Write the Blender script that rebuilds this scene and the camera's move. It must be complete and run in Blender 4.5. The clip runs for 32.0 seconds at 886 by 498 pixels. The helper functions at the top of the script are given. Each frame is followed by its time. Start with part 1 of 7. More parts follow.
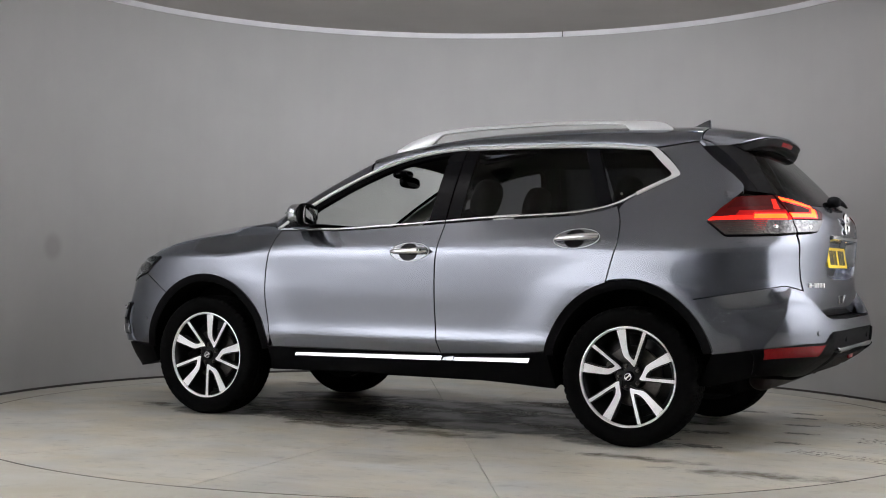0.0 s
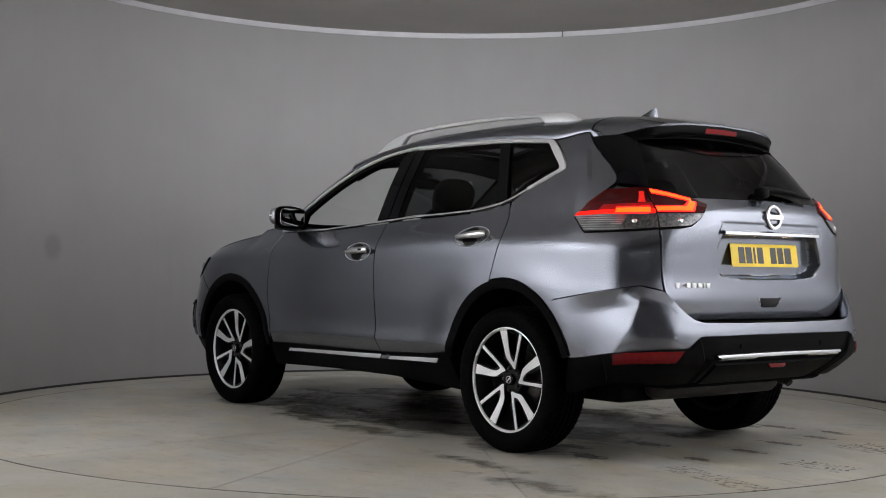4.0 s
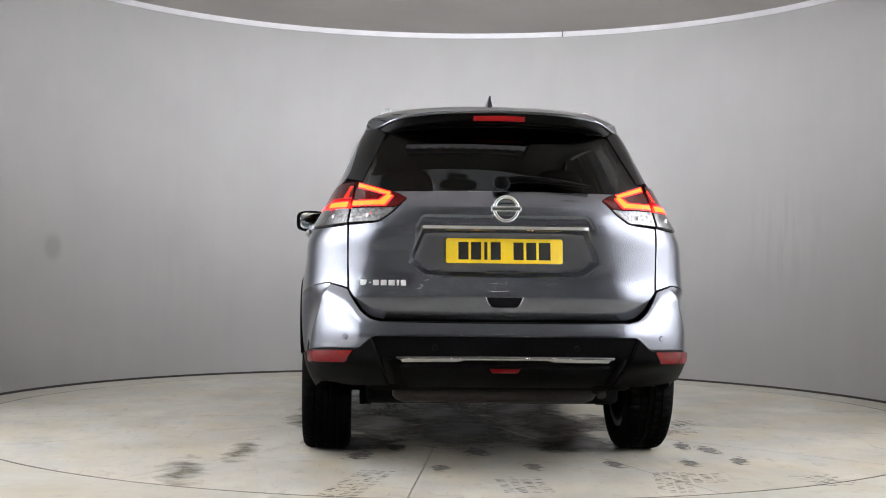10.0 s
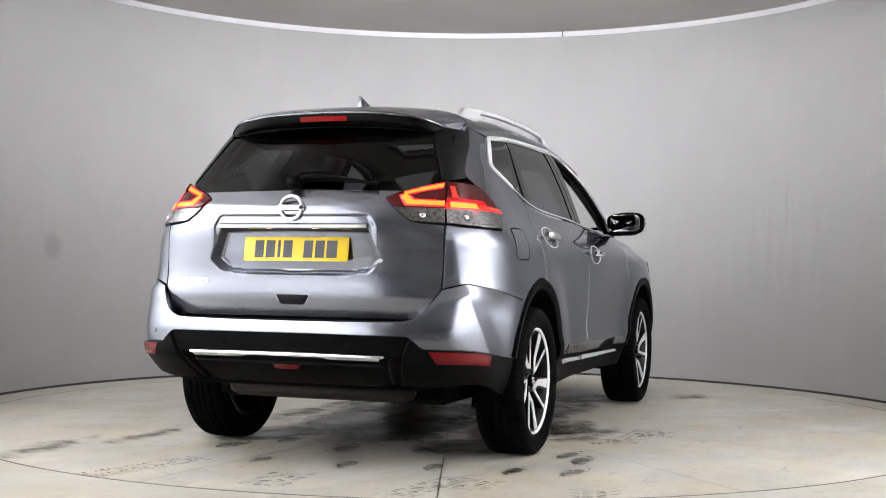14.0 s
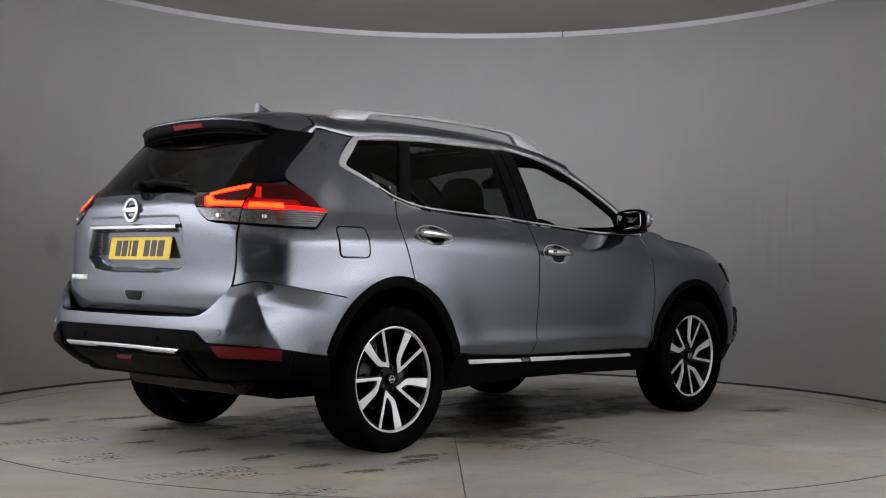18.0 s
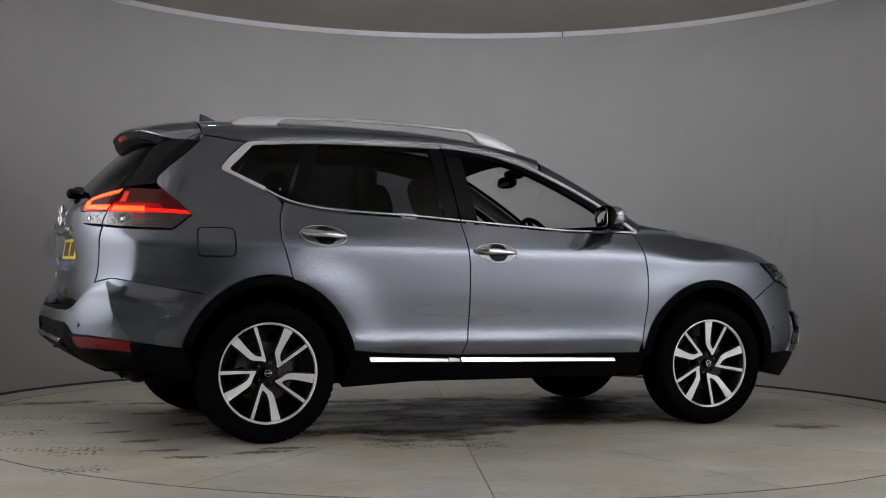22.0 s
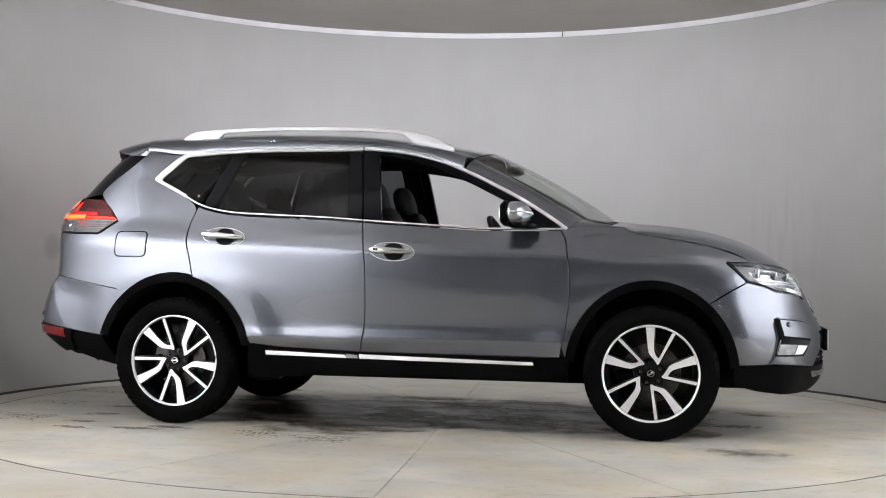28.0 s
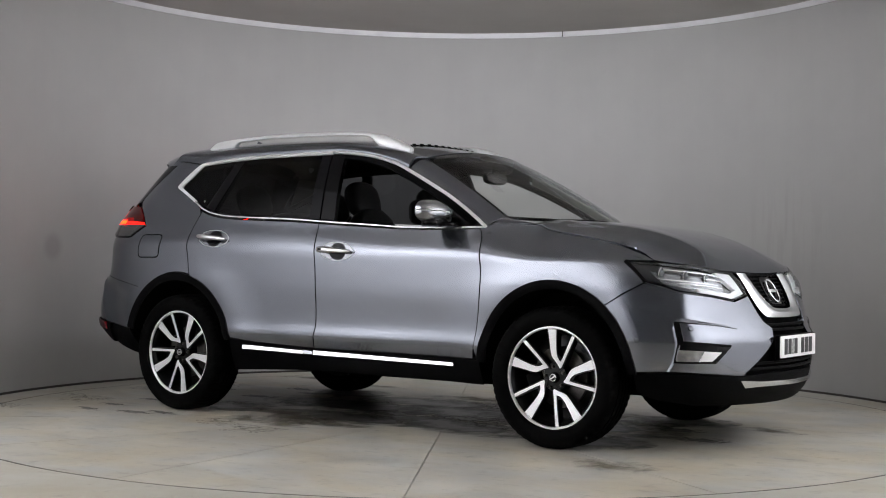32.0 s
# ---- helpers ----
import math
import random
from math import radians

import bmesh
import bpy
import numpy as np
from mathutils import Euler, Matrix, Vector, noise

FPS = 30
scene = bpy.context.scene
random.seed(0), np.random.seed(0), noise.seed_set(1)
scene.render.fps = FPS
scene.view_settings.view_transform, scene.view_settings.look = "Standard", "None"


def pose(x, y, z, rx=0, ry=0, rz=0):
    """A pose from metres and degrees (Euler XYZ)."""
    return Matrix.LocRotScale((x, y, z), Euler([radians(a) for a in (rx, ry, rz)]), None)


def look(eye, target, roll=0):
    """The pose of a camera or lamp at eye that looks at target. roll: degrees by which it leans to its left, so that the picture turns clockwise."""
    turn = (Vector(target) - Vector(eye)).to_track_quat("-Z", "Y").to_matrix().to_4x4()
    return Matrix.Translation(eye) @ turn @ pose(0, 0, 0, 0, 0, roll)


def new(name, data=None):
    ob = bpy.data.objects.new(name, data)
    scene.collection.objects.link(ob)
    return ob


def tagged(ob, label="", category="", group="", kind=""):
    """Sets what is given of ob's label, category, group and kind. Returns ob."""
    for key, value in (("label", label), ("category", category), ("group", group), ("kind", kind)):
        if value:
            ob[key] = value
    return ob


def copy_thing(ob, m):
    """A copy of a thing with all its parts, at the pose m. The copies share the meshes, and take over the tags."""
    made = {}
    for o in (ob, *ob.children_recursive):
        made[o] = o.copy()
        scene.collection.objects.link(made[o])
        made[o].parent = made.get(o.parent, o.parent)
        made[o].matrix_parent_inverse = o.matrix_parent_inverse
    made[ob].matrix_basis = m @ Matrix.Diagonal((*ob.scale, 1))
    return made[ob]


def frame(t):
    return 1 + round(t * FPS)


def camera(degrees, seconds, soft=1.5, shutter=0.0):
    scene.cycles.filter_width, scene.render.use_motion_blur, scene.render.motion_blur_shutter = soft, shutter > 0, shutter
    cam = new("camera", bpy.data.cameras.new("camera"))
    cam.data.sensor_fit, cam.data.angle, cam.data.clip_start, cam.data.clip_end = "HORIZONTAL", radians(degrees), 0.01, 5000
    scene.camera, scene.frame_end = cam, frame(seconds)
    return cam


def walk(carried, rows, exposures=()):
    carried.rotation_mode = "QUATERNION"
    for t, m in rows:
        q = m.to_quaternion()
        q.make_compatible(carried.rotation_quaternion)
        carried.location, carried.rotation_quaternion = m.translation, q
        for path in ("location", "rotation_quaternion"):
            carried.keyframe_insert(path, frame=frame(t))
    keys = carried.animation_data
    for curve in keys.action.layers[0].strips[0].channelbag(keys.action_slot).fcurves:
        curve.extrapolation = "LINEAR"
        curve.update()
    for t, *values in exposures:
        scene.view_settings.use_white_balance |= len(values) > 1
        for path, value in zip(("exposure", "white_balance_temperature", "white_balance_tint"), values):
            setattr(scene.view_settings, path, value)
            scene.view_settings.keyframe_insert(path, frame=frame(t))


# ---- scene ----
# The turntable turns about the world's z axis; the car stands on it.
CAM_EYE = Vector((0.0, -7.944, 0.916))
YAW, PITCH, ROLL = radians(-0.441), radians(0.811), 0.687
CAM_AIM = CAM_EYE + Vector((math.sin(YAW) * math.cos(PITCH), math.cos(YAW) * math.cos(PITCH), math.sin(PITCH)))
cam = camera(38.406, 32.0, soft=1.0)
STILL = look(CAM_EYE, CAM_AIM, ROLL)
walk(cam, [(0.0, STILL), (32.0, STILL)], [
    (0.0, -0.43), (1.0, -0.69), (2.0, -0.79), (3.0, -0.89), (6.0, -0.85), (7.0, -0.67), (8.0, -0.32), (9.0, -0.02), (10.0, 0.22), (11.0, 0.39), (13.0, 0.37), (14.0, 0.37), (15.5, 0.00), (17.0, -0.65),
    (18.0, -0.99), (19.0, -1.22), (20.0, -1.25), (21.0, -1.19), (22.0, -1.13), (23.0, -0.93), (24.0, -0.55), (25.0, -0.20), (26.5, 0.06), (28.0, 0.05), (29.0, -0.19), (30.0, -0.40), (31.0, -0.46), (32.0, -0.56)])


def table_angle(t):
    """The turn of car and table at t seconds, in degrees."""
    return 152.868 - 5.8593 * t


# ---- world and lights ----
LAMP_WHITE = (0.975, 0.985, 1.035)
world = bpy.data.worlds.new("hall_dark")
scene.world = world
world.use_nodes = True
world.node_tree.nodes["Background"].inputs[0].default_value = (0.30, 0.31, 0.33, 1)
world.node_tree.nodes["Background"].inputs[1].default_value = 0.02


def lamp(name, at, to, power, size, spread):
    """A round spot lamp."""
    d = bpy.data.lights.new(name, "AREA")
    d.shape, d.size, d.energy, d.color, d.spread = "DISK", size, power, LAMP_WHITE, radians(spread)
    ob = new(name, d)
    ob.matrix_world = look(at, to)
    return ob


# unseen spot lamps added under the ceiling to brighten the walls: a weak ring over the round wall, strong rows along
# both arms
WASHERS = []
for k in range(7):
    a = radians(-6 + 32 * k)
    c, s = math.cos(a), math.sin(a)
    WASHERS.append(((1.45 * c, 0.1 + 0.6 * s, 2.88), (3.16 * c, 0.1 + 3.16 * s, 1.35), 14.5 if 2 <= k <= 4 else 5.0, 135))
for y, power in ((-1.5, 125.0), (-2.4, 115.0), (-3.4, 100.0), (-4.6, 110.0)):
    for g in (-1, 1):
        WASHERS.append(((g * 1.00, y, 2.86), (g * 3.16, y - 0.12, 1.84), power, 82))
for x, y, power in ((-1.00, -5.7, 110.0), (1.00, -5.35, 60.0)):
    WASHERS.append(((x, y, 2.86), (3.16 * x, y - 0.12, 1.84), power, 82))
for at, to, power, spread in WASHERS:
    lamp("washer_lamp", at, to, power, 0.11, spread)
# ---- the car's outer surface: x forward, y to its left, z up, middle of the wheelbase at the origin ----
def curve(*pts):
    """A smooth curve through (x, y) pairs that does not overshoot; level beyond its ends."""
    xs, ys = [p[0] for p in pts], [p[1] for p in pts]
    n = len(xs)
    h = [xs[i + 1] - xs[i] for i in range(n - 1)]
    d = [(ys[i + 1] - ys[i]) / h[i] for i in range(n - 1)]
    m = [d[0]] + [0.0] * (n - 2) + [d[-1]]
    for i in range(1, n - 1):
        if d[i - 1] * d[i] > 0:
            a, b = 2 * h[i] + h[i - 1], h[i] + 2 * h[i - 1]
            m[i] = (a + b) / (a / d[i - 1] + b / d[i])

    def f(x):
        if x <= xs[0]:
            return ys[0]
        if x >= xs[-1]:
            return ys[-1]
        i = 0
        while x > xs[i + 1]:
            i += 1
        t = (x - xs[i]) / h[i]
        return ((1 + 2 * t) * (1 - t) ** 2 * ys[i] + t * (1 - t) ** 2 * h[i] * m[i]
                + t * t * (3 - 2 * t) * ys[i + 1] + t * t * (t - 1) * h[i] * m[i + 1])
    return f


X_REAR, X_FRONT = -1.5, 1.25
# half widths along the car at fixed heights
Y_LOW = curve((-1.5, 0.80), (1.25, 0.80))
Y_SILL = curve((-1.5, 0.885), (-0.8, 0.890), (0, 0.884), (0.8, 0.872), (1.25, 0.885))
TUCK = curve((-1.5, 0.014), (-1.0, 0.015), (-0.8, 0.034), (0.72, 0.034), (0.92, 0.015), (1.25, 0.014))
Y_CREASE = curve((-1.5, 0.888), (-0.8, 0.880), (0, 0.870), (0.8, 0.864), (1.25, 0.888))
Y_MID = curve((-1.5, 0.894), (-0.8, 0.890), (0, 0.886), (0.8, 0.880), (1.25, 0.886))
Z_SHOULDER = curve((-1.5, 1.00), (0, 0.975), (0.8, 0.965), (1.25, 0.945))
Y_SHOULDER = curve((-1.5, 0.892), (-0.8, 0.894), (0, 0.890), (0.8, 0.880), (1.25, 0.884))
Z_BELT = curve((-1.5, 1.19), (-1.0, 1.19), (0, 1.15), (0.46, 1.125), (0.86, 1.125), (1.25, 1.13))
Y_BELT = curve((-1.5, 0.803), (-1.0, 0.817), (-0.25, 0.822), (0.4, 0.822), (0.86, 0.80), (1.05, 0.765), (1.25, 0.725))
Y_GLASS = curve((-1.5, 0.705), (-0.9, 0.728), (-0.3, 0.735), (0.3, 0.725), (0.9, 0.66))
Y_TOP = curve((-1.5, 0.605), (-1.1, 0.620), (-0.3, 0.630), (0.25, 0.60), (0.9, 0.52))
# how far the ends reach, by height
NOSE = curve((0.20, 2.15), (0.25, 2.245), (0.32, 2.295), (0.42, 2.308), (0.55, 2.308), (0.62, 2.282), (0.69, 2.248), (0.76, 2.206), (0.83, 2.158), (0.90, 2.108), (0.95, 2.062), (1.0, 2.005))
# how square the corners are in plan, by height
N_NOSE = curve((0.30, 3.6), (0.45, 3.75), (0.74, 4.0), (0.87, 4.3), (0.95, 4.0), (1.05, 3.3))
N_TAIL = curve((0.40, 4.6), (0.76, 4.6), (0.87, 4.1), (1.0, 3.75), (1.2, 3.6))
BOW = curve((0.30, 0.06), (0.62, 0.06), (0.85, 0.0))
TAIL = curve((0.62, -2.225), (0.70, -2.246), (0.79, -2.262), (0.86, -2.260), (0.98, -2.272), (1.10, -2.285), (1.18, -2.275), (1.25, -2.222), (1.32, -2.158),
             (1.43, -2.055), (1.60, -1.875))
STERN = curve((0.28, -2.02), (0.36, -2.13), (0.44, -2.255), (0.52, -2.340), (0.61, -2.348), (0.665, -2.336), (0.70, -2.324), (0.75, -2.303), (0.80, -2.278), (0.835, -2.264), (0.90, -2.262))


def half_width(x, z):
    x = min(max(x, X_REAR), X_FRONT)
    f = curve((0.28, Y_LOW(x)), (0.43, Y_SILL(x) - TUCK(x)), (0.484, Y_SILL(x) - 0.36 * TUCK(x) + 0.003), (0.505, Y_SILL(x)), (0.575, Y_CREASE(x) + 0.001), (0.80, Y_MID(x)), (Z_SHOULDER(x), Y_SHOULDER(x)),
              (Z_BELT(x), Y_BELT(x)), (1.40, Y_GLASS(x)), (1.60, Y_TOP(x)), (1.72, Y_TOP(x) - 0.14))
    return f(z)


def flare(x, z):
    """How far the body swells round the wheel arches."""
    r = math.hypot(abs(x) - 1.3525, (z - 0.36) * 0.97)
    return 0.020 * math.exp(-((r - 0.50) / 0.145) ** 2) * min(1.0, max(0.0, (1.05 - z) / 0.22))


def bend(a, n):
    return 1 / (math.cos(a) ** n + math.sin(a) ** n) ** (1 / n)


def skin(s, z, tail=TAIL):
    """The surface at s along it and height z: s is x on the side; beyond X_FRONT and X_REAR it is the turn round the end, a metre for 90 degrees."""
    if X_REAR <= s <= X_FRONT:
        return (s, half_width(s, z) + flare(s, z), z)
    if s > X_FRONT:
        a, n, x0, end = min(s - X_FRONT, 1.0) * math.pi / 2, N_NOSE(z), X_FRONT, NOSE(z)
    else:
        a, n, x0, end = min(X_REAR - s, 1.0) * math.pi / 2, N_TAIL(z), X_REAR, tail(z)
    r = bend(max(a, 0.0), n)
    x = x0 + (end - x0) * math.sin(a) * r
    if s > X_FRONT:
        x -= BOW(z) * math.sin(math.pi * min(math.cos(a) * r / 0.9, 1.0) ** 2)
    return (x, half_width(x0, z) * math.cos(a) * r + flare(x, z) * math.cos(a), z)


def at_x(x, z, tail=TAIL):
    """The s of the side at x."""
    if X_REAR <= x <= X_FRONT:
        return x
    x0, end, n, g = (X_FRONT, NOSE(z), N_NOSE(z), 1) if x > 0 else (X_REAR, tail(z), N_TAIL(z), -1)
    u = min(max((x - x0) / (end - x0), 0.0), 0.999)
    return x0 + g * math.atan2(u, (1 - u ** n) ** (1 / n)) / (math.pi / 2)


def at_y(y, z, g=-1):
    """The s of the rear (g = -1) or front (g = 1) face at y."""
    x0, n = (X_FRONT, N_NOSE(z)) if g > 0 else (X_REAR, N_TAIL(z))
    u = min(max(y / half_width(x0, z), 0.0), 0.999)
    return x0 + g * math.atan2((1 - u ** n) ** (1 / n), u) / (math.pi / 2)
# ---- materials ----
def material(name, colour, rough=0.5, metal=0.0, coat=0.0, coat_rough=0.03, scale=0.0, vary=0.0, bump=0.0, bump_scale=200.0, rough_vary=0.0):
    """A principled material with a noise that varies its colour, gloss and relief."""
    k = bpy.data.materials.new(name)
    k.use_nodes = True
    nt = k.node_tree
    b = nt.nodes["Principled BSDF"]
    b.inputs["Base Color"].default_value = (*colour, 1)
    b.inputs["Roughness"].default_value = rough
    b.inputs["Metallic"].default_value = metal
    b.inputs["Coat Weight"].default_value = coat
    b.inputs["Coat Roughness"].default_value = coat_rough
    if scale or bump:
        co = nt.nodes.new("ShaderNodeTexCoord")
    if scale:
        n = nt.nodes.new("ShaderNodeTexNoise")
        n.inputs["Scale"].default_value, n.inputs["Detail"].default_value = scale, 6
        nt.links.new(co.outputs["Object"], n.inputs["Vector"])
        r = nt.nodes.new("ShaderNodeValToRGB")
        r.color_ramp.elements[0].position, r.color_ramp.elements[1].position = 0.3, 0.7
        r.color_ramp.elements[0].color = (*[c * (1 - vary) for c in colour], 1)
        r.color_ramp.elements[1].color = (*[min(1, c * (1 + vary)) for c in colour], 1)
        nt.links.new(n.outputs["Fac"], r.inputs["Fac"])
        nt.links.new(r.outputs["Color"], b.inputs["Base Color"])
        if rough_vary:
            m = nt.nodes.new("ShaderNodeMapRange")
            m.inputs["To Min"].default_value, m.inputs["To Max"].default_value = rough - rough_vary, rough + rough_vary
            nt.links.new(n.outputs["Fac"], m.inputs["Value"])
            nt.links.new(m.outputs["Result"], b.inputs["Roughness"])
    if bump:
        n2 = nt.nodes.new("ShaderNodeTexNoise")
        n2.inputs["Scale"].default_value, n2.inputs["Detail"].default_value = bump_scale, 3
        nt.links.new(co.outputs["Object"], n2.inputs["Vector"])
        bp = nt.nodes.new("ShaderNodeBump")
        bp.inputs["Strength"].default_value, bp.inputs["Distance"].default_value = bump, 0.002
        nt.links.new(n2.outputs["Fac"], bp.inputs["Height"])
        nt.links.new(bp.outputs["Normal"], b.inputs["Normal"])
    return k


def glass(name, tint, gloss=1.45, rough=0.0):
    """A thin pane: what comes through is tinted, the rest is mirrored by the angle."""
    k = bpy.data.materials.new(name)
    k.use_nodes = True
    nt = k.node_tree
    nt.nodes.clear()
    out = nt.nodes.new("ShaderNodeOutputMaterial")
    mix = nt.nodes.new("ShaderNodeMixShader")
    lw = nt.nodes.new("ShaderNodeLayerWeight")
    lw.inputs["Blend"].default_value = 0.5
    po = nt.nodes.new("ShaderNodeMath")
    po.operation, po.inputs[1].default_value = "POWER", 5.0
    fr = nt.nodes.new("ShaderNodeMapRange")
    fr.inputs["To Min"].default_value, fr.inputs["To Max"].default_value = ((gloss - 1) / (gloss + 1)) ** 2 * 1.2, 0.9
    nt.links.new(lw.outputs["Facing"], po.inputs[0])
    nt.links.new(po.outputs["Value"], fr.inputs["Value"])
    tr = nt.nodes.new("ShaderNodeBsdfTransparent")
    tr.inputs["Color"].default_value = (*tint, 1)
    gl = nt.nodes.new("ShaderNodeBsdfGlossy")
    gl.inputs["Roughness"].default_value = rough
    nt.links.new(fr.outputs["Result"], mix.inputs["Fac"])
    nt.links.new(tr.outputs["BSDF"], mix.inputs[1])
    nt.links.new(gl.outputs["BSDF"], mix.inputs[2])
    nt.links.new(mix.outputs["Shader"], out.inputs["Surface"])
    return k


def glow(name, colour, strength, rough=0.2):
    k = material(name, colour, rough)
    b = k.node_tree.nodes["Principled BSDF"]
    b.inputs["Emission Color"].default_value = (*colour, 1)
    b.inputs["Emission Strength"].default_value = strength
    return k


def ribbed(name, colour, rough, metal):
    """A clear-coated reflector with fine level ribs."""
    k = material(name, colour, rough, metal, coat=0.6, scale=14, vary=0.35)
    nt = k.node_tree
    b = nt.nodes["Principled BSDF"]
    co = [n for n in nt.nodes if n.type == "TEX_COORD"][0]
    wa = nt.nodes.new("ShaderNodeTexWave")
    wa.bands_direction = "Z"
    wa.inputs["Scale"].default_value, wa.inputs["Distortion"].default_value = 30.0, 0.6
    nt.links.new(co.outputs["Object"], wa.inputs["Vector"])
    bp = nt.nodes.new("ShaderNodeBump")
    bp.inputs["Strength"].default_value, bp.inputs["Distance"].default_value = 0.7, 0.004
    nt.links.new(wa.outputs["Fac"], bp.inputs["Height"])
    nt.links.new(bp.outputs["Normal"], b.inputs["Normal"])
    return k


def matt(k, level):
    k.node_tree.nodes["Principled BSDF"].inputs["Specular IOR Level"].default_value = level
    return k


PAINT = material("grey_metallic_paint", (0.165, 0.176, 0.205), 0.23, 0.92, 1.0, 0.02, scale=900, vary=0.10)
PAINT.node_tree.nodes["Principled BSDF"].inputs["Coat IOR"].default_value = 1.45
PAINT.node_tree.nodes["Principled BSDF"].inputs["Specular Tint"].default_value = (0.30, 0.32, 0.37, 1)
BLACK_PLASTIC = matt(material("black_plastic", (0.0025, 0.0025, 0.0028), 0.5, scale=60, vary=0.15, bump=0.25, bump_scale=900), 0.035)
GLOSS_BLACK = matt(material("gloss_black", (0.004, 0.004, 0.005), 0.10), 0.12)
DARK = matt(material("dark_cavity", (0.003, 0.003, 0.003), 0.9, scale=30, vary=0.3), 0.03)
RUBBER = matt(material("tyre_rubber", (0.003, 0.003, 0.003), 0.7, scale=40, vary=0.25, bump=0.3, bump_scale=300), 0.02)
CHROME = material("chrome", (0.78, 0.79, 0.80), 0.06, 1.0)
SATIN = material("satin_silver", (0.70, 0.71, 0.72), 0.38, 0.35, scale=500, vary=0.04)
MACHINED = material("machined_alloy", (0.90, 0.90, 0.91), 0.38, 0.55, scale=160, vary=0.06, rough_vary=0.06)
WHEEL_BLACK = matt(material("wheel_black", (0.004, 0.004, 0.0045), 0.3, scale=60, vary=0.2), 0.2)
STEEL = material("brake_steel", (0.085, 0.080, 0.074), 0.45, 0.9, scale=80, vary=0.2)
PRIVACY = glass("privacy_glass", (0.10, 0.103, 0.108), 1.30)
REAR_GLASS = glass("dark_rear_glass", (0.055, 0.057, 0.06), 1.25)
CLEAR = glass("clear_glass", (0.89, 0.92, 0.90), 1.45)
LENS = glass("clear_lens", (0.90, 0.92, 0.93), 1.5)
RED_LENS = glow("lit_red_lens", (0.055, 0.001, 0.0014), 0.50, 0.08)
DARK_RED = glow("dim_red_lens", (0.035, 0.0008, 0.001), 0.55, 0.08)
LAMP_CLEAR = ribbed("clear_lamp_foot", (0.12, 0.12, 0.125), 0.20, 0.95)
LAMP_CRYSTAL = material("faceted_clear_lamp", (0.16, 0.16, 0.165), 0.16, 0.9, scale=70, vary=0.6, bump=0.8, bump_scale=110)
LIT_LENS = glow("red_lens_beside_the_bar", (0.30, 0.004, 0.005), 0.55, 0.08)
BAR_RED = glow("red_light_bar", (0.9, 0.010, 0.005), 2.2, 0.08)
LIT_EDGE = glow("soft_red_light_guide", (0.62, 0.012, 0.006), 1.3, 0.08)
RED_GLOW = glow("lit_red_lamp", (0.9, 0.0042, 0.003), 16.0)
AMBER_GLOW = glow("lit_orange_red_lamp", (1.0, 0.085, 0.006), 4.2)
BRAKE_RED = glow("red_brake_lens", (0.15, 0.003, 0.004), 0.5, 0.1)
CABIN = matt(material("charcoal_cabin_trim", (0.007, 0.007, 0.0075), 0.7, scale=50, vary=0.2, bump=0.2, bump_scale=500), 0.08)
SEAT = matt(material("black_seat_leather", (0.006, 0.006, 0.0065), 0.5, scale=25, vary=0.25, bump=0.3, bump_scale=180), 0.10)
EXHAUST = material("dull_exhaust_steel", (0.014, 0.010, 0.008), 0.65, 0.3, scale=30, vary=0.4)
PILLAR_TRIM = material("grey_pillar_trim", (0.22, 0.22, 0.20), 0.75, scale=60, vary=0.06)
YELLOW = material("yellow_plate", (0.80, 0.56, 0.02), 0.35, scale=12, vary=0.05)
WHITE = material("white_plate", (0.80, 0.80, 0.79), 0.35, scale=12, vary=0.03)
INK = material("plate_ink", (0.012, 0.012, 0.012), 0.4)
DISH = material("pale_handle_dish", (0.25, 0.26, 0.28), 0.22, 0.9, scale=200, vary=0.05)
MIRROR_CAP = material("silver_mirror_cap", (0.30, 0.31, 0.33), 0.24, 0.85, 0.6, 0.03, scale=300, vary=0.06)
PLATE_LIGHT = glow("lit_plate_lamp", (1.0, 0.50, 0.16), 5.0)
MIRROR = material("mirror_glass", (0.85, 0.86, 0.87), 0.02, 1.0)
HEAD_BOWL = material("headlamp_reflector", (0.27, 0.275, 0.29), 0.24, 0.9, scale=30, vary=0.3)
WHITE_BAR = material("white_light_guide", (0.80, 0.81, 0.82), 0.2, 0.1, coat=0.5)
REFLECTOR_RED = matt(material("red_reflector", (0.11, 0.003, 0.005), 0.25, scale=120, vary=0.15), 0.25)
SPOILER_BLACK = matt(material("satin_black", (0.0025, 0.0025, 0.0025), 0.32, scale=40, vary=0.2), 0.05)
DULL_CHROME = material("dull_chrome", (0.52, 0.53, 0.55), 0.16, 1.0)
BADGE = material("bright_badge_letters", (0.82, 0.83, 0.84), 0.35, 0.35)
matt(BRAKE_RED, 0.2)
BRIGHT_STRIP = material("bright_sill_metal", (0.92, 0.93, 0.95), 0.20, 0.85, scale=200, vary=0.03)
HOUSING = material("headlamp_housing", (0.05, 0.05, 0.053), 0.3, 0.4, scale=60, vary=0.25)
PROJECTOR = material("projector_lens", (0.05, 0.055, 0.06), 0.06, coat=0.8, scale=60, vary=0.2)
matt(RED_LENS, 0.25), matt(DARK_RED, 0.25), matt(LIT_LENS, 0.25), matt(LIT_EDGE, 0.25)
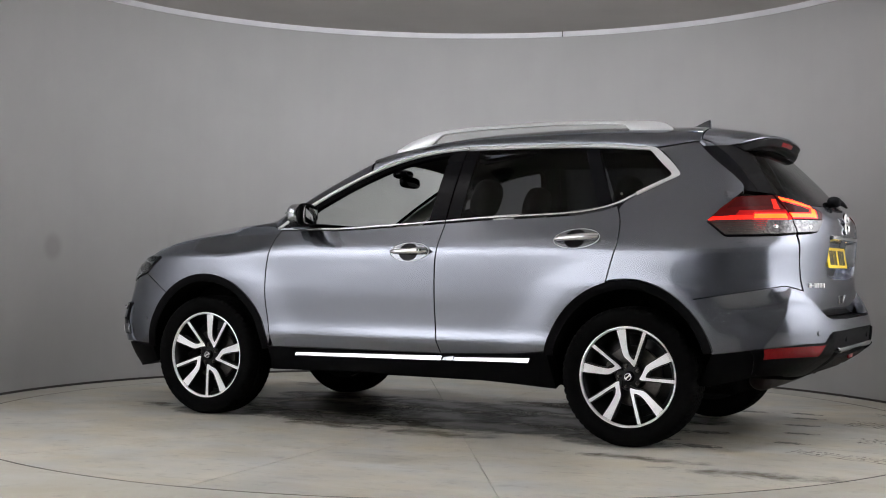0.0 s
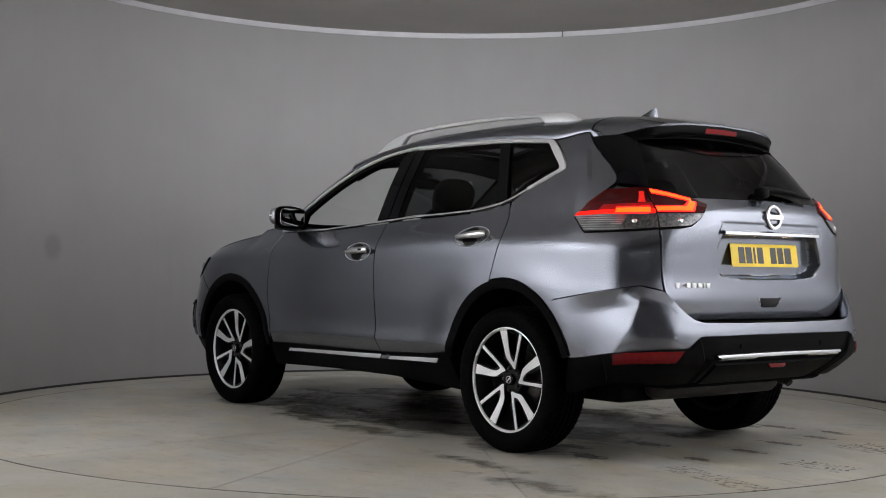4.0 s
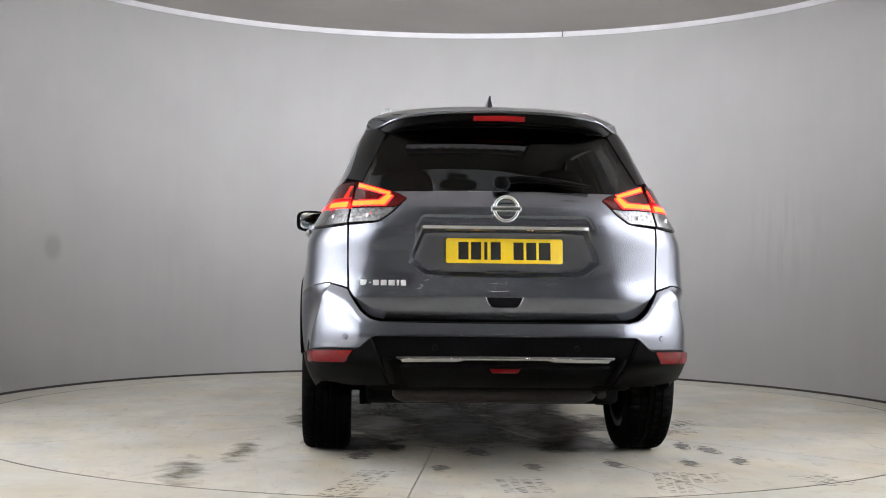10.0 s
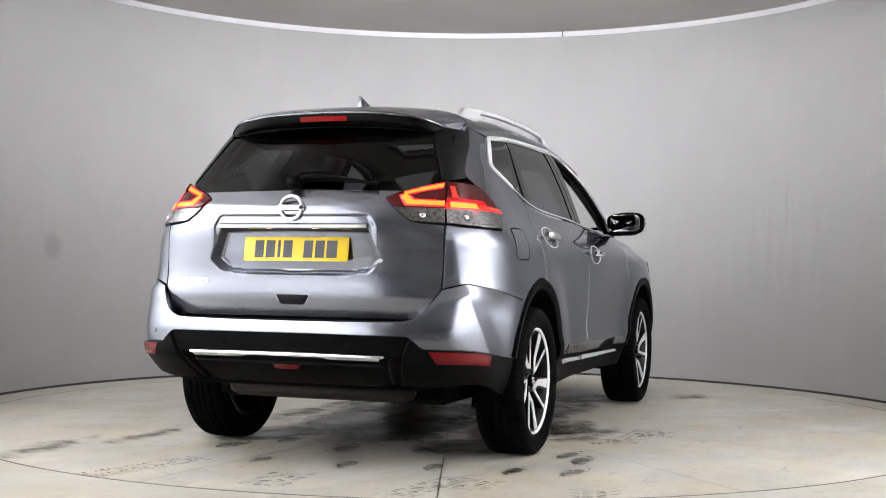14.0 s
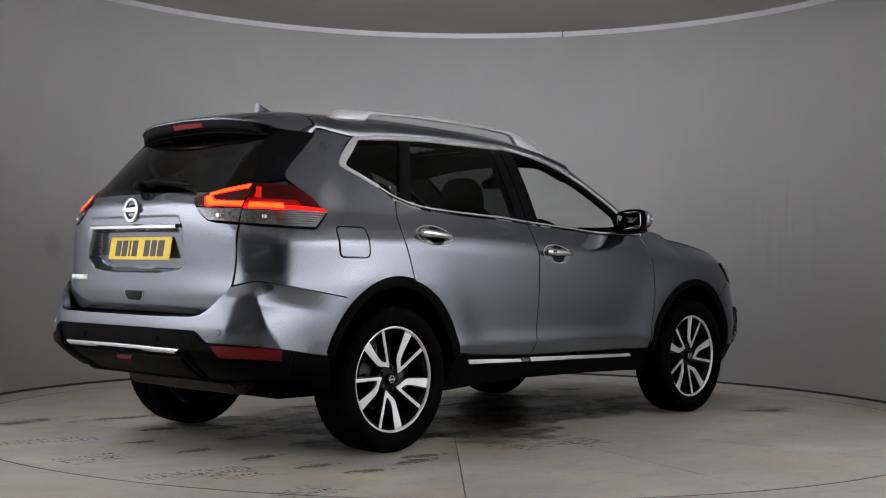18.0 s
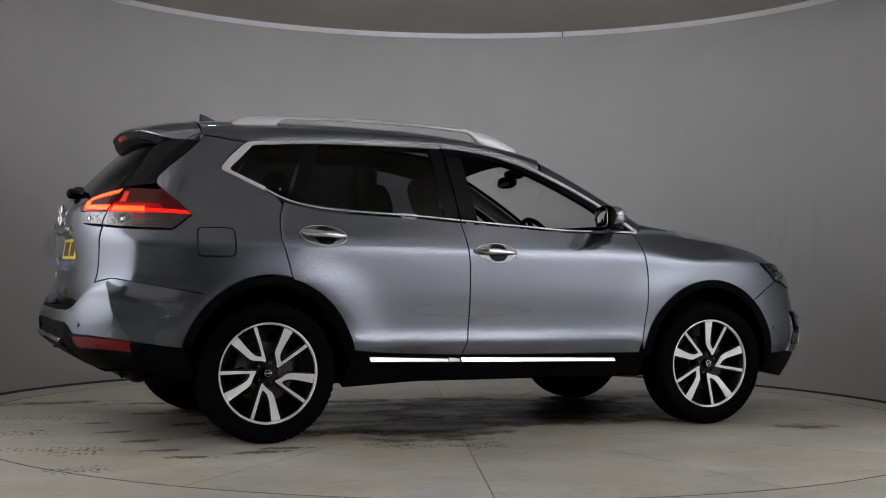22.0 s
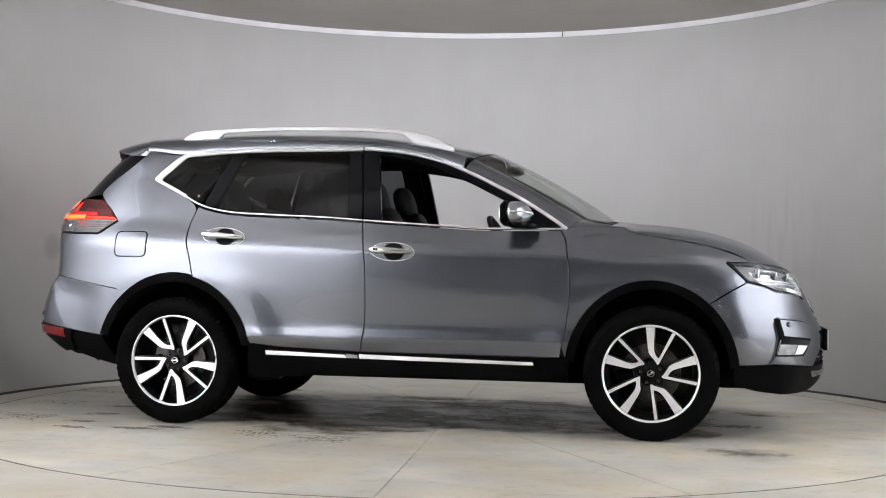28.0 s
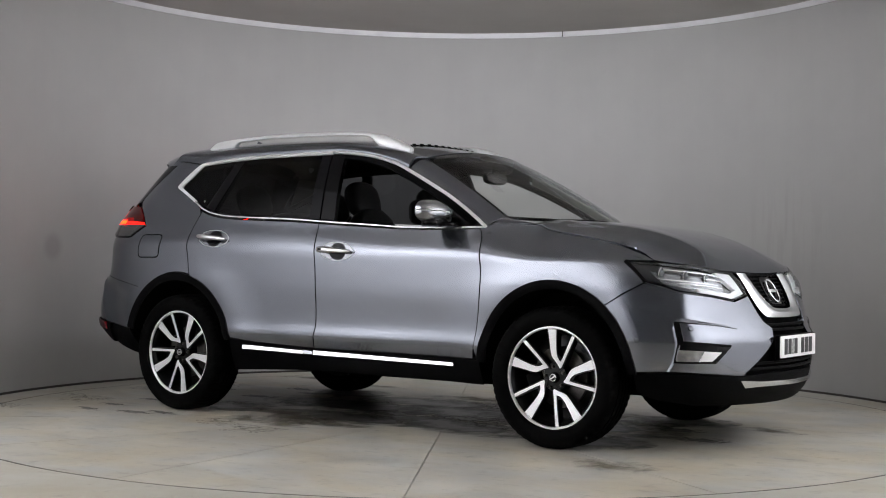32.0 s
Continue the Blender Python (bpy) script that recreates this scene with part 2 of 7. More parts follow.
# ---- mesh helpers ----
def part(name, bm, mat, parent, label="", sharp=38):
    """Link a bmesh as one mesh object under its thing or part."""
    me = bpy.data.meshes.new(name)
    bm.to_mesh(me)
    bm.free()
    me.materials.append(mat)
    for p in me.polygons:
        p.use_smooth = True
    me.set_sharp_from_angle(angle=radians(sharp))
    ob = new(name, me)
    ob.parent = parent
    if label:
        ob["label"] = label
    return ob


def path(pts, n):
    """n + 1 points evenly along a polyline of (s, z)."""
    acc = [0.0]
    for a, b in zip(pts, pts[1:]):
        acc.append(acc[-1] + math.hypot(b[0] - a[0], b[1] - a[1]))
    out, i = [], 0
    for k in range(n + 1):
        d = acc[-1] * k / n
        while i < len(pts) - 2 and d > acc[i + 1]:
            i += 1
        t = (d - acc[i]) / max(acc[i + 1] - acc[i], 1e-9)
        out.append((pts[i][0] + (pts[i + 1][0] - pts[i][0]) * t, pts[i][1] + (pts[i + 1][1] - pts[i][1]) * t))
    return out


def smooth(pts, n=8):
    """A Catmull-Rom curve through the points."""
    p = [pts[0]] + list(pts) + [pts[-1]]
    out = []
    for a, b, c, d in zip(p, p[1:], p[2:], p[3:]):
        for k in range(n):
            t = k / n
            out.append(tuple(0.5 * (2 * b[j] + (c[j] - a[j]) * t + (2 * a[j] - 5 * b[j] + 4 * c[j] - d[j]) * t * t
                                    + (3 * b[j] - a[j] - 3 * c[j] + d[j]) * t ** 3) for j in range(len(b))))
    return out + [tuple(pts[-1])]


def coons(bottom, right, top, left, nu, nv):
    """A grid of (s, z) inside four edges; bottom and top run the same way, left and right run upward."""
    b, t, l, r = path(bottom, nu), path(top, nu), path(left, nv), path(right, nv)
    rows = []
    for j in range(nv + 1):
        v, row = j / nv, []
        for i in range(nu + 1):
            u = i / nu
            row.append(tuple((1 - v) * b[i][k] + v * t[i][k] + (1 - u) * l[j][k] + u * r[j][k]
                             - ((1 - u) * (1 - v) * b[0][k] + u * (1 - v) * b[-1][k] + (1 - u) * v * t[0][k] + u * v * t[-1][k])
                             for k in (0, 1)))
        rows.append(row)
    return rows


def on_skin(rows, side, tail=TAIL):
    return [[Vector((p[0], p[1] * side, p[2])) for p in (skin(s, z, tail) for s, z in row)] for row in rows]


def on_rear(rows, tail=TAIL, push=None):
    """Rows of (y, z) across the whole rear face; push(y, z) sinks the surface."""
    out = []
    for row in rows:
        line = []
        for y, z in row:
            p = skin(at_y(abs(y), z, -1), z, tail)
            line.append(Vector((p[0] + (push(y, z) if push else 0.0), y, z)))
        out.append(line)
    return out


def on_front(rows):
    return [[Vector((skin(at_y(abs(y), z, 1), z)[0], y, z)) for y, z in row] for row in rows]


def panel(name, patches, mat, parent, label="", proud=0.0, gap=0.0032, depth=0.025, lip=0.0010, sharp=38):
    """A sheet made of grids of points that share edges, with a rounded rim turned inward all round."""
    bm = bmesh.new()
    for rows in patches:
        g = [[bm.verts.new(p) for p in row] for row in rows]
        for a, b in zip(g, g[1:]):
            for i in range(len(a) - 1):
                q = (a[i], a[i + 1], b[i + 1], b[i])
                if (a[i].co - b[i + 1].co).length + (a[i + 1].co - b[i].co).length > 1e-5:
                    bm.faces.new(q)
    bmesh.ops.remove_doubles(bm, verts=bm.verts[:], dist=0.0008)
    bmesh.ops.dissolve_degenerate(bm, edges=bm.edges[:], dist=0.0002)
    bm.normal_update()
    bmesh.ops.recalc_face_normals(bm, faces=bm.faces[:])
    bm.normal_update()
    lean = 0.0
    for f in bm.faces:
        c = f.calc_center_median()
        lean += f.normal.dot(c - Vector((c.x * 0.85, 0, 0.8))) * f.calc_area()
    if lean < 0:
        bmesh.ops.reverse_faces(bm, faces=bm.faces[:])
        bm.normal_update()
    if proud:
        move = [(v, v.normal * proud) for v in bm.verts]
        for v, m in move:
            v.co += m
    rim = [e for e in bm.edges if e.is_boundary]
    info = {}
    for e in rim:
        for v in e.verts:
            if v not in info:
                c = Vector((0, 0, 0))
                for f in v.link_faces:
                    c += f.calc_center_median() - v.co
                n = v.normal.copy()
                c -= n * c.dot(n)
                info[v] = (v.co.copy(), n, c.normalized() if c.length > 1e-9 else c)
    one, two = {}, {}
    for v, (co, n, c) in info.items():
        v.co = co + c * (gap + lip)
        one[v] = bm.verts.new(co + c * gap - n * lip)
        two[v] = bm.verts.new(co + c * gap - n * depth)
    for e in rim:
        f = e.link_faces[0]
        a, b = e.verts
        vs = list(f.verts)
        if vs[(vs.index(a) + 1) % len(vs)] != b:
            a, b = b, a
        bm.faces.new((b, a, one[a], one[b]))
        bm.faces.new((one[b], one[a], two[a], two[b]))
    return part(name, bm, mat, parent, label, sharp)


def tube(name, pts, radius, mat, parent, label="", n=8, flat=1.0, closed=False, up=Vector((0, 0, 1))):
    """A rod along points; radius may be a list; flat squeezes it along up."""
    bm = bmesh.new()
    pts = [Vector(p) for p in pts]
    rings, m = [], len(pts)
    for i, p in enumerate(pts):
        a = pts[(i - 1) % m] if closed else pts[max(i - 1, 0)]
        b = pts[(i + 1) % m] if closed else pts[min(i + 1, m - 1)]
        t = (b - a).normalized()
        x = t.cross(up).normalized() if t.cross(up).length > 1e-4 else t.orthogonal().normalized()
        y = x.cross(t).normalized()
        r = radius[i] if isinstance(radius, (list, tuple)) else radius
        rings.append([bm.verts.new(p + x * r * math.cos(2 * math.pi * k / n) + y * r * flat * math.sin(2 * math.pi * k / n)) for k in range(n)])
    for a, b in (zip(rings, rings[1:] + rings[:1]) if closed else zip(rings, rings[1:])):
        for k in range(n):
            bm.faces.new((a[k], a[(k + 1) % n], b[(k + 1) % n], b[k]))
    if not closed:
        bm.faces.new(list(reversed(rings[0])))
        bm.faces.new(rings[-1])
    bmesh.ops.recalc_face_normals(bm, faces=bm.faces[:])
    return part(name, bm, mat, parent, label)


def lathe(name, profile, mat, parent, label="", n=64, place=Matrix(), sharp=38, caps=True):
    """Turn a profile of (radius, out) about the local y axis."""
    bm = bmesh.new()
    rings = []
    for r, o in profile:
        rings.append([bm.verts.new(place @ Vector((r * math.cos(2 * math.pi * k / n), o, r * math.sin(2 * math.pi * k / n)))) for k in range(n)])
    for a, b in zip(rings, rings[1:]):
        for k in range(n):
            bm.faces.new((a[k], a[(k + 1) % n], b[(k + 1) % n], b[k]))
    for ring in (rings[0], rings[-1]):
        if caps and (ring[0].co - ring[n // 2].co).length > 1e-5:
            bm.faces.new(ring)
    bmesh.ops.remove_doubles(bm, verts=bm.verts[:], dist=1e-6)
    bmesh.ops.recalc_face_normals(bm, faces=bm.faces[:])
    return part(name, bm, mat, parent, label, sharp)


def block(name, lo, hi, mat, parent, label="", bevel=0.006, turn=Matrix(), segments=2):
    """A bevelled box."""
    bm = bmesh.new()
    bmesh.ops.create_cube(bm, size=1)
    for v in bm.verts:
        v.co = Vector([lo[i] + (v.co[i] + 0.5) * (hi[i] - lo[i]) for i in range(3)])
    if bevel:
        bmesh.ops.bevel(bm, geom=bm.edges[:], offset=bevel, segments=segments, affect="EDGES", profile=0.5)
    bm.transform(turn)
    return part(name, bm, mat, parent, label, 60)


def prism(name, outline, thick, mat, parent, label="", place=Matrix(), bevel=0.0):
    """An outline of (a, b) made solid between 0 and thick along the local z axis, then placed."""
    bm = bmesh.new()
    lo = [bm.verts.new((a, b, 0)) for a, b in outline]
    hi = [bm.verts.new((a, b, thick)) for a, b in outline]
    n = len(outline)
    bm.faces.new(list(reversed(lo)))
    top = bm.faces.new(hi)
    for i in range(n):
        bm.faces.new((lo[i], lo[(i + 1) % n], hi[(i + 1) % n], hi[i]))
    bmesh.ops.recalc_face_normals(bm, faces=bm.faces[:])
    if bevel:
        bmesh.ops.bevel(bm, geom=list(top.edges), offset=bevel, segments=2, affect="EDGES", profile=0.5)
    bm.transform(place)
    return part(name, bm, mat, parent, label)


def round_rect(w, h, r, n=5):
    out = []
    for cx, cy, a0 in ((w / 2 - r, h / 2 - r, 0), (-w / 2 + r, h / 2 - r, 90), (-w / 2 + r, -h / 2 + r, 180), (w / 2 - r, -h / 2 + r, 270)):
        for k in range(n + 1):
            a = radians(a0 + 90 * k / n)
            out.append((cx + r * math.cos(a), cy + r * math.sin(a)))
    return out


def blob(name, centre, half, mat, parent, label="", n=20, power=2.6, turn=Matrix(), warp=None):
    """A rounded box: a super-ellipsoid."""
    bm = bmesh.new()
    bmesh.ops.create_uvsphere(bm, u_segments=n * 2, v_segments=n, radius=1)
    for v in bm.verts:
        d = v.co.normalized()
        r = 1 / (abs(d.x) ** power + abs(d.y) ** power + abs(d.z) ** power) ** (1 / power)
        q = Vector((d.x * r * half[0], d.y * r * half[1], d.z * r * half[2]))
        if warp:
            q = Vector(warp(q))
        v.co = turn.to_3x3() @ q + Vector(centre)
    return part(name, bm, mat, parent, label)
# ---- the car ----
WHEEL_X, HUB_Z = 1.3525, 0.36
car = tagged(new("car"), "grey metallic family SUV with chrome trim standing on the turntable", "car")


def zline(*pts, n=14):
    """A line up the side through (z, x) pairs."""
    f = curve(*pts)
    return [(f(pts[0][0] + (pts[-1][0] - pts[0][0]) * k / n), pts[0][0] + (pts[-1][0] - pts[0][0]) * k / n) for k in range(n + 1)]


def side_pts(pts, tail=TAIL):
    """(x, z) of the side to (s, z)."""
    return [(at_x(x, z, tail), z) for x, z in pts]


def rear_pts(pts):
    return [(at_y(y, z, -1), z) for y, z in pts]


def front_pts(pts):
    return [(at_y(y, z, 1), z) for y, z in pts]


def arch(cx, a, b, t0, t1, n=20):
    return [(cx + a * math.cos(radians(t0 + (t1 - t0) * k / n)), HUB_Z + b * math.sin(radians(t0 + (t1 - t0) * k / n))) for k in range(n + 1)]


FRONT_A, FRONT_B, REAR_A, REAR_B = 0.460, 0.495, 0.468, 0.497
CHROME_TOP = curve((-1.566, 1.415), (-1.523, 1.475), (-1.415, 1.559), (-1.275, 1.576), (-1.118, 1.588), (-0.8, 1.598), (-0.325, 1.599),
                   (-0.067, 1.575), (0.161, 1.522), (0.325, 1.457), (0.49, 1.379), (0.639, 1.301), (0.788, 1.209), (0.90, 1.132))
CHROME_LOW = curve((-1.566, 1.415), (-1.475, 1.364), (-1.352, 1.305), (-1.254, 1.257), (-1.137, 1.225), (-1.014, 1.208), (-0.798, 1.196),
                   (-0.487, 1.183), (-0.251, 1.167), (0.144, 1.142), (0.464, 1.125), (0.90, 1.125))
GAP_FRONT = zline((0.430, 0.865), (0.59, 0.896), (0.748, 0.914), (0.874, 0.916), (1.0, 0.898), (1.094, 0.881), (1.122, 0.858))
GAP_B = zline((0.434, -0.256), (0.551, -0.231), (0.706, -0.224), (0.892, -0.226), (1.047, -0.241), (1.160, -0.258))
GAP_C = zline((0.850, -1.239), (0.972, -1.268), (1.064, -1.291), (1.156, -1.286), (1.248, -1.256))
HOOD_EDGE = [(1.10, 1.150), (1.19, 1.142), (1.254, 1.112), (1.36, 1.095), (1.512, 1.071), (1.668, 1.040), (1.81, 0.993), (1.868, 0.958)]


def follow(f, x0, x1, n=24, dz=0.0):
    return [(x0 + (x1 - x0) * k / n, f(x0 + (x1 - x0) * k / n) + dz) for k in range(n + 1)]


def side_body(g):
    """The painted side, its glass, trim and handles; g is 1 for the car's left."""
    # fender
    low = arch(WHEEL_X, FRONT_A, FRONT_B, 172, 49)
    mid = [(0.905 + 0.835 * k / 10, 0.957) for k in range(11)]
    a = coons(side_pts(low), side_pts([(WHEEL_X + FRONT_A * math.cos(radians(49)), HUB_Z + FRONT_B * math.sin(radians(49))), (1.749, 0.796), (1.845, 0.850), (1.80, 0.90), (1.740, 0.957)]),
              side_pts(mid), side_pts([(low[0][0], low[0][1])] + [p for p in GAP_FRONT if 0.45 < p[1] < 0.95] + [(0.905, 0.957)]), 32, 18)
    b = coons(side_pts(mid), side_pts([(1.740, 0.957), (1.80, 0.959), (1.868, 0.957)]), side_pts([(0.858, 1.124), (0.93, 1.152), (1.02, 1.155)] + HOOD_EDGE),
              side_pts([(0.905, 0.957)] + [p for p in GAP_FRONT if p[1] > 0.965]), 32, 12)
    panel("fender", [on_skin(a, g), on_skin(b, g)], PAINT, car)
    # doors
    c = coons(side_pts([(-0.256, 0.434), (0.865, 0.430)]), GAP_FRONT, follow(CHROME_LOW, -0.258, 0.858, dz=-0.003), GAP_B, 40, 30)
    fd = panel("front_door", [on_skin(c, g)], PAINT, car)
    back = arch(-WHEEL_X, REAR_A, REAR_B, 13, 76)
    left = back + [p for p in GAP_C if p[1] > back[-1][1] + 0.01]
    d = coons([(back[0][0], 0.470), (-0.7, 0.448), (-0.256, 0.434)], GAP_B, follow(CHROME_LOW, left[-1][0], -0.258, dz=-0.003), left, 36, 36)
    rd = panel("rear_door", [on_skin(d, g)], PAINT, car)
    # quarter panel with the rear pillar
    gate = [(at_y(0.690 + 0.004 * (z - 0.818) / 0.282, z, -1), z) for z in [0.818 + 0.282 * k / 10 for k in range(11)]]
    x1, z1 = -1.742, 1.163
    foot = [(x1, 0.772 + (z1 - 0.772) * k / 10) for k in range(11)]
    qa = coons([gate[0]] + side_pts([(-2.13, 0.840), (-2.02, 0.820), (-1.88, 0.796), (x1, 0.772)]), side_pts(foot),
               [gate[-1]] + side_pts([(-2.10, 1.092), (-1.98, 1.087), (-1.845, 1.084), (x1, z1)]), gate, 22, 20)
    belt = [(x1 + (-1.286 - x1) * k / 10, z1 - 0.007 * k / 10) for k in range(11)]
    rear_arch = [(x1, 0.772), (-1.686, 0.764)] + arch(-WHEEL_X, REAR_A, REAR_B, 135, 76)
    qb = coons(side_pts(rear_arch), GAP_C[:10] + [(-1.286, 1.156)], side_pts(belt), side_pts(foot), 22, 20)
    up = [(x1, z1), (-1.80, 1.225), (-1.872, 1.288), (-1.905, 1.325), (-1.900, 1.352), (-1.834, 1.415), (-1.693, 1.533), (-1.640, 1.590)]
    ahead = [(-1.286, 1.156), (-1.262, 1.235)] + follow(CHROME_LOW, -1.262, -1.566, 8)[1:] + follow(CHROME_TOP, -1.566, -1.415, 8)[1:]
    qc = coons(side_pts(belt), side_pts(ahead), side_pts([(-1.640, 1.590), (-1.53, 1.578), (-1.415, 1.562)]), side_pts(up), 22, 26)
    q = panel("quarter_panel", [on_skin(qa, g), on_skin(qb, g), on_skin(qc, g)], PAINT, car)
    if g < 0:
        fl = []
        for r in (0.0, 0.3, 0.6, 0.85, 1.0):
            row = []
            for k in range(49):
                a = 2 * math.pi * k / 48
                ca, sa = math.cos(a), math.sin(a)
                m = r / (abs(ca) ** 7 + abs(sa) ** 7) ** (1 / 7)
                x, z = -1.630 + 0.097 * m * ca, 1.027 + 0.074 * m * sa
                row.append((at_x(x, z), z))
            fl.append(row)
        panel("fuel_flap", [on_skin(fl, g)], PAINT, q, "square fuel flap with round corners", proud=0.0026, gap=0.002, depth=0.006, lip=0.004)
        tube("flap_joint", [(p[0], -p[1] - 0.0006, p[2]) for p in [skin(s, z) for s, z in fl[-1][:-1]]], 0.0024, DARK, q, n=6, closed=True)
    # window surround
    o = follow(CHROME_TOP, -1.300, -0.312, 30)
    grids = [("rear_window_trim", o, [(x, z - 0.017) for x, z in o], rd)]
    grids.append(("corner_window_trim", smooth([(-1.300, 1.5735), (-1.385, 1.566), (-1.428, 1.552), (-1.500, 1.492), (-1.548, 1.442), (-1.566, 1.416), (-1.555, 1.401), (-1.475, 1.364), (-1.352, 1.305)], 6),
                  smooth([(-1.300, 1.5565), (-1.375, 1.550), (-1.398, 1.538), (-1.462, 1.474), (-1.508, 1.432), (-1.521, 1.413), (-1.512, 1.400), (-1.445, 1.368), (-1.345, 1.319)], 6), q))
    o2 = follow(CHROME_TOP, -0.302, 0.893, 40)
    grids.append(("front_window_trim", o2, [(x - 0.010 * max(0, min(1, (x - 0.1) / 0.3)), z - 0.013) for x, z in o2], fd))
    o3 = follow(CHROME_LOW, -1.352, -0.262, 40)
    grids.append(("rear_sill_trim", [(x + 0.023 * max(0, min(1, (-1.40 - x) / 0.15)), z + 0.0085 + 0.005 * max(0, min(1, (-1.2 - x) / 0.2))) for x, z in o3], o3, rd))
    o4 = follow(CHROME_LOW, -0.254, 0.885, 40)
    grids.append(("front_sill_trim", [(x, z + 0.0085) for x, z in o4], o4, fd))
    for name, hi, lo, owner in grids:
        n = 56
        h, l = path(hi, n), path(lo, n)
        panel(name, [on_skin([side_pts(l), side_pts([((a[0] + b[0]) / 2, (a[1] + b[1]) / 2) for a, b in zip(h, l)]), side_pts(h)], g)], SATIN if "window" in name else BRIGHT_STRIP, owner, proud=0.006, gap=0, depth=0.014)
    # dark pillars between the panes
    def strip(name, x0, x1, x2, x3, z0, z1, mat, owner, label="", proud=0.0):
        e = coons([(x0, z0[0]), (x1, z0[1])], [(x1, z0[1]), (x3, z1[1])], [(x2, z1[0]), (x3, z1[1])], [(x0, z0[0]), (x2, z1[0])], 6, 14)
        return panel(name, [on_skin(e, g)], mat, owner, label, proud=proud, gap=0.001, depth=0.03)
    strip("door_pillar_cover", -0.345, -0.262, -0.385, -0.309, (1.188, 1.186), (1.574, 1.576), GLOSS_BLACK, rd)
    strip("door_pillar_cover", -0.254, -0.150, -0.302, -0.205, (1.185, 1.177), (1.576, 1.568), GLOSS_BLACK, fd)
    strip("door_pillar_cover", -1.222, -1.150, -1.098, -1.02, (1.266, 1.245), (1.566, 1.571), GLOSS_BLACK, rd)
    pane = coons(follow(CHROME_LOW, -1.20, -0.34, dz=0.010), [(-0.34, 1.19), (-0.385, 1.574)], follow(CHROME_TOP, -1.06, -0.385, dz=-0.014), [(-1.20, 1.262), (-1.06, 1.566)], 14, 10)
    panel("window_pane", [on_skin(pane, g)], PRIVACY, rd, "dark privacy glass", proud=-0.004, gap=0, depth=0.004, lip=0.001)
    qp = coons(follow(CHROME_LOW, -1.54, -1.245, dz=0.016), [(-1.245, 1.270), (-1.105, 1.566)], [(-1.508, 1.468), (-1.405, 1.550), (-1.26, 1.558), (-1.105, 1.566)], [(-1.54, 1.416), (-1.508, 1.468)], 14, 10)
    panel("quarter_window", [on_skin(qp, g)], PRIVACY, q, "dark privacy glass", proud=-0.003, gap=0, depth=0.004, lip=0.001)
    mark = skin(at_x(-1.268, 1.312), 1.312)
    lathe("window_mark", [(0.0, 0.0012), (0.006, 0.0012), (0.0075, 0.0), (0.0, 0.0)], PILLAR_TRIM, q, "small pale round mark on the glass", n=16, place=Matrix.Translation((mark[0], g * (mark[1] - 0.001), mark[2])) @ pose(0, 0, 0, 0, 0, 0 if g > 0 else 180))
    # rubber frame of the open front window
    fr_o = [(x - 0.010, z - 0.016) for x, z in follow(CHROME_TOP, -0.20, 0.84, 40)]
    fr_i = [(x - 0.018 - 0.012 * k / 40, z - 0.020 - 0.006 * k / 40) for k, (x, z) in enumerate(fr_o)]
    panel("window_seal", [on_skin([side_pts(path(fr_i, 40)), side_pts(path(fr_o, 40))], g)], BLACK_PLASTIC, fd, "black rubber frame of the open window", gap=0, depth=0.025)
    sail = coons([(0.66, 1.137), (0.86, 1.136)], [(0.86, 1.136), (0.845, 1.155)], [(0.66, 1.258), (0.845, 1.155)], [(0.66, 1.137), (0.66, 1.258)], 8, 8)
    panel("mirror_sail", [on_skin(sail, g)], GLOSS_BLACK, fd, proud=-0.002, gap=0, depth=0.03)
    # handles
    for owner, x0, x1, z0, z1 in ((fd, -0.190, 0.046, 1.004, 0.993), (rd, -1.188, -0.946, 1.084, 1.066)):
        cx, cz, w = (x0 + x1) / 2, (z0 + z1) / 2, (x1 - x0) / 2
        ring = []
        for k in range(32):
            t = 2 * math.pi * k / 32
            sx, sz = cx + 0.004 + (w + 0.006) * math.cos(t), cz - 0.002 + 0.051 * math.sin(t) + (z1 - z0) * 0.4 * math.cos(t)
            p = skin(sx, sz)
            ring.append((p[0], g * (p[1] + 0.002), p[2]))
        tube("handle_ring", ring, 0.0016, SATIN, owner, n=8, closed=True)

        def dish(name, wide, tall, dx, lift, mat, label=""):
            bm = bmesh.new()
            rr = []
            for sc, off in ((1.0, 1.0), (0.8, 0.8), (0.4, 0.6), (0.02, 0.5)):
                row = []
                for k in range(32):
                    t = 2 * math.pi * k / 32
                    p = skin(cx + dx + wide * sc * math.cos(t), cz - 0.002 + tall * sc * math.sin(t) + (z1 - z0) * 0.4 * wide / w * sc * math.cos(t))
                    row.append(bm.verts.new((p[0], g * (p[1] + lift * off), p[2])))
                rr.append(row)
            for u, v in zip(rr, rr[1:]):
                for k in range(32):
                    bm.faces.new((u[k], u[(k + 1) % 32], v[(k + 1) % 32], v[k]))
            bm.faces.new(rr[-1])
            bmesh.ops.recalc_face_normals(bm, faces=bm.faces[:])
            return part(name, bm, mat, owner, label)
        dish("handle_dish", w + 0.005, 0.050, 0.004, 0.0012, DISH, "pale metal dish behind the handle")
        dish("handle_cup", 0.060, 0.049, 0.012, 0.0022, GLOSS_BLACK, "dark round recess")
        bar = []
        for k in range(17):
            t = k / 16
            p = skin(x0 + (x1 - x0) * t, z0 + (z1 - z0) * t + 0.004)
            bar.append((p[0], g * (p[1] + 0.010 + 0.026 * math.sin(math.pi * min(1, 0.10 + t * 0.86)) ** 0.5), p[2]))
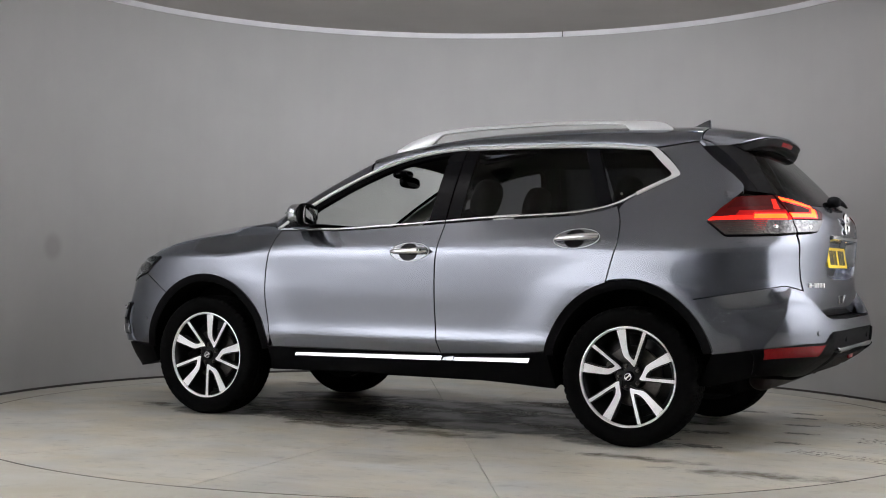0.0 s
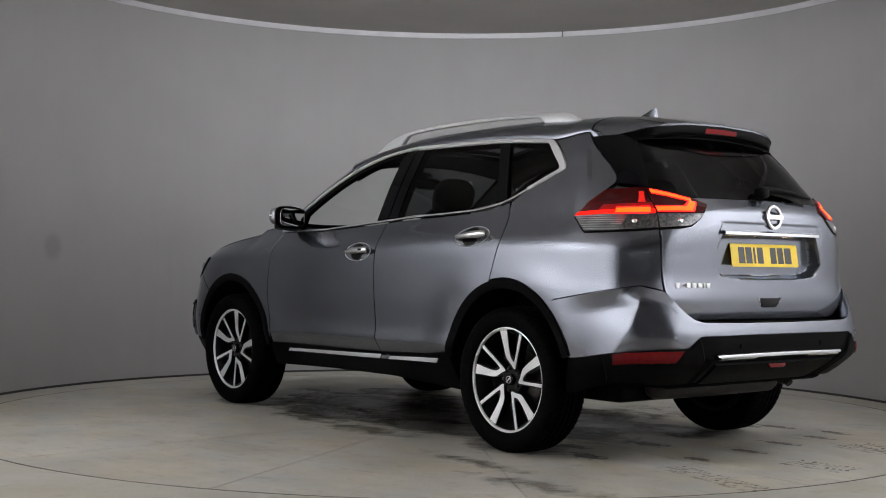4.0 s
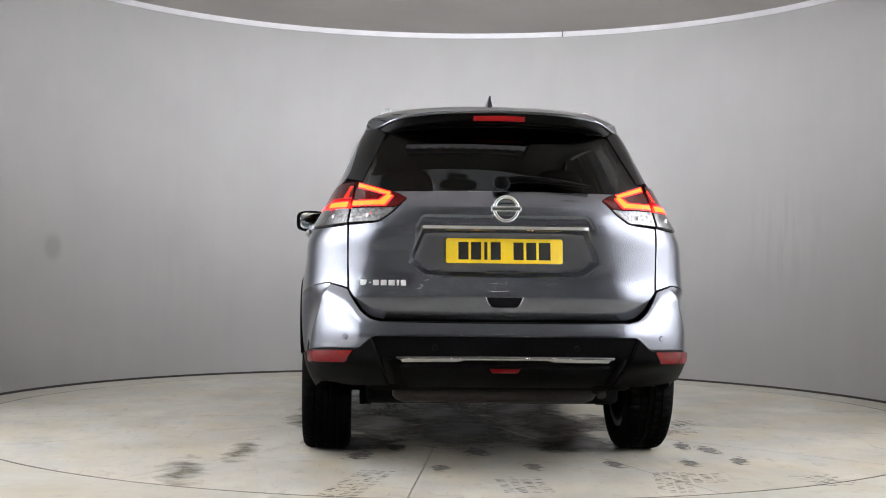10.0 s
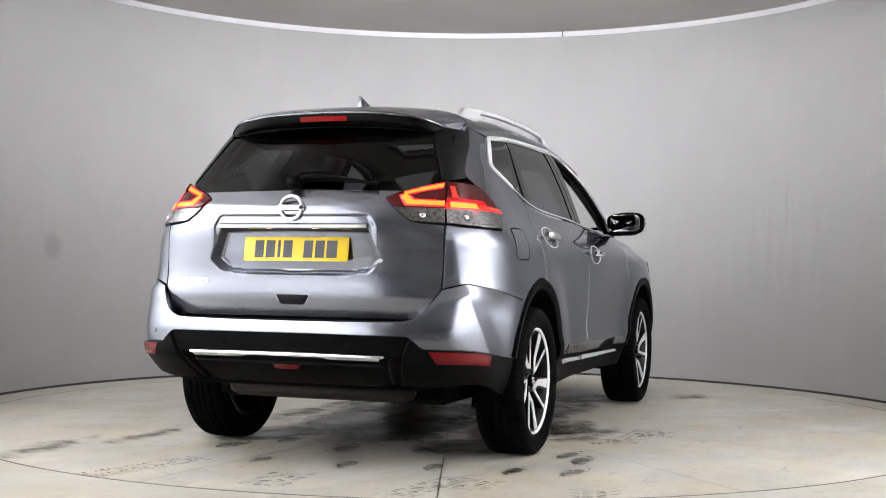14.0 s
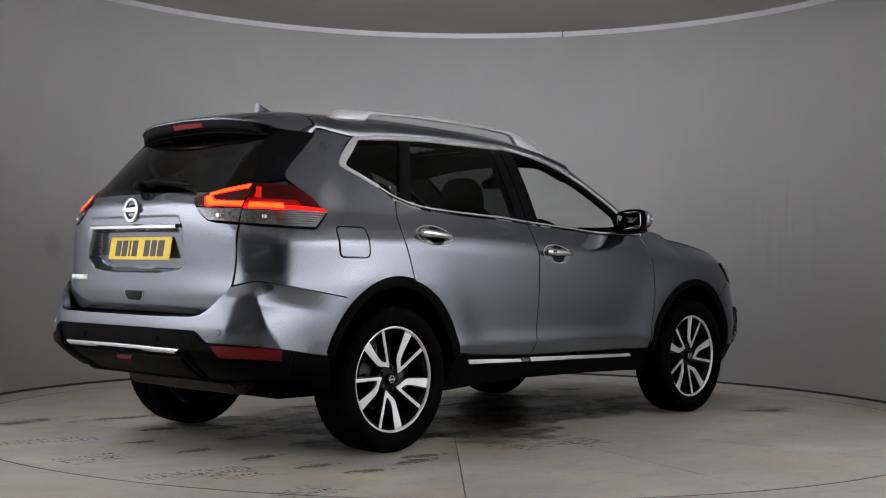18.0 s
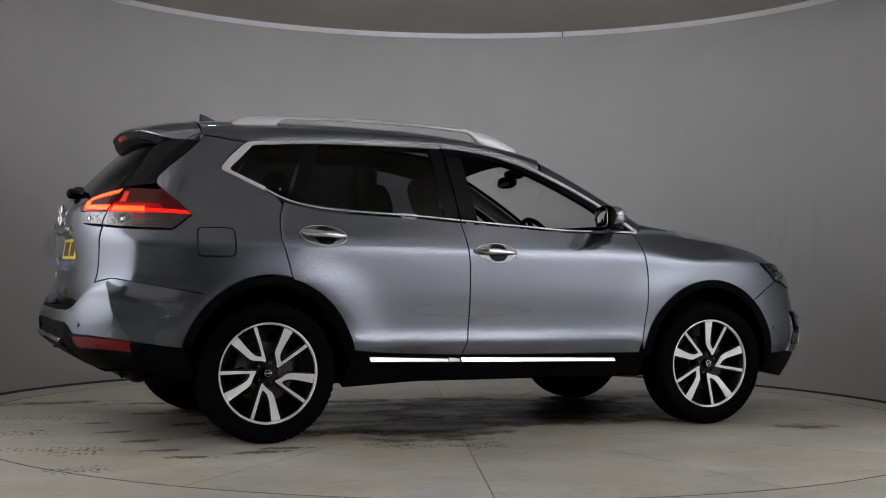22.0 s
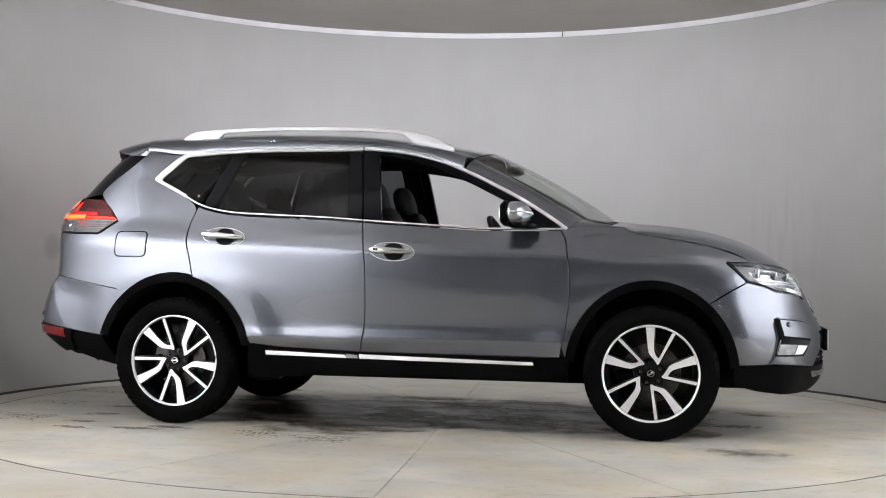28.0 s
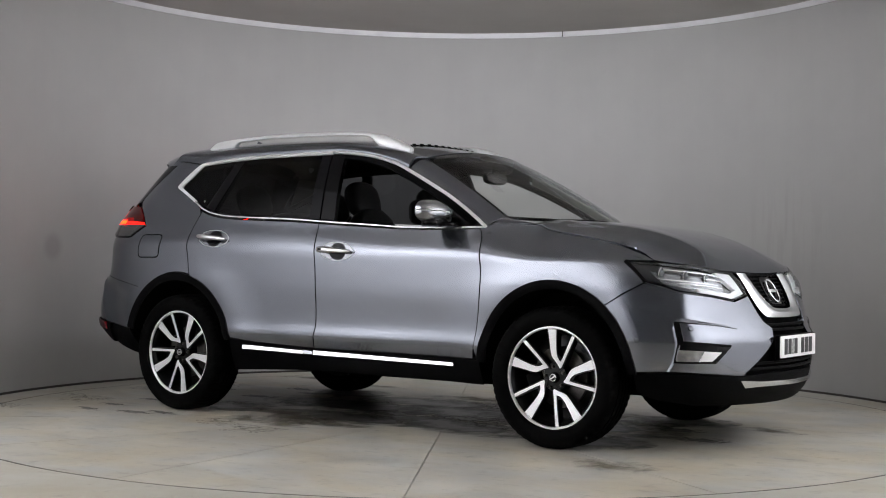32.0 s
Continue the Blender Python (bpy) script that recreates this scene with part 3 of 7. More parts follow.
        thick = curve((0.0, 0.013), (0.06, 0.019), (0.25, 0.0215), (0.6, 0.018), (0.9, 0.0125), (1.0, 0.007))
        tube("door_handle", bar, [thick(k / 16) for k in range(17)], CHROME, owner, "chrome door handle", n=14, flat=0.95)
        if owner is fd:
            for t in (0.13, 0.24):
                p = Vector(bar[int(t * 16)])
                lathe("lock_button", [(0.0, 0.003), (0.006, 0.003), (0.007, 0.0), (0.007, -0.006)], GLOSS_BLACK, owner, n=12, place=Matrix.Translation((p.x, p.y + g * 0.0200, p.z + 0.002)) @ pose(0, 0, 0, 0, 0, 0 if g > 0 else 180))
    # sill and its bright strip
    s_lo, s_hi = [(-0.93, 0.27), (-0.3, 0.30), (0.3, 0.30), (0.90, 0.29)], [(-0.905, 0.462), (-0.25, 0.430), (0.3, 0.427), (0.90, 0.425)]
    e = coons(s_lo, [s_lo[-1], s_hi[-1]], s_hi, [s_lo[0], s_hi[0]], 30, 8)
    sill = panel("sill", [on_skin(e, g)], BLACK_PLASTIC, car, "black plastic sill", proud=-0.004, gap=0, depth=0.08)
    for x0, x1, za, zb, mat in ((-0.798, -0.335, 0.408, 0.3993, BRIGHT_STRIP), (-0.332, -0.265, 0.3992, 0.398, DISH), (-0.257, 0.722, 0.397, 0.384, BRIGHT_STRIP)):
        e = coons([(x0, za), (x1, zb)], [(x1, zb), (x1 - 0.006, zb + 0.017)], [(x0 - 0.006, za + 0.025), (x1 - 0.006, zb + 0.017 + 0.007 * (x1 < 0))], [(x0, za), (x0 - 0.006, za + 0.025)], 20, 3)
        rows = on_skin(e, g)
        rows = [[Vector((p.x, top.y + g * (0.006 + 0.007 * (1 - j / 3)), p.z)) for p, top in zip(row, rows[-1])] for j, row in enumerate(rows)]
        panel("sill_strip", [rows], mat, sill, "bright chrome strip" if mat is BRIGHT_STRIP else "grey end of the strip", gap=0, depth=0.012)
    # arch claddings
    for cx, a2, b2, t0, t1 in ((WHEEL_X, FRONT_A, FRONT_B, 173, 5), (-WHEEL_X, REAR_A, REAR_B, 163, 12)):
        o = arch(cx, a2 + 0.002, b2 + 0.002, t0, t1, 44)
        m = arch(cx, a2 - 0.022, b2 - 0.022, t0, t1, 44)
        n = arch(cx, a2 - 0.044, b2 - 0.042, t0, t1, 44)
        rows = on_skin([side_pts(n, STERN), side_pts(m, STERN), side_pts(o, STERN)], g, STERN)
        rows[0] = [Vector((p.x, p.y - g * 0.006, p.z)) for p in rows[0]]
        inner = [Vector((p.x, g * 0.62, p.z)) for p in rows[0]]
        ac = panel("arch_cladding", [rows], BLACK_PLASTIC, car, "black plastic wheel arch trim", proud=0.009, gap=0, depth=0.02)
        panel("arch_liner", [[rows[0], inner]], DARK, ac, gap=0, depth=0.004, lip=0.001)
        bm = bmesh.new()
        face = [bm.verts.new(p) for p in inner]
        bm.faces.new(face)
        part("arch_wall", bm, DARK, ac)
    return fd, rd, q


for g in (1, -1):
    side_body(g)

# ---- hood, roof, windscreen ----
HOOD_C = curve((1.05, 1.183), (1.107, 1.182), (1.247, 1.178), (1.37, 1.171), (1.60, 1.141), (1.777, 1.097), (1.90, 1.048), (2.00, 0.990), (2.065, 0.940), (2.105, 0.902))
EDGE_PTS = [skin(at_x(x, z), z) for x, z in HOOD_EDGE[1:] + [(1.905, 0.951)]] + [skin(*p) for p in front_pts([(0.640, 0.935), (0.560, 0.920), (0.470, 0.910), (0.330, 0.904), (0.15, 0.902)])]
HOOD_YE = curve((1.05, 0.70), *[(p[0], p[1]) for p in EDGE_PTS], (2.108, 0.0))
HOOD_ZE = curve((1.05, 1.152), *[(p[0], p[2] + 0.003) for p in EDGE_PTS], (2.108, 0.902))
rows = []
for i in range(41):
    row = []
    for j in range(41):
        v = -1 + 2 * j / 40
        x = 1.175 - 0.06 * v * v
        x = x + (2.1060 - x) * (i / 40) ** 0.85
        ye, zc, ze = HOOD_YE(x), HOOD_C(x), HOOD_ZE(x)
        y = v * ye
        bulge = 0.008 * math.exp(-((abs(y) - 0.46 + 0.10 * (x - 1.2)) / 0.06) ** 2) * min(1, max(0, (2.1 - x) / 0.5))
        row.append(Vector((x, y, zc - (zc - ze) * abs(v) ** 3.2 + bulge)))
    rows.append(row)
panel("hood", [rows], PAINT, car, gap=0.003)

ROOF_C = curve((-1.70, 1.694), (-1.5, 1.712), (-1.0, 1.722), (-0.5, 1.711), (-0.2, 1.687), (0.0, 1.664), (0.1, 1.650), (0.25, 1.627), (0.40, 1.599))
ROOF_Z = curve((-1.70, 1.592), (-1.60, 1.585), (-1.415, 1.564), (-1.275, 1.578), (-1.118, 1.590), (-0.8, 1.600), (-0.325, 1.601), (-0.067, 1.577), (0.161, 1.524), (0.25, 1.489), (0.34, 1.489 + CHROME_TOP(0.34) - CHROME_TOP(0.25)))
SUNROOF = (-0.32, 0.10, 0.385)


def roof_point(x, v, drop=0.0):
    """v runs from -1 to 1 across the roof along an arc."""
    a = abs(v) * math.pi / 2
    r = bend(a, 2.5)
    y0, z0, zc = half_width(x, ROOF_Z(x)), ROOF_Z(x), ROOF_C(x)
    return Vector((x, (y0 - drop) * math.sin(a) * r * (1 if v > 0 else -1), z0 + (zc - z0) * math.cos(a) * r - drop))


def roof_grid(drop=0.0):
    rows = []
    for i in range(49):
        row = []
        for j in range(61):
            v = -1 + 2 * j / 60
            front = 0.395
            for k in range(3):
                y = abs(roof_point(front, v).y)
                e = min(1.0, y / 0.582) ** 2.4
                front = 0.395 - 0.062 * e - 0.4 * max(0.0, y - 0.582)
            p = roof_point(-1.655 + (front + 1.655) * i / 48, v, drop)
            # the front edge meets the windscreen's top
            rise = (1.599 - 0.060 * e - roof_point(front, v).z) * max(0.0, 1 - max(0.0, y - 0.582) / 0.06)
            row.append(p + Vector((0, 0, rise * max(0.0, (i - 30) / 18) ** 2)))
        rows.append(row)
    return rows


def with_hole(rows):
    """Grids around the open sunroof."""
    cols = [j for j in range(61) if abs(rows[24][j].y) < SUNROOF[2]]
    lines = [i for i in range(49) if SUNROOF[0] < rows[i][30].x < SUNROOF[1]]
    a, b, c, d = lines[0], lines[-1], cols[0], cols[-1]
    return [rows[:a + 1], rows[b:], [r[:c + 1] for r in rows[a:b + 1]], [r[d:] for r in rows[a:b + 1]]], (a, b, c, d)


grid = roof_grid()
grids, (ra, rb, rc, rd_) = with_hole(grid)
panel("roof", grids, PAINT, car, gap=0.002, depth=0.02)
panel("headlining", with_hole(roof_grid(0.045))[0], CABIN, car, gap=0, depth=0.004, lip=0.001)
panel("sunroof_pane", [[[p + Vector((-0.42, 0, 0.012)) for p in r[rc:rd_ + 1]] for r in grid[ra:rb + 1]]], GLOSS_BLACK, car, "dark glass sunroof pane slid open", gap=0, depth=0.008)
front_line = grid[rb][rc:rd_ + 1]
bm = bmesh.new()
for k in range(len(front_line) - 1):
    for f in range(4):
        h = 0.013 if (k + f // 2) % 2 else 0.007
        p, q = front_line[k].lerp(front_line[k + 1], f / 4), front_line[k].lerp(front_line[k + 1], (f + 1) / 4)
        quad = [bm.verts.new(w) for w in (p + Vector((0.0, 0, -0.02)), q + Vector((0.0, 0, -0.02)), q + Vector((-0.006, 0, h)), p + Vector((-0.006, 0, h)))]
        bm.faces.new(quad)
bmesh.ops.solidify(bm, geom=bm.faces[:], thickness=0.004)
part("wind_deflector", bm, BLACK_PLASTIC, car, "toothed black wind deflector")


def screen(t, v):
    """The windscreen: t from its top to its foot, v across from -1 to 1."""
    xc, zc = 0.400 + (1.145 - 0.400) * t, 1.596 + (1.170 - 1.596) * t + 0.105 * t * (1 - t)
    xe, ye, ze = 0.336 + (0.965 - 0.336) * t, 0.582 + (0.705 - 0.582) * t, 1.535 + (1.182 - 1.535) * t + 0.055 * t * (1 - t)
    w = abs(v) ** 2.4
    return Vector((xc + (xe - xc) * w, v * ye, zc + (ze - zc) * w))


panel("windscreen", [[[screen(i / 16, -1 + j / 10) for j in range(21)] for i in range(17)]], CLEAR, car, "clear glass windscreen", gap=0.002, depth=0.005, lip=0.001)
for lo, hi in ((0.0, 0.045), (0.955, 1.0)):
    panel("screen_band", [[[screen(lo + (hi - lo) * i / 2, -1 + j / 10) + Vector((-0.004, 0, -0.006)) for j in range(21)] for i in range(3)]], GLOSS_BLACK, car, "black printed border", gap=0.002, depth=0.003, lip=0.001)
for g in (1, -1):
    rows = []
    for i in range(25):
        t = i / 24
        xu = 0.300 + 0.595 * t
        zu = CHROME_TOP(xu)
        a, b = Vector((xu, g * half_width(xu, zu), zu)), screen(t, g)
        n = Vector((0.25, g * 0.7, 0.6)).normalized()
        rows.append([a.lerp(b, k / 8) + n * (0.014 + 0.004 * max(0.0, 1 - t / 0.3)) * math.sin(math.pi * k / 8) for k in range(9)])
    panel("front_pillar", [rows], PAINT, car, gap=0.001, depth=0.02)
    ins = [[p - Vector((0.010, g * 0.020, 0.012)) for p in r] for r in rows]
    panel("pillar_trim", [ins], PILLAR_TRIM, car, gap=0.004, depth=0.010)
    rows = [[screen(i / 16, g * (1 - 0.035 * j)) + Vector((-0.003, 0, -0.005)) for j in range(2)] for i in range(17)]
    panel("screen_edge", [rows], GLOSS_BLACK, car, gap=0, depth=0.003, lip=0.001)
# painted corner between the pillar's foot, the fender and the hood
CORNER_Z = curve((0.858, 1.124), (0.93, 1.150), (1.02, 1.153), (1.14, 1.150))
for g in (1, -1):
    rows = []
    for k in range(15):
        t = k / 14
        x = 0.872 + 0.262 * t
        z = CORNER_Z(x)
        a = Vector((x, g * half_width(x, z), z - 0.002))
        b = Vector((0.955 + 0.168 * t, g * (0.706 - 0.006 * t), 1.186 - 0.036 * t))
        n = Vector((0.1, g * 0.4, 0.9))
        rows.append([a.lerp(b, i / 6) + n * 0.008 * math.sin(math.pi * i / 6) for i in range(7)])
    panel("fender_corner", [rows], PAINT, car, gap=0, depth=0.02)
# cowl between the hood and the windscreen
rows = [[Vector((1.02 + 0.16 * i / 3 + 0.10 * (1 - (j / 10 - 1) ** 2) - 0.06, (j / 10 - 1) * 0.70, 1.150 - 0.008 * i - 0.01 * abs(j / 10 - 1))) for j in range(21)] for i in range(4)]
panel("cowl", [rows], BLACK_PLASTIC, car, gap=0, depth=0.05)
for y0, y1 in ((-0.55, 0.02), (0.0, 0.52)):
    tube("wiper_arm", [(1.13 - 0.10 * (abs(y) / 0.55) ** 2, y, 1.186 - 0.012 * (abs(y) / 0.55) ** 2) for y in [y0 + (y1 - y0) * k / 8 for k in range(9)]], 0.007, BLACK_PLASTIC, car, n=6)

# ---- rear ----
PLATE_NICHE = [(0.0, 1.088), (0.366, 1.084), (0.427, 0.940), (0.366, 0.886), (0.266, 0.873), (0.0, 0.870)]


def niche(y, z):
    """How deep the number plate niche is sunk at (y, z)."""
    y = abs(y)
    d = 9.0
    for (y0, z0), (y1, z1) in zip(PLATE_NICHE, PLATE_NICHE[1:]):
        l = math.hypot(y1 - y0, z1 - z0)
        d = min(d, -((y - y0) * (z1 - z0) - (z - z0) * (y1 - y0)) / l * -1)
    t = min(max(d / 0.022, 0.0), 1.0)
    # a shallow step in the sheet above the bar
    e = min(max((1.146 - z) / 0.014, 0.0), 1.0) * min(max((0.405 - 0.6 * max(0.0, z - 1.09) - y) / 0.02, 0.0), 1.0) * min(max((z - 0.90) / 0.05, 0.0), 1.0)
    return 0.060 * t * t * (3 - 2 * t) + 0.007 * e * e * (3 - 2 * e) * (1 - t)


gate_side = [(0.545, 0.683), (0.590, 0.695), (0.626, 0.722), (0.686, 0.812), (0.692, 0.95), (0.690, 1.096), (0.600, 1.104), (0.555, 1.112), (0.502, 1.150), (0.436, 1.217), (0.470, 1.238), (0.505, 1.250)]
e = coons([(-0.545, 0.683), (0.545, 0.683)], gate_side, [(-0.505, 1.250), (0.0, 1.256), (0.505, 1.250)], [(-y, z) for y, z in gate_side], 220, 140)
gate = panel("tailgate", [on_rear(e, TAIL, niche)], PAINT, car, gap=0.003, depth=0.04)
top = [(0.505, 1.254), (0.575, 1.276), (0.655, 1.298), (0.60, 1.41), (0.540, 1.535), (0.52, 1.578)]
e = coons([(-0.50, 1.257), (0, 1.262), (0.50, 1.257)], top, [(-0.52, 1.578), (0, 1.600), (0.52, 1.578)], [(-y, z) for y, z in top], 24, 14)
panel("rear_window", [on_rear(e)], REAR_GLASS, gate, "dark tinted rear window", proud=-0.002, gap=0, depth=0.004, lip=0.001)
for g in (1, -1):
    o = side_pts([(-1.905, 1.322), (-1.899, 1.352), (-1.834, 1.416), (-1.693, 1.534), (-1.66, 1.560)])
    i = rear_pts([(0.630, 1.302), (0.612, 1.345), (0.570, 1.43), (0.523, 1.535), (0.515, 1.57)])
    o, i = path(o, 14), path(i, 14)
    rows = [on_skin([[(a[0] + (b[0] - a[0]) * k / 6, a[1] + (b[1] - a[1]) * k / 6) for k in range(7)]], g)[0] for a, b in zip(o, i)]
    panel("pillar_cover", [rows], GLOSS_BLACK, gate, proud=0.002, gap=0, depth=0.03)


def gate_x(y, z, push=0.0):
    return skin(at_y(abs(y), z, -1), z)[0] + push


# trailing spoiler
SP_Z = curve((0.0, 1.643), (0.22, 1.638), (0.405, 1.620), (0.49, 1.601), (0.55, 1.575), (0.592, 1.550))
SP_X = curve((0.0, -1.978), (0.30, -1.965), (0.45, -1.925), (0.54, -1.845), (0.592, -1.745))
V_END = 0.965


def spoiler_point(u, v, sink=0.0):
    """u runs from the roof to the trailing edge, v across."""
    a = roof_point(-1.658, v * V_END)
    y = a.y / abs(roof_point(-1.658, V_END).y) * 0.592
    b = Vector((SP_X(abs(y)), y, SP_Z(abs(y))))
    return a.lerp(b, u) + Vector((0, 0, 0.008 * math.sin(math.pi * u)))


rows = [[spoiler_point(i / 10, -1 + j / 25) for j in range(51)] for i in range(11)]
panel("spoiler", [rows], PAINT, gate, "roof spoiler with dark underside", gap=0.0015, depth=0.012, lip=0.004)
for g in (1, -1):
    rows = []
    for i in range(9):
        t = i / 8
        x, z = -1.640 - 0.056 * t, 1.586 - 0.056 * t
        a = Vector((x, g * (half_width(-1.5, z) - 0.004 - 0.03 * t), z))
        b = spoiler_point(t, g)
        rows.append([a.lerp(b, k / 4) + Vector((-0.004, g * 0.004, 0.002)) * math.sin(math.pi * k / 4) for k in range(5)])
    panel("spoiler_fin", [rows], PAINT, gate, gap=0, depth=0.008)
under = []
for i in range(9):
    row = []
    for j in range(51):
        v = -1 + j / 25
        a = spoiler_point(1.0, v * 0.985) + Vector((0.006, 0, -0.010))
        y = a.y * 0.90
        zb = 1.575 - 0.035 * (abs(y) / 0.52) ** 2
        b = Vector((gate_x(y, zb) - 0.003, y, zb))
        t = i / 8
        row.append(a.lerp(b, t) + Vector((-0.010 * math.sin(math.pi * t), 0, -0.016 * math.sin(math.pi * min(1, t * 1.25)) * (1 - 0.7 * (abs(y) / 0.54) ** 4))))
    under.append(row)
panel("spoiler_underside", [under], SPOILER_BLACK, gate, gap=0, depth=0.006)
bm = bmesh.new()
for j in range(20):
    y0, y1 = 0.12 - 0.24 * j / 20, 0.12 - 0.24 * (j + 1) / 20
    q = [bm.verts.new((SP_X(abs(y)) + 0.008 + 0.010 * (z < -0.03), y, SP_Z(abs(y)) + z)) for y, z in ((y0, -0.046), (y1, -0.046), (y1, -0.024), (y0, -0.024))]
    bm.faces.new(q)
bmesh.ops.remove_doubles(bm, verts=bm.verts[:], dist=0.0005)
bmesh.ops.solidify(bm, geom=bm.faces[:], thickness=0.012)
part("brake_lamp", bm, BRAKE_RED, gate, "red high-level brake lamp")
# badge: a plain ring with a bar
x = gate_x(0, 1.173) - 0.006
tube("badge_ring", [(x + 0.004 * math.sin(a), 0.052 * math.cos(a), 1.173 + 0.052 * math.sin(a)) for a in [2 * math.pi * k / 40 for k in range(40)]], 0.0095, CHROME, gate, "chrome ring badge", n=10, closed=True, up=Vector((1, 0, 0)))
block("badge_bar", (x - 0.010, -0.066, 1.161), (x + 0.002, 0.066, 1.185), CHROME, gate, bevel=0.003)
# bright bar above the plate
bm_rows = []
for z, o in ((1.079, 0.012), (1.083, -0.010), (1.096, -0.012), (1.104, 0.004)):
    bm_rows.append([Vector((gate_x(y, 1.10) + o, y, z)) for y in [-0.366 + 0.732 * j / 24 for j in range(25)]])
panel("plate_bar", [bm_rows], CHROME, gate, "chrome bar above the number plate", gap=0, depth=0.02)
tube("niche_strip", [(gate_x(y, z) + 0.004, y, z) for y, z in path([(0.40, 0.912), (0.366, 0.882), (0.266, 0.868), (0, 0.864), (-0.266, 0.868), (-0.366, 0.882), (-0.40, 0.912)], 40)], 0.0035, CHROME, gate, n=8)


def number_plate(name, place, mat, parent, label, bars):
    pl = prism(name, round_rect(0.520, 0.111, 0.010), 0.004, mat, parent, label, place, 0.001)
    for x0, x1 in bars:
        prism("bar", [(x0, -0.0395), (x1, -0.0395), (x1, 0.0395), (x0, 0.0395)], 0.0012, INK, pl, place=place @ Matrix.Translation((0, 0, 0.0041)))
    return pl


BARS = [(-0.205, -0.160), (-0.149, -0.104), (-0.090, -0.076), (-0.062, -0.017), (0.040, 0.085), (0.097, 0.142), (0.153, 0.205)]
tilt = math.atan2(0.017, 0.109)
number_plate("number_plate", Matrix(((0, -math.sin(-tilt), -1, -2.2300), (-1, 0, 0, 0.0), (0, math.cos(tilt), 0, 0.988), (0, 0, 0, 1))), YELLOW, gate, "yellow number plate with dark bars", BARS)
for y in (-0.11, 0.13):
    block("plate_lamp", (gate_x(y, 1.08) + 0.020, y - 0.018, 1.079), (gate_x(y, 1.08) + 0.038, y + 0.018, 1.084), PLATE_LIGHT, gate, "small warm lit plate lamp", bevel=0.001)
# model name as plain bright bars
xs = 0.636
for w in (0.030, 0.010, 0.026, 0.026, 0.028, 0.010, 0.022):
    if w == 0.010 and xs > 0.58:
        zz = (0.840, 0.846)
    else:
        zz = (0.831, 0.855)
    block("letter_bar", (gate_x(xs - w / 2, 0.843) - 0.004, xs - w, zz[0]), (gate_x(xs - w / 2, 0.843) + 0.004, xs, zz[1]), BADGE, gate, bevel=0.0015)
    xs -= w + 0.008
prism("gate_handle", [(0.082, 0.018), (-0.082, 0.018), (-0.070, -0.008), (-0.050, -0.023), (0.050, -0.023), (0.070, -0.008)], 0.004, GLOSS_BLACK, gate, "dark handle recess", Matrix(((0, 0, -1, gate_x(0, 0.765) + 0.0012), (-1, 0, 0, 0), (0, 1, 0, 0.765), (0, 0, 0, 1))), 0.001)
tube("handle_trim", [(gate_x(y, z) - 0.001, y, z) for y, z in smooth([(0.083, 0.784), (0.071, 0.757), (0.050, 0.741), (0, 0.740), (-0.050, 0.741), (-0.071, 0.757), (-0.083, 0.784)], 5)], 0.0022, CHROME, gate, n=6)
# rear wiper
tube("rear_wiper", [(gate_x(y, z) - 0.036, y, z) for y, z in ((0.015, 1.300), (-0.06, 1.310), (-0.15, 1.308), (-0.26, 1.297), (-0.385, 1.280))], [0.022, 0.026, 0.022, 0.016, 0.007], BLACK_PLASTIC, gate, "black rear wiper", n=8, flat=0.7)
blob("wiper_boss", (gate_x(0, 1.292) - 0.034, 0.015, 1.292), (0.036, 0.036, 0.030), BLACK_PLASTIC, gate, n=10)

# rear bumper
B_TOP = [(0.0, 0.672), (0.30, 0.672), (0.545, 0.675), (0.594, 0.688), (0.631, 0.716), (0.689, 0.808), (0.690, 0.814)]
B_LOW = [(0.0, 0.615), (0.30, 0.615), (0.575, 0.614), (0.60, 0.598), (0.632, 0.560), (0.76, 0.556)]


def stern_pts(pts):
    out = []
    for y, z in pts:
        u = min(y / half_width(X_REAR, z), 0.999)
        out.append((X_REAR - math.atan2((1 - u ** N_TAIL(z)) ** (1 / N_TAIL(z)), u) / (math.pi / 2), z))
    return out


bt = stern_pts(B_TOP) + side_pts([(-2.13, 0.8405), (-2.02, 0.8205), (-1.88, 0.7965), (-1.742, 0.7730), (-1.690, 0.7635)], STERN)
bl = stern_pts(B_LOW) + side_pts([(-2.15, 0.548), (-2.04, 0.532), (-1.90, 0.510), (-1.795, 0.496)], STERN)
br = side_pts(arch(-WHEEL_X, REAR_A, REAR_B, 164, 128, 10), STERN)
ll = stern_pts([(0.0, 0.372), (0.30, 0.370), (0.58, 0.372), (0.68, 0.390)]) + side_pts([(-2.0, 0.385), (-1.86, 0.350), (-1.76, 0.325)], STERN)
def between(low, high, s0, s1, n, m):
    """A grid of (s, z) between two lines that both run along s."""
    def height(line, s):
        for a, b in zip(line, line[1:]):
            if a[0] <= s <= b[0]:
                return a[1] + (b[1] - a[1]) * (s - a[0]) / max(b[0] - a[0], 1e-9)
        return line[0][1] if s < line[0][0] else line[-1][1]
    cols = [s0 + (s1 - s0) * k / n for k in range(n + 1)]
    return [[(s, height(low, s) + max(height(high, s) - height(low, s), 0.0005) * j / m) for s in cols] for j in range(m + 1)]


def ease(v):
    v = min(1.0, max(0.0, v))
    return v * v * (3 - 2 * v)


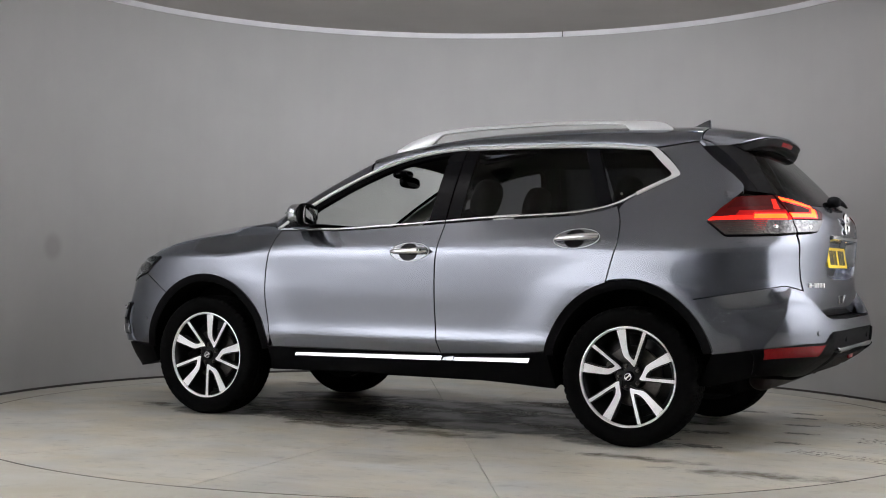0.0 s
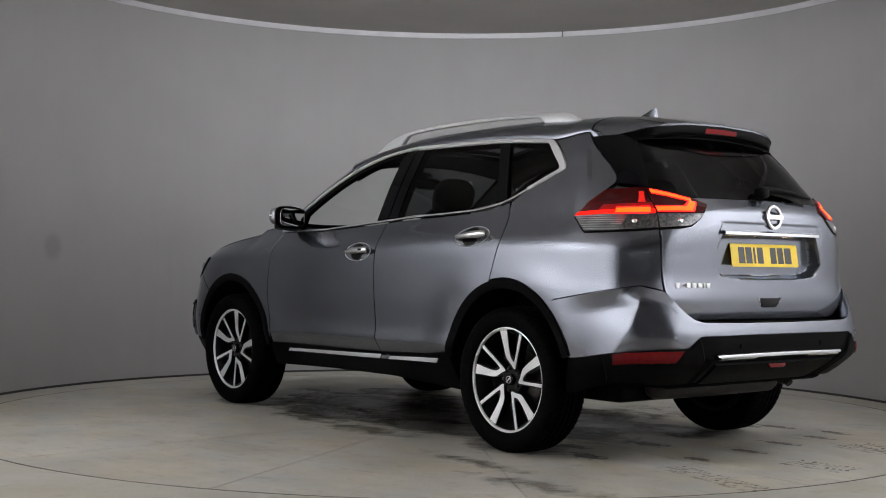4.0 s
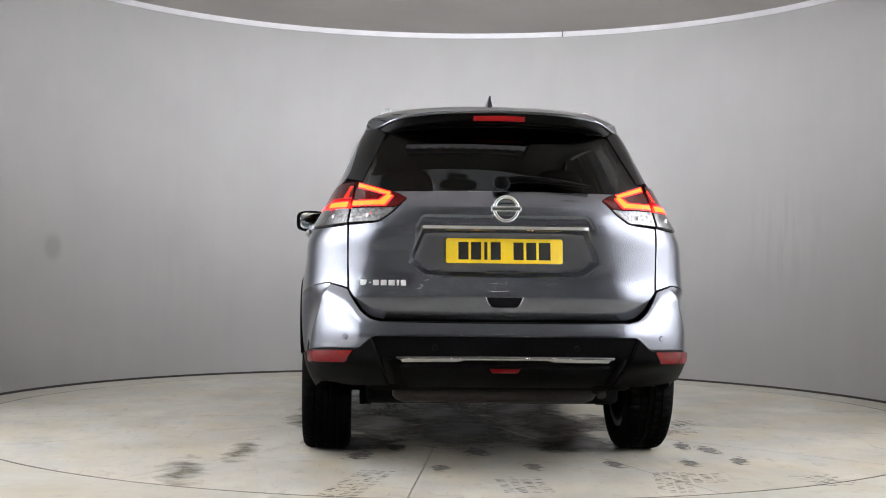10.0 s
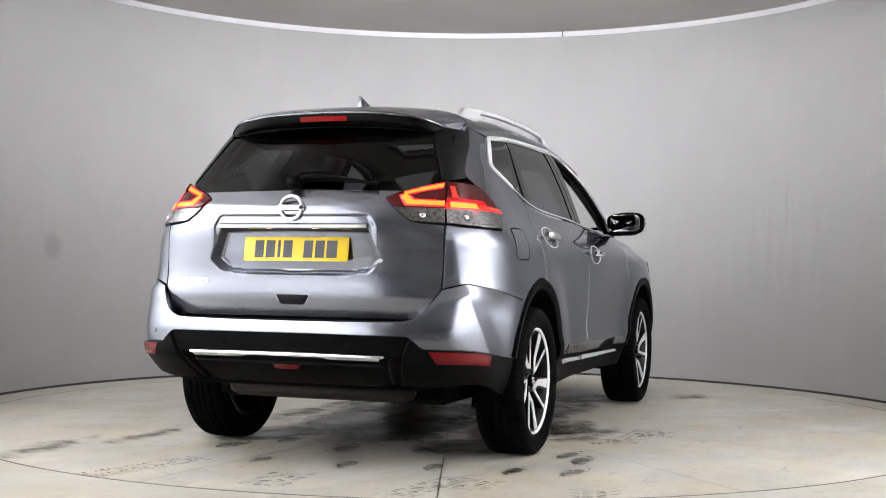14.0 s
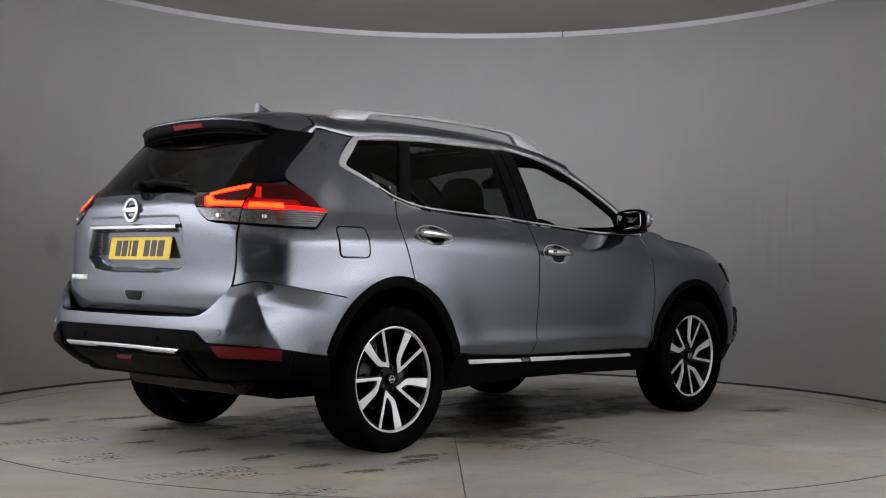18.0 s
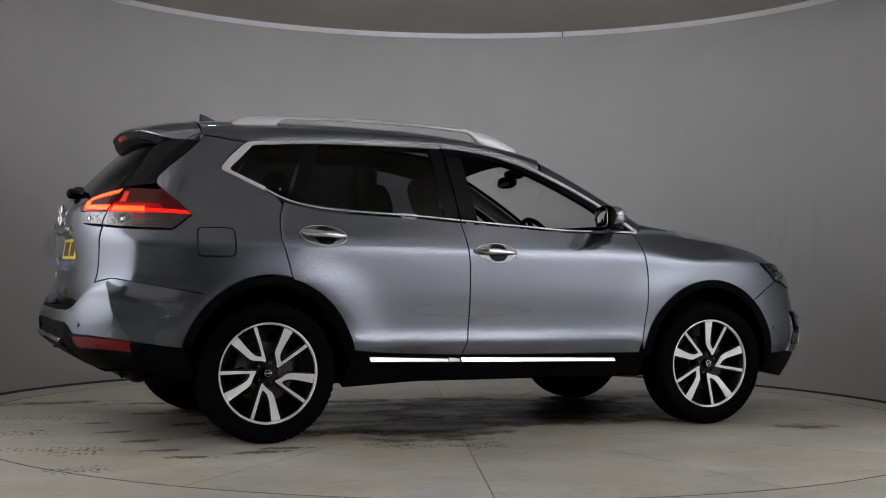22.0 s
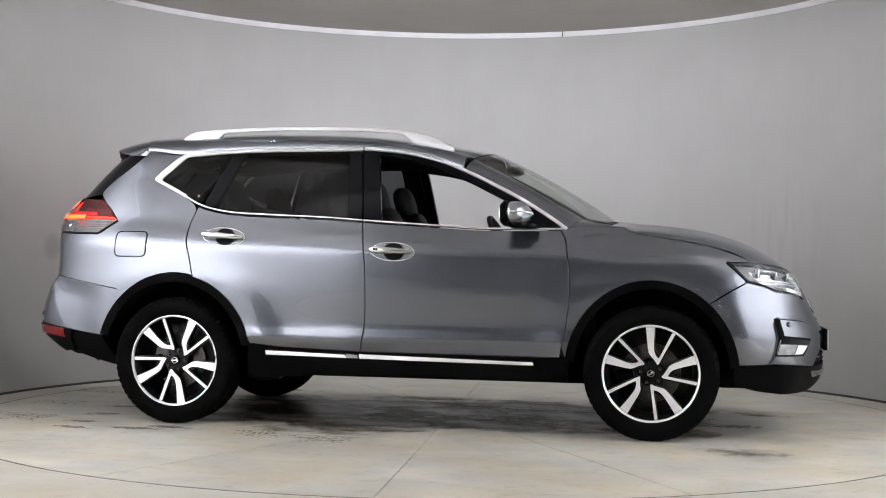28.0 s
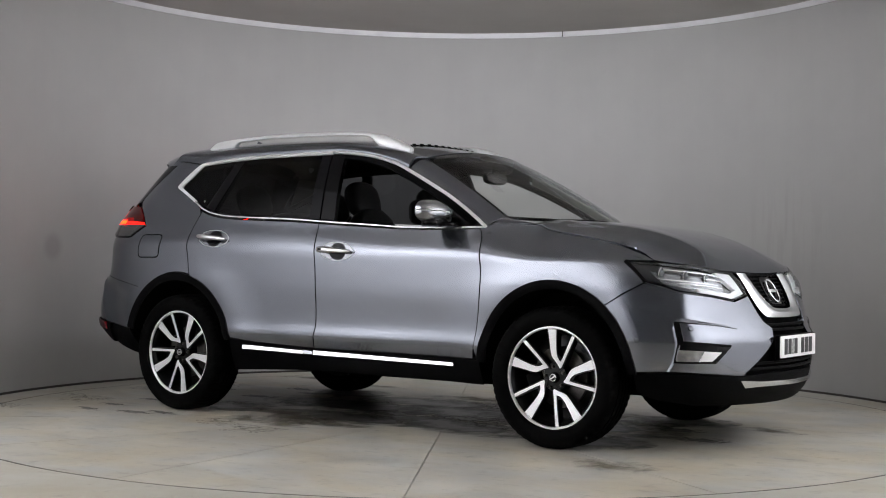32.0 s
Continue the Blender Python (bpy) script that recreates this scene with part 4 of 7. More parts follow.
def creased(low, high, s0, s1, side, n=110, m=16, split=62):
    """The painted bumper: its corner is folded along a slanting line, ahead of which the flank is flat."""
    def height(line, s):
        for a, b in zip(line, line[1:]):
            if a[0] <= s <= b[0]:
                return a[1] + (b[1] - a[1]) * (s - a[0]) / max(b[0] - a[0], 1e-9)
        return line[0][1] if s < line[0][0] else line[-1][1]
    rows = []
    for j in range(m + 1):
        f = j / m
        sc = -1.870 - 0.135 * f
        row = []
        zc = height(low, sc) + (height(high, sc) - height(low, sc)) * f
        fold, end = skin(sc, zc, STERN), skin(-1.66, zc, STERN)
        yc = end[1] - (end[0] - fold[0]) * 0.235
        fade = min(1.0, (1 - f) / 0.24)
        out = max(0.0, yc - fold[1]) * fade
        for k in range(n + 1):
            s = s0 + (sc - s0) * k / split if k <= split else sc + (s1 - sc) * (k - split) / (n - split)
            z = height(low, s) + max(height(high, s) - height(low, s), 0.0005) * f
            p = skin(s, z, STERN)
            y = p[1]
            if k <= split:
                y += out * max(0.0, (s - sc + 0.24) / 0.24) ** 1.3
            elif p[0] < end[0]:
                u = (p[0] - fold[0]) / max(end[0] - fold[0], 1e-6)
                flat_y = fold[1] + out + (end[1] - fold[1] - out) * u
                y += (flat_y - y) * ease((1 - u) * 1.5) * fade
            row.append(Vector((p[0], y * side, z)))
        rows.append(row)
    return rows


paint, clad = [], []
for g in (1, -1):
    paint.append(creased(bl + br[1:], bt, bl[0][0], br[-1][0], g))
    e = between(ll, [(a, b - 0.002) for a, b in bl], bl[0][0], bl[-1][0], 90, 12)
    clad.append(on_skin(e, g, STERN))
bumper = panel("rear_bumper", paint, PAINT, car, gap=0.001, depth=0.05, lip=0.0015)
lower = panel("bumper_cladding", clad, BLACK_PLASTIC, car, "black plastic lower bumper", proud=-0.006, gap=0, depth=0.05)


def stern_x(y, z):
    return skin(stern_pts([(abs(y), z)])[0][0], z, STERN)[0]


rows = [[Vector((stern_x(y, 0.672) + 0.012, y, 0.670)) for y in [-0.54 + 1.08 * j / 24 for j in range(25)]], [Vector((gate_x(y, 0.69) + 0.035, y, 0.672)) for y in [-0.54 + 1.08 * j / 24 for j in range(25)]]]
panel("bumper_step", [rows], BLACK_PLASTIC, bumper, gap=0, depth=0.005)

rows = []
for z0, o in ((0.499, 0.004), (0.502, -0.008), (0.509, -0.0145), (0.518, -0.0165), (0.525, -0.0135), (0.530, -0.004)):
    rows.append([Vector((stern_x(y, 0.51) + o, y, z0 + 0.004 * math.cos(y * 3) + (0.006 * min(1.0, max(0.0, (0.20 - abs(y)) / 0.02)) if z0 < 0.505 else 0.0))) for y in [(-0.478 + 0.956 * j / 30) * (1 - (0.05 if z0 < 0.51 else 0)) for j in range(31)]])
panel("bumper_strip", [rows], DULL_CHROME, lower, "bright strip across the lower bumper", gap=0, depth=0.012)
prism("fog_lamp", [(0.075, 0.014), (-0.075, 0.014), (-0.055, -0.014), (0.055, -0.014)], 0.010, REFLECTOR_RED, lower, "red rear fog lamp", Matrix(((0, 0, -1, stern_x(0, 0.467) - 0.010), (-1, 0, 0, 0), (0, 1, 0, 0.467), (0, 0, 0, 1))), 0.002)
rows = []
for z, o, w in ((0.372, 0.020, 0.40), (0.384, -0.010, 0.415), (0.440, -0.016, 0.44), (0.476, -0.012, 0.455), (0.488, 0.004, 0.465)):
    rows.append([Vector((stern_x(y, z) + o, y, z)) for y in [-w + 2 * w * j / 26 for j in range(27)]])
panel("skid_panel", [rows], BLACK_PLASTIC, lower, "black plastic skid panel", gap=0, depth=0.015)
for g in (1, -1):
    top = stern_pts([(0.590, 0.604), (0.605, 0.592), (0.640, 0.560), (0.76, 0.555)]) + side_pts([(-2.15, 0.546), (-1.98, 0.524)], STERN)
    low = stern_pts([(0.500, 0.392), (0.60, 0.388), (0.70, 0.390)]) + side_pts([(-2.10, 0.398), (-1.98, 0.402)], STERN)
    edge = stern_pts([(0.500, 0.392), (0.535, 0.470), (0.575, 0.585), (0.590, 0.604)])
    panel("bumper_pod", [on_skin(coons(low, [low[-1], top[-1]], top, edge, 26, 12), g, STERN)], BLACK_PLASTIC, lower, "raised black bumper corner", proud=0.010, gap=0, depth=0.03, lip=0.006)
    rows = []
    for z, y0, y1 in ((0.392, 0.455, 0.500), (0.44, 0.468, 0.518), (0.490, 0.482, 0.530), (0.512, 0.495, 0.535)):
        rows.append([Vector((stern_x(y0 + (y1 - y0) * j / 6, z) - 0.020 * math.sin(math.pi * j / 6), g * (y0 + (y1 - y0) * j / 6), z)) for j in range(7)])
    panel("bumper_fin", [rows], BLACK_PLASTIC, lower, "black bumper rib", gap=0, depth=0.012)
for g in (1, -1):
    o = stern_pts([(0.662, 0.551), (0.76, 0.548)]) + side_pts([(-2.12, 0.540), (-2.045, 0.530)], STERN)
    u = stern_pts([(0.690, 0.502), (0.76, 0.499)]) + side_pts([(-2.12, 0.492), (-2.04, 0.482)], STERN)
    e = coons(u, [u[-1], o[-1]], o, [u[0], o[0]], 16, 5)
    panel("reflector", [on_skin(e, g, STERN)], REFLECTOR_RED, bumper, "red corner reflector", proud=0.015, gap=0, depth=0.012)
    for y, z in ((0.698, 0.608),):
        p = skin(stern_pts([(y, z)])[0][0], z, STERN)
        lathe("parking_sensor", [(0.0, 0.004), (0.010, 0.004), (0.012, 0.002), (0.013, -0.003)], PAINT, bumper, n=20, place=Matrix.Translation((p[0], g * p[1], p[2])) @ Euler((0, 0, radians(90 - g * 20 if g > 0 else 90 + 20))).to_matrix().to_4x4())
    lathe("parking_sensor", [(0.0, 0.004), (0.010, 0.004), (0.012, 0.002), (0.013, -0.003)], BLACK_PLASTIC, lower, n=20, place=Matrix.Translation((stern_x(0.31, 0.565) + 0.004, g * 0.31, 0.565)) @ Euler((0, 0, radians(90))).to_matrix().to_4x4())

# tail lamps: the outer one on the quarter panel, the inner one on the tailgate
for g in (1, -1):
    zc = 1.178
    def bit(name, owner, bottom, right, topc, left, mat, proud, nu=16, nv=6, label="", rear=False, depth=0.012):
        e = coons(bottom, right, topc, left, nu, nv)
        if rear:
            rows = [[Vector((p.x, p.y * g, p.z)) for p in r] for r in on_rear(e)]
        else:
            rows = on_skin(e, g)
        return panel(name, [rows], mat, owner, label, proud=proud, gap=0.0008, depth=depth, lip=0.002)
    def glow_bar(owner, bottom, topc, proud, rear, label):
        """A red bar with a brighter orange core."""
        b, t = path(bottom, 10), path(topc, 10)
        bit("light_bar", owner, b, [b[-1], t[-1]], t, [b[0], t[0]], RED_GLOW, proud, 10, 3, label, rear)
        mid = lambda p, q, f: (p[0] + (q[0] - p[0]) * f, p[1] + (q[1] - p[1]) * f)
        b2, t2 = [mid(p, q, 0.14) for p, q in zip(b, t)], [mid(p, q, 0.86) for p, q in zip(b, t)]
        bit("bright_core", owner, b2, [b2[-1], t2[-1]], t2, [b2[0], t2[0]], AMBER_GLOW, proud + 0.0007, 10, 2, "orange core", rear)
    inn = lambda z: (at_y(0.6935 - 0.040 * (z - 1.10) / 0.195, z, -1), z)
    lowe = [inn(1.104)] + side_pts([(-2.10, 1.096), (-1.98, 1.091), (-1.848, 1.088), (-1.748, 1.162)])
    mide = [inn(1.170)] + side_pts([(-2.10, 1.170), (-1.95, 1.169), (-1.85, 1.167), (-1.748, 1.163)])
    bare = [inn(1.192)] + side_pts([(-2.10, 1.192), (-1.95, 1.189), (-1.85, 1.186), (-1.768, 1.180)])
    tope = [inn(1.294)] + side_pts([(-2.04, 1.293), (-1.97, 1.291), (-1.90, 1.287), (-1.868, 1.281)])
    lamp = bit("tail_lamp", car, lowe, [lowe[-1], mide[-1]], mide, [lowe[0], mide[0]], LAMP_CLEAR, 0.010, 20, 6, "tail lamp with lit red bars and clear foot")
    bit("crystal", lamp, [(a, b + 0.008) for a, b in path(lowe, 20)[:8]], [path(lowe, 20)[7], path(mide, 20)[6]], [(a, b - 0.004) for a, b in path(mide, 20)[:7]], [lowe[0], mide[0]], LAMP_CRYSTAL, 0.0112, 8, 5, "faceted clear lamp")
    tube("lamp_rim", [(p[0], g * p[1], p[2]) for p in [skin(a, b) for a, b in path(lowe, 24)]], 0.0048, GLOSS_BLACK, lamp, n=6)
    bit("lamp_backing", lamp, lowe, [lowe[-1], tope[-1]], tope, [lowe[0], tope[0]], DARK, -0.006, 16, 6)
    bit("red_lens", lamp, bare, [bare[-1], (at_x(-1.80, 1.225), 1.225), tope[-1]], tope, [bare[0], tope[0]], RED_LENS, 0.010, 20, 8, "dark red lens")
    bb, tt = path(bare, 20), path(tope, 20)
    part_way = lambda f, i, j: [(p[0] + (q[0] - p[0]) * f, p[1] + (q[1] - p[1]) * f) for p, q in zip(bb[i:j], tt[i:j])]
    for name, f0, f1, i, j, mat, up in (("dark_pane", 0.42, 0.97, 1, 20, DARK_RED, 0.0108), ("lit_lens", 0.0, 0.26, 0, 15, LIT_LENS, 0.0110), ("light_guide", 0.26, 0.80, 2, 5, LIT_EDGE, 0.0114)):
        lo_, hi_ = part_way(f0, i, j), part_way(f1, i, j)
        bit(name, lamp, lo_, [lo_[-1], hi_[-1]], hi_, [lo_[0], hi_[0]], mat, up, 12, 4)
    bit("light_bar", lamp, mide, [mide[-1], bare[-1]], bare, [mide[0], bare[0]], BAR_RED, 0.011, 20, 3, "glowing red bar")
    glow_bar(lamp, [(a, b - 0.003) for a, b in path(mide, 20)[1:10]], [(a, b + 0.010) for a, b in path(bare, 20)[1:10]], 0.0122, False, "brightest part of the bar")
    p = skin(inn(1.136)[0] + 0.07, 1.134)
    blob("bulb", (p[0] - 0.002, g * (p[1] + 0.001), p[2]), (0.015, 0.015, 0.013), CHROME, lamp, n=10)
    # inner lamp
    im = [(0.478, 1.176), (0.53, 1.175), (0.60, 1.174), (0.676, 1.172)]
    it = [(0.438, 1.217), (0.505, 1.250), (0.575, 1.274), (0.648, 1.295)]
    lamp2 = bit("inner_tail_lamp", car, [(0.480, 1.172), (0.506, 1.146), (0.558, 1.114), (0.688, 1.105)], [(0.688, 1.105), (0.676, 1.171)], im, [(0.480, 1.172), (0.478, 1.176)], LAMP_CRYSTAL, 0.008, 14, 6, "inner tail lamp with a lit angular bar", True)
    bit("lamp_backing", lamp2, [(0.438, 1.213), (0.480, 1.171), (0.558, 1.113), (0.690, 1.104)], [(0.690, 1.104), (0.650, 1.296)], [(0.438, 1.217), (0.505, 1.250), (0.575, 1.274), (0.650, 1.296)], [(0.438, 1.213), (0.438, 1.217)], DARK, -0.006, 14, 6, "", True)
    bit("red_lens", lamp2, [(0.438, 1.214), (0.480, 1.177)] + im[1:], [im[-1], it[-1]], it, [(0.438, 1.214), (0.438, 1.217)], DARK_RED, 0.008, 16, 8, "dark red lens", True)
    blob("bulb", (gate_x(0.595, 1.138) + 0.001, g * 0.595, 1.138), (0.012, 0.019, 0.013), CHROME, lamp2, n=10)
    glow_bar(lamp2, [(0.528, 1.178), (0.600, 1.178), (0.672, 1.176)], [(0.545, 1.207), (0.60, 1.206), (0.668, 1.204)], 0.0095, True, "glowing orange-red bar")
    glow_bar(lamp2, [(0.490, 1.222), (0.526, 1.178)], [(0.523, 1.231), (0.558, 1.207)], 0.0100, True, "glowing orange-red bar")
    glow_bar(lamp2, [(0.512, 1.222), (0.58, 1.243), (0.646, 1.263)], [(0.502, 1.241), (0.575, 1.266), (0.641, 1.287)], 0.0095, True, "glowing orange-red bar")
# ---- front end ----
def front_x(y, z):
    return skin(at_y(abs(y), z, 1), z)[0]


arch_tip = (WHEEL_X + FRONT_A * math.cos(radians(49)), HUB_Z + FRONT_B * math.sin(radians(49)))
P_LOW = side_pts([(1.795, 0.400), (1.88, 0.405), (1.974, 0.412)]) + front_pts([(0.680, 0.405), (0.494, 0.394)])
P_TOP = side_pts([arch_tip, (1.749, 0.794), (1.845, 0.848), (1.934, 0.828), (1.99, 0.803)]) + front_pts([(0.645, 0.784), (0.486, 0.759), (0.342, 0.788)])
P_IN = front_pts([(0.494, 0.394), (0.388, 0.468), (0.317, 0.521), (0.260, 0.576), (0.233, 0.625), (0.290, 0.656), (0.316, 0.704), (0.342, 0.788)])
P_OUT = side_pts(arch(WHEEL_X, FRONT_A, FRONT_B, 6, 49, 12))
POCKET_TOP = curve((0.427, 0.622), (0.623, 0.657), (0.803, 0.677), (0.86, 0.680))


def on_pocket(rows, side):
    """The front bumper's skin with the raised field round the fog lamp."""
    out = []
    for row in rows:
        line = []
        for s, z in row:
            p, a, b = skin(s, z), skin(s - 0.004, z), skin(s + 0.004, z)
            nx, ny = -(b[1] - a[1]), b[0] - a[0]
            size = math.hypot(nx, ny) or 1.0
            up = 0.0
            if s > X_FRONT:
                corner = 0.824 - 0.014 * ease((z - POCKET_TOP(p[1]) + 0.05) / 0.05)
                up = 0.012 * ease((corner - p[1]) / 0.010) * ease((POCKET_TOP(p[1]) - z) / 0.016) * ease((p[1] - 0.42) / 0.32)
            line.append(Vector((p[0] + nx / size * up, side * (p[1] + ny / size * up), z)))
        out.append(line)
    return out


paint = []
for g in (1, -1):
    paint.append(on_pocket(coons(P_LOW, P_IN, P_TOP, P_OUT, 120, 60), g))
halves = [panel("front_bumper", [p], PAINT, car, gap=0.002, depth=0.05) for p in paint]
for g in (1, -1):
    fb = halves[0 if g > 0 else 1]
    left = coons(front_pts([(0.815, 0.552), (0.803, 0.552)]), front_pts([(0.803, 0.552), (0.803, 0.660)]), front_pts([(0.815, 0.662), (0.803, 0.660)]), front_pts([(0.815, 0.552), (0.815, 0.662)]), 3, 8)
    foot = coons(front_pts([(0.815, 0.552), (0.70, 0.547), (0.594, 0.541)]), front_pts([(0.594, 0.541), (0.590, 0.549)]), front_pts([(0.815, 0.573), (0.70, 0.561), (0.590, 0.549)]), front_pts([(0.815, 0.552), (0.815, 0.573)]), 14, 3)
    panel("pad_recess", [on_pocket(left, g)], BLACK_PLASTIC, fb, "black recess beside the corner pad", proud=0.0022, gap=0, depth=0.02)
    panel("pad_recess", [on_pocket(foot, g)], BLACK_PLASTIC, fb, "black recess under the corner pad", proud=0.0026, gap=0, depth=0.02)
    pad = [front_pts([(0.803, 0.572), (0.70, 0.560), (0.597, 0.551)]), front_pts([(0.597, 0.551), (0.50, 0.585), (0.437, 0.608)]), front_pts([(0.803, 0.659), (0.623, 0.640), (0.437, 0.610)]), front_pts([(0.803, 0.572), (0.803, 0.659)])]
    panel("bumper_pad", [on_pocket(coons(*pad, 16, 8), g)], PAINT, fb, proud=0.0035, gap=0, depth=0.02)
    tube("pad_groove", on_pocket([path(front_pts([(0.812, 0.662), (0.70, 0.651), (0.623, 0.643), (0.52, 0.627)]), 14)], g)[0], [0.0042 - 0.0026 * k / 14 for k in range(15)], GLOSS_BLACK, fb, n=6)
    bez = [front_pts([(0.812, 0.464), (0.675, 0.462)]), front_pts([(0.675, 0.462), (0.592, 0.542)]), front_pts([(0.815, 0.560), (0.592, 0.542)]), front_pts([(0.812, 0.464), (0.815, 0.560)])]
    panel("fog_bezel", [on_pocket(coons(*bez, 12, 6), g)], GLOSS_BLACK, fb, "black fog lamp bezel", proud=0.003, gap=0, depth=0.02)
    lamp = [front_pts([(0.810, 0.474), (0.698, 0.473)]), front_pts([(0.698, 0.473), (0.651, 0.520)]), front_pts([(0.811, 0.530), (0.651, 0.520)]), front_pts([(0.810, 0.474), (0.811, 0.530)])]
    panel("fog_lamp", [on_pocket(coons(*lamp, 12, 6), g)], HEAD_BOWL, fb, "clear front fog lamp", proud=0.006, gap=0, depth=0.02)
    lamp = [front_pts([(0.753, 0.475), (0.701, 0.475)]), front_pts([(0.701, 0.475), (0.654, 0.518)]), front_pts([(0.739, 0.522), (0.654, 0.518)]), front_pts([(0.753, 0.475), (0.739, 0.522)])]
    panel("fog_reflector", [on_pocket(coons(*lamp, 6, 4), g)], WHITE_BAR, fb, proud=0.009, gap=0, depth=0.008)
    for sp, turn, out in ((side_pts([(1.825, 0.570)])[0], 12, 0.0), (front_pts([(0.776, 0.634)])[0], 48, 0.008)):
        (x, y, z), out = skin(*sp), out + (0.008 if out else 0)
        lathe("parking_sensor", [(0.0, 0.005), (0.010, 0.005), (0.012, 0.003), (0.014, -0.003)], PAINT, fb, n=20, place=Matrix.Translation((x + out, g * (y + out), z)) @ Euler((0, 0, radians(-g * turn + (180 if g < 0 else 0)))).to_matrix().to_4x4())
low_in = front_pts([(0.494, 0.392), (0.289, 0.400), (0.000, 0.402)])
L_TOP = P_LOW[:-1] + low_in
L_LOW = side_pts([(1.79, 0.300), (1.90, 0.272)]) + front_pts([(0.675, 0.250), (0.456, 0.240), (0.000, 0.235)])
clad = [on_skin(coons(L_LOW, [L_LOW[-1], L_TOP[-1]], [(a, b - 0.002) for a, b in L_TOP], [L_LOW[0], (L_TOP[0][0], L_TOP[0][1] - 0.002)], 40, 10), g) for g in (1, -1)]
lip = panel("front_lip", clad, BLACK_PLASTIC, car, "black plastic lower front lip", proud=-0.003, gap=0, depth=0.06)
t_, b_ = front_pts([(0.505, 0.374), (0.358, 0.364), (0.000, 0.358)]), front_pts([(0.461, 0.334), (0.362, 0.338), (0.000, 0.334)])
panel("lip_strip", [on_skin(coons(b_, [b_[-1], t_[-1]], t_, [b_[0], t_[0]], 20, 4), g) for g in (1, -1)], DULL_CHROME, lip, "silver strip on the lower lip", proud=0.008, gap=0, depth=0.015)
e = coons([(-0.51, 0.385), (0.51, 0.385)], [(0.51, 0.385), (0.30, 0.58), (0.33, 0.70), (0.37, 0.80), (0.40, 0.905)], [(-0.40, 0.905), (0.40, 0.905)], [(-0.51, 0.385), (-0.30, 0.58), (-0.33, 0.70), (-0.37, 0.80), (-0.40, 0.905)], 24, 24)
grille = panel("grille", [on_front(e)], DARK, car, "black grille with a bright V-shaped surround", proud=-0.035, gap=0, depth=0.02)
inner = [(0.222, 0.900), (0.198, 0.82), (0.168, 0.765), (0.140, 0.738), (0.105, 0.724), (0.0, 0.720)]
outer = [(0.330, 0.903), (0.318, 0.80), (0.288, 0.722), (0.262, 0.694), (0.225, 0.679), (0.0, 0.674)]
inner, outer = path(smooth(inner, 6), 30), path(smooth(outer, 6), 30)
inner = inner + [(-y, z) for y, z in reversed(inner[:-1])]
outer = outer + [(-y, z) for y, z in reversed(outer[:-1])]
rows = []
for k in range(5):
    rows.append([Vector((front_x(a[0] + (b[0] - a[0]) * k / 4, a[1] + (b[1] - a[1]) * k / 4) + 0.002 + 0.014 * math.sin(math.pi * k / 4), a[0] + (b[0] - a[0]) * k / 4, a[1] + (b[1] - a[1]) * k / 4)) for a, b in zip(outer, inner)])
panel("grille_surround", [rows], CHROME, grille, "chrome V-shaped surround", gap=0, depth=0.045)
for k in range(9):
    z = 0.735 + 0.0195 * k
    w = 0.10 + 0.125 * min(1, k / 5)
    tube("grille_slat", [(front_x(y, z) - 0.016, y, z) for y in [-w + 2 * w * j / 10 for j in range(11)]], 0.0045, BLACK_PLASTIC, grille, n=6)
for k in range(-4, 5):
    if abs(k) > 1:
        tube("grille_post", [(front_x(k * 0.05, z) - 0.018, k * 0.05, z) for z in (0.73, 0.81, 0.895)], 0.004, GLOSS_BLACK, grille, n=6)
prism("badge_plate", round_rect(0.17, 0.14, 0.03), 0.006, GLOSS_BLACK, grille, "", Matrix(((0, -0.55, 1, front_x(0, 0.81) - 0.014), (1, 0, 0, 0), (0, 1, 0, 0.81), (0, 0, 0, 1))), 0.002)
tube("badge_ring", [(front_x(0, 0.81) + 0.002 - 0.50 * 0.056 * math.sin(a) * 1.1, 0.056 * math.cos(a), 0.81 + 0.056 * math.sin(a)) for a in [2 * math.pi * k / 36 for k in range(36)]], 0.0055, CHROME, grille, "chrome ring badge", n=8, closed=True, up=Vector((1, 0, 0)))
block("badge_bar", (front_x(0, 0.81) - 0.004, -0.066, 0.801), (front_x(0, 0.81) + 0.006, 0.066, 0.819), CHROME, grille, bevel=0.003)
for z in (0.425, 0.452, 0.615, 0.64):
    w = 0.44 if z < 0.5 else 0.30
    tube("intake_slat", [(front_x(y, z) - 0.012, y, z) for y in [-w + 2 * w * j / 10 for j in range(11)]], 0.008, BLACK_PLASTIC, grille, n=6)
number_plate("front_number_plate", Matrix(((0, 0, 1, front_x(0, 0.53) + 0.004), (1, 0, 0, 0.0), (0, 1, 0, 0.530), (0, 0, 0, 1))), WHITE, car, "white front number plate with dark bars", BARS)
block("plate_holder", (front_x(0, 0.53) - 0.02, -0.265, 0.470), (front_x(0, 0.53) + 0.0035, 0.265, 0.590), BLACK_PLASTIC, grille, bevel=0.004)

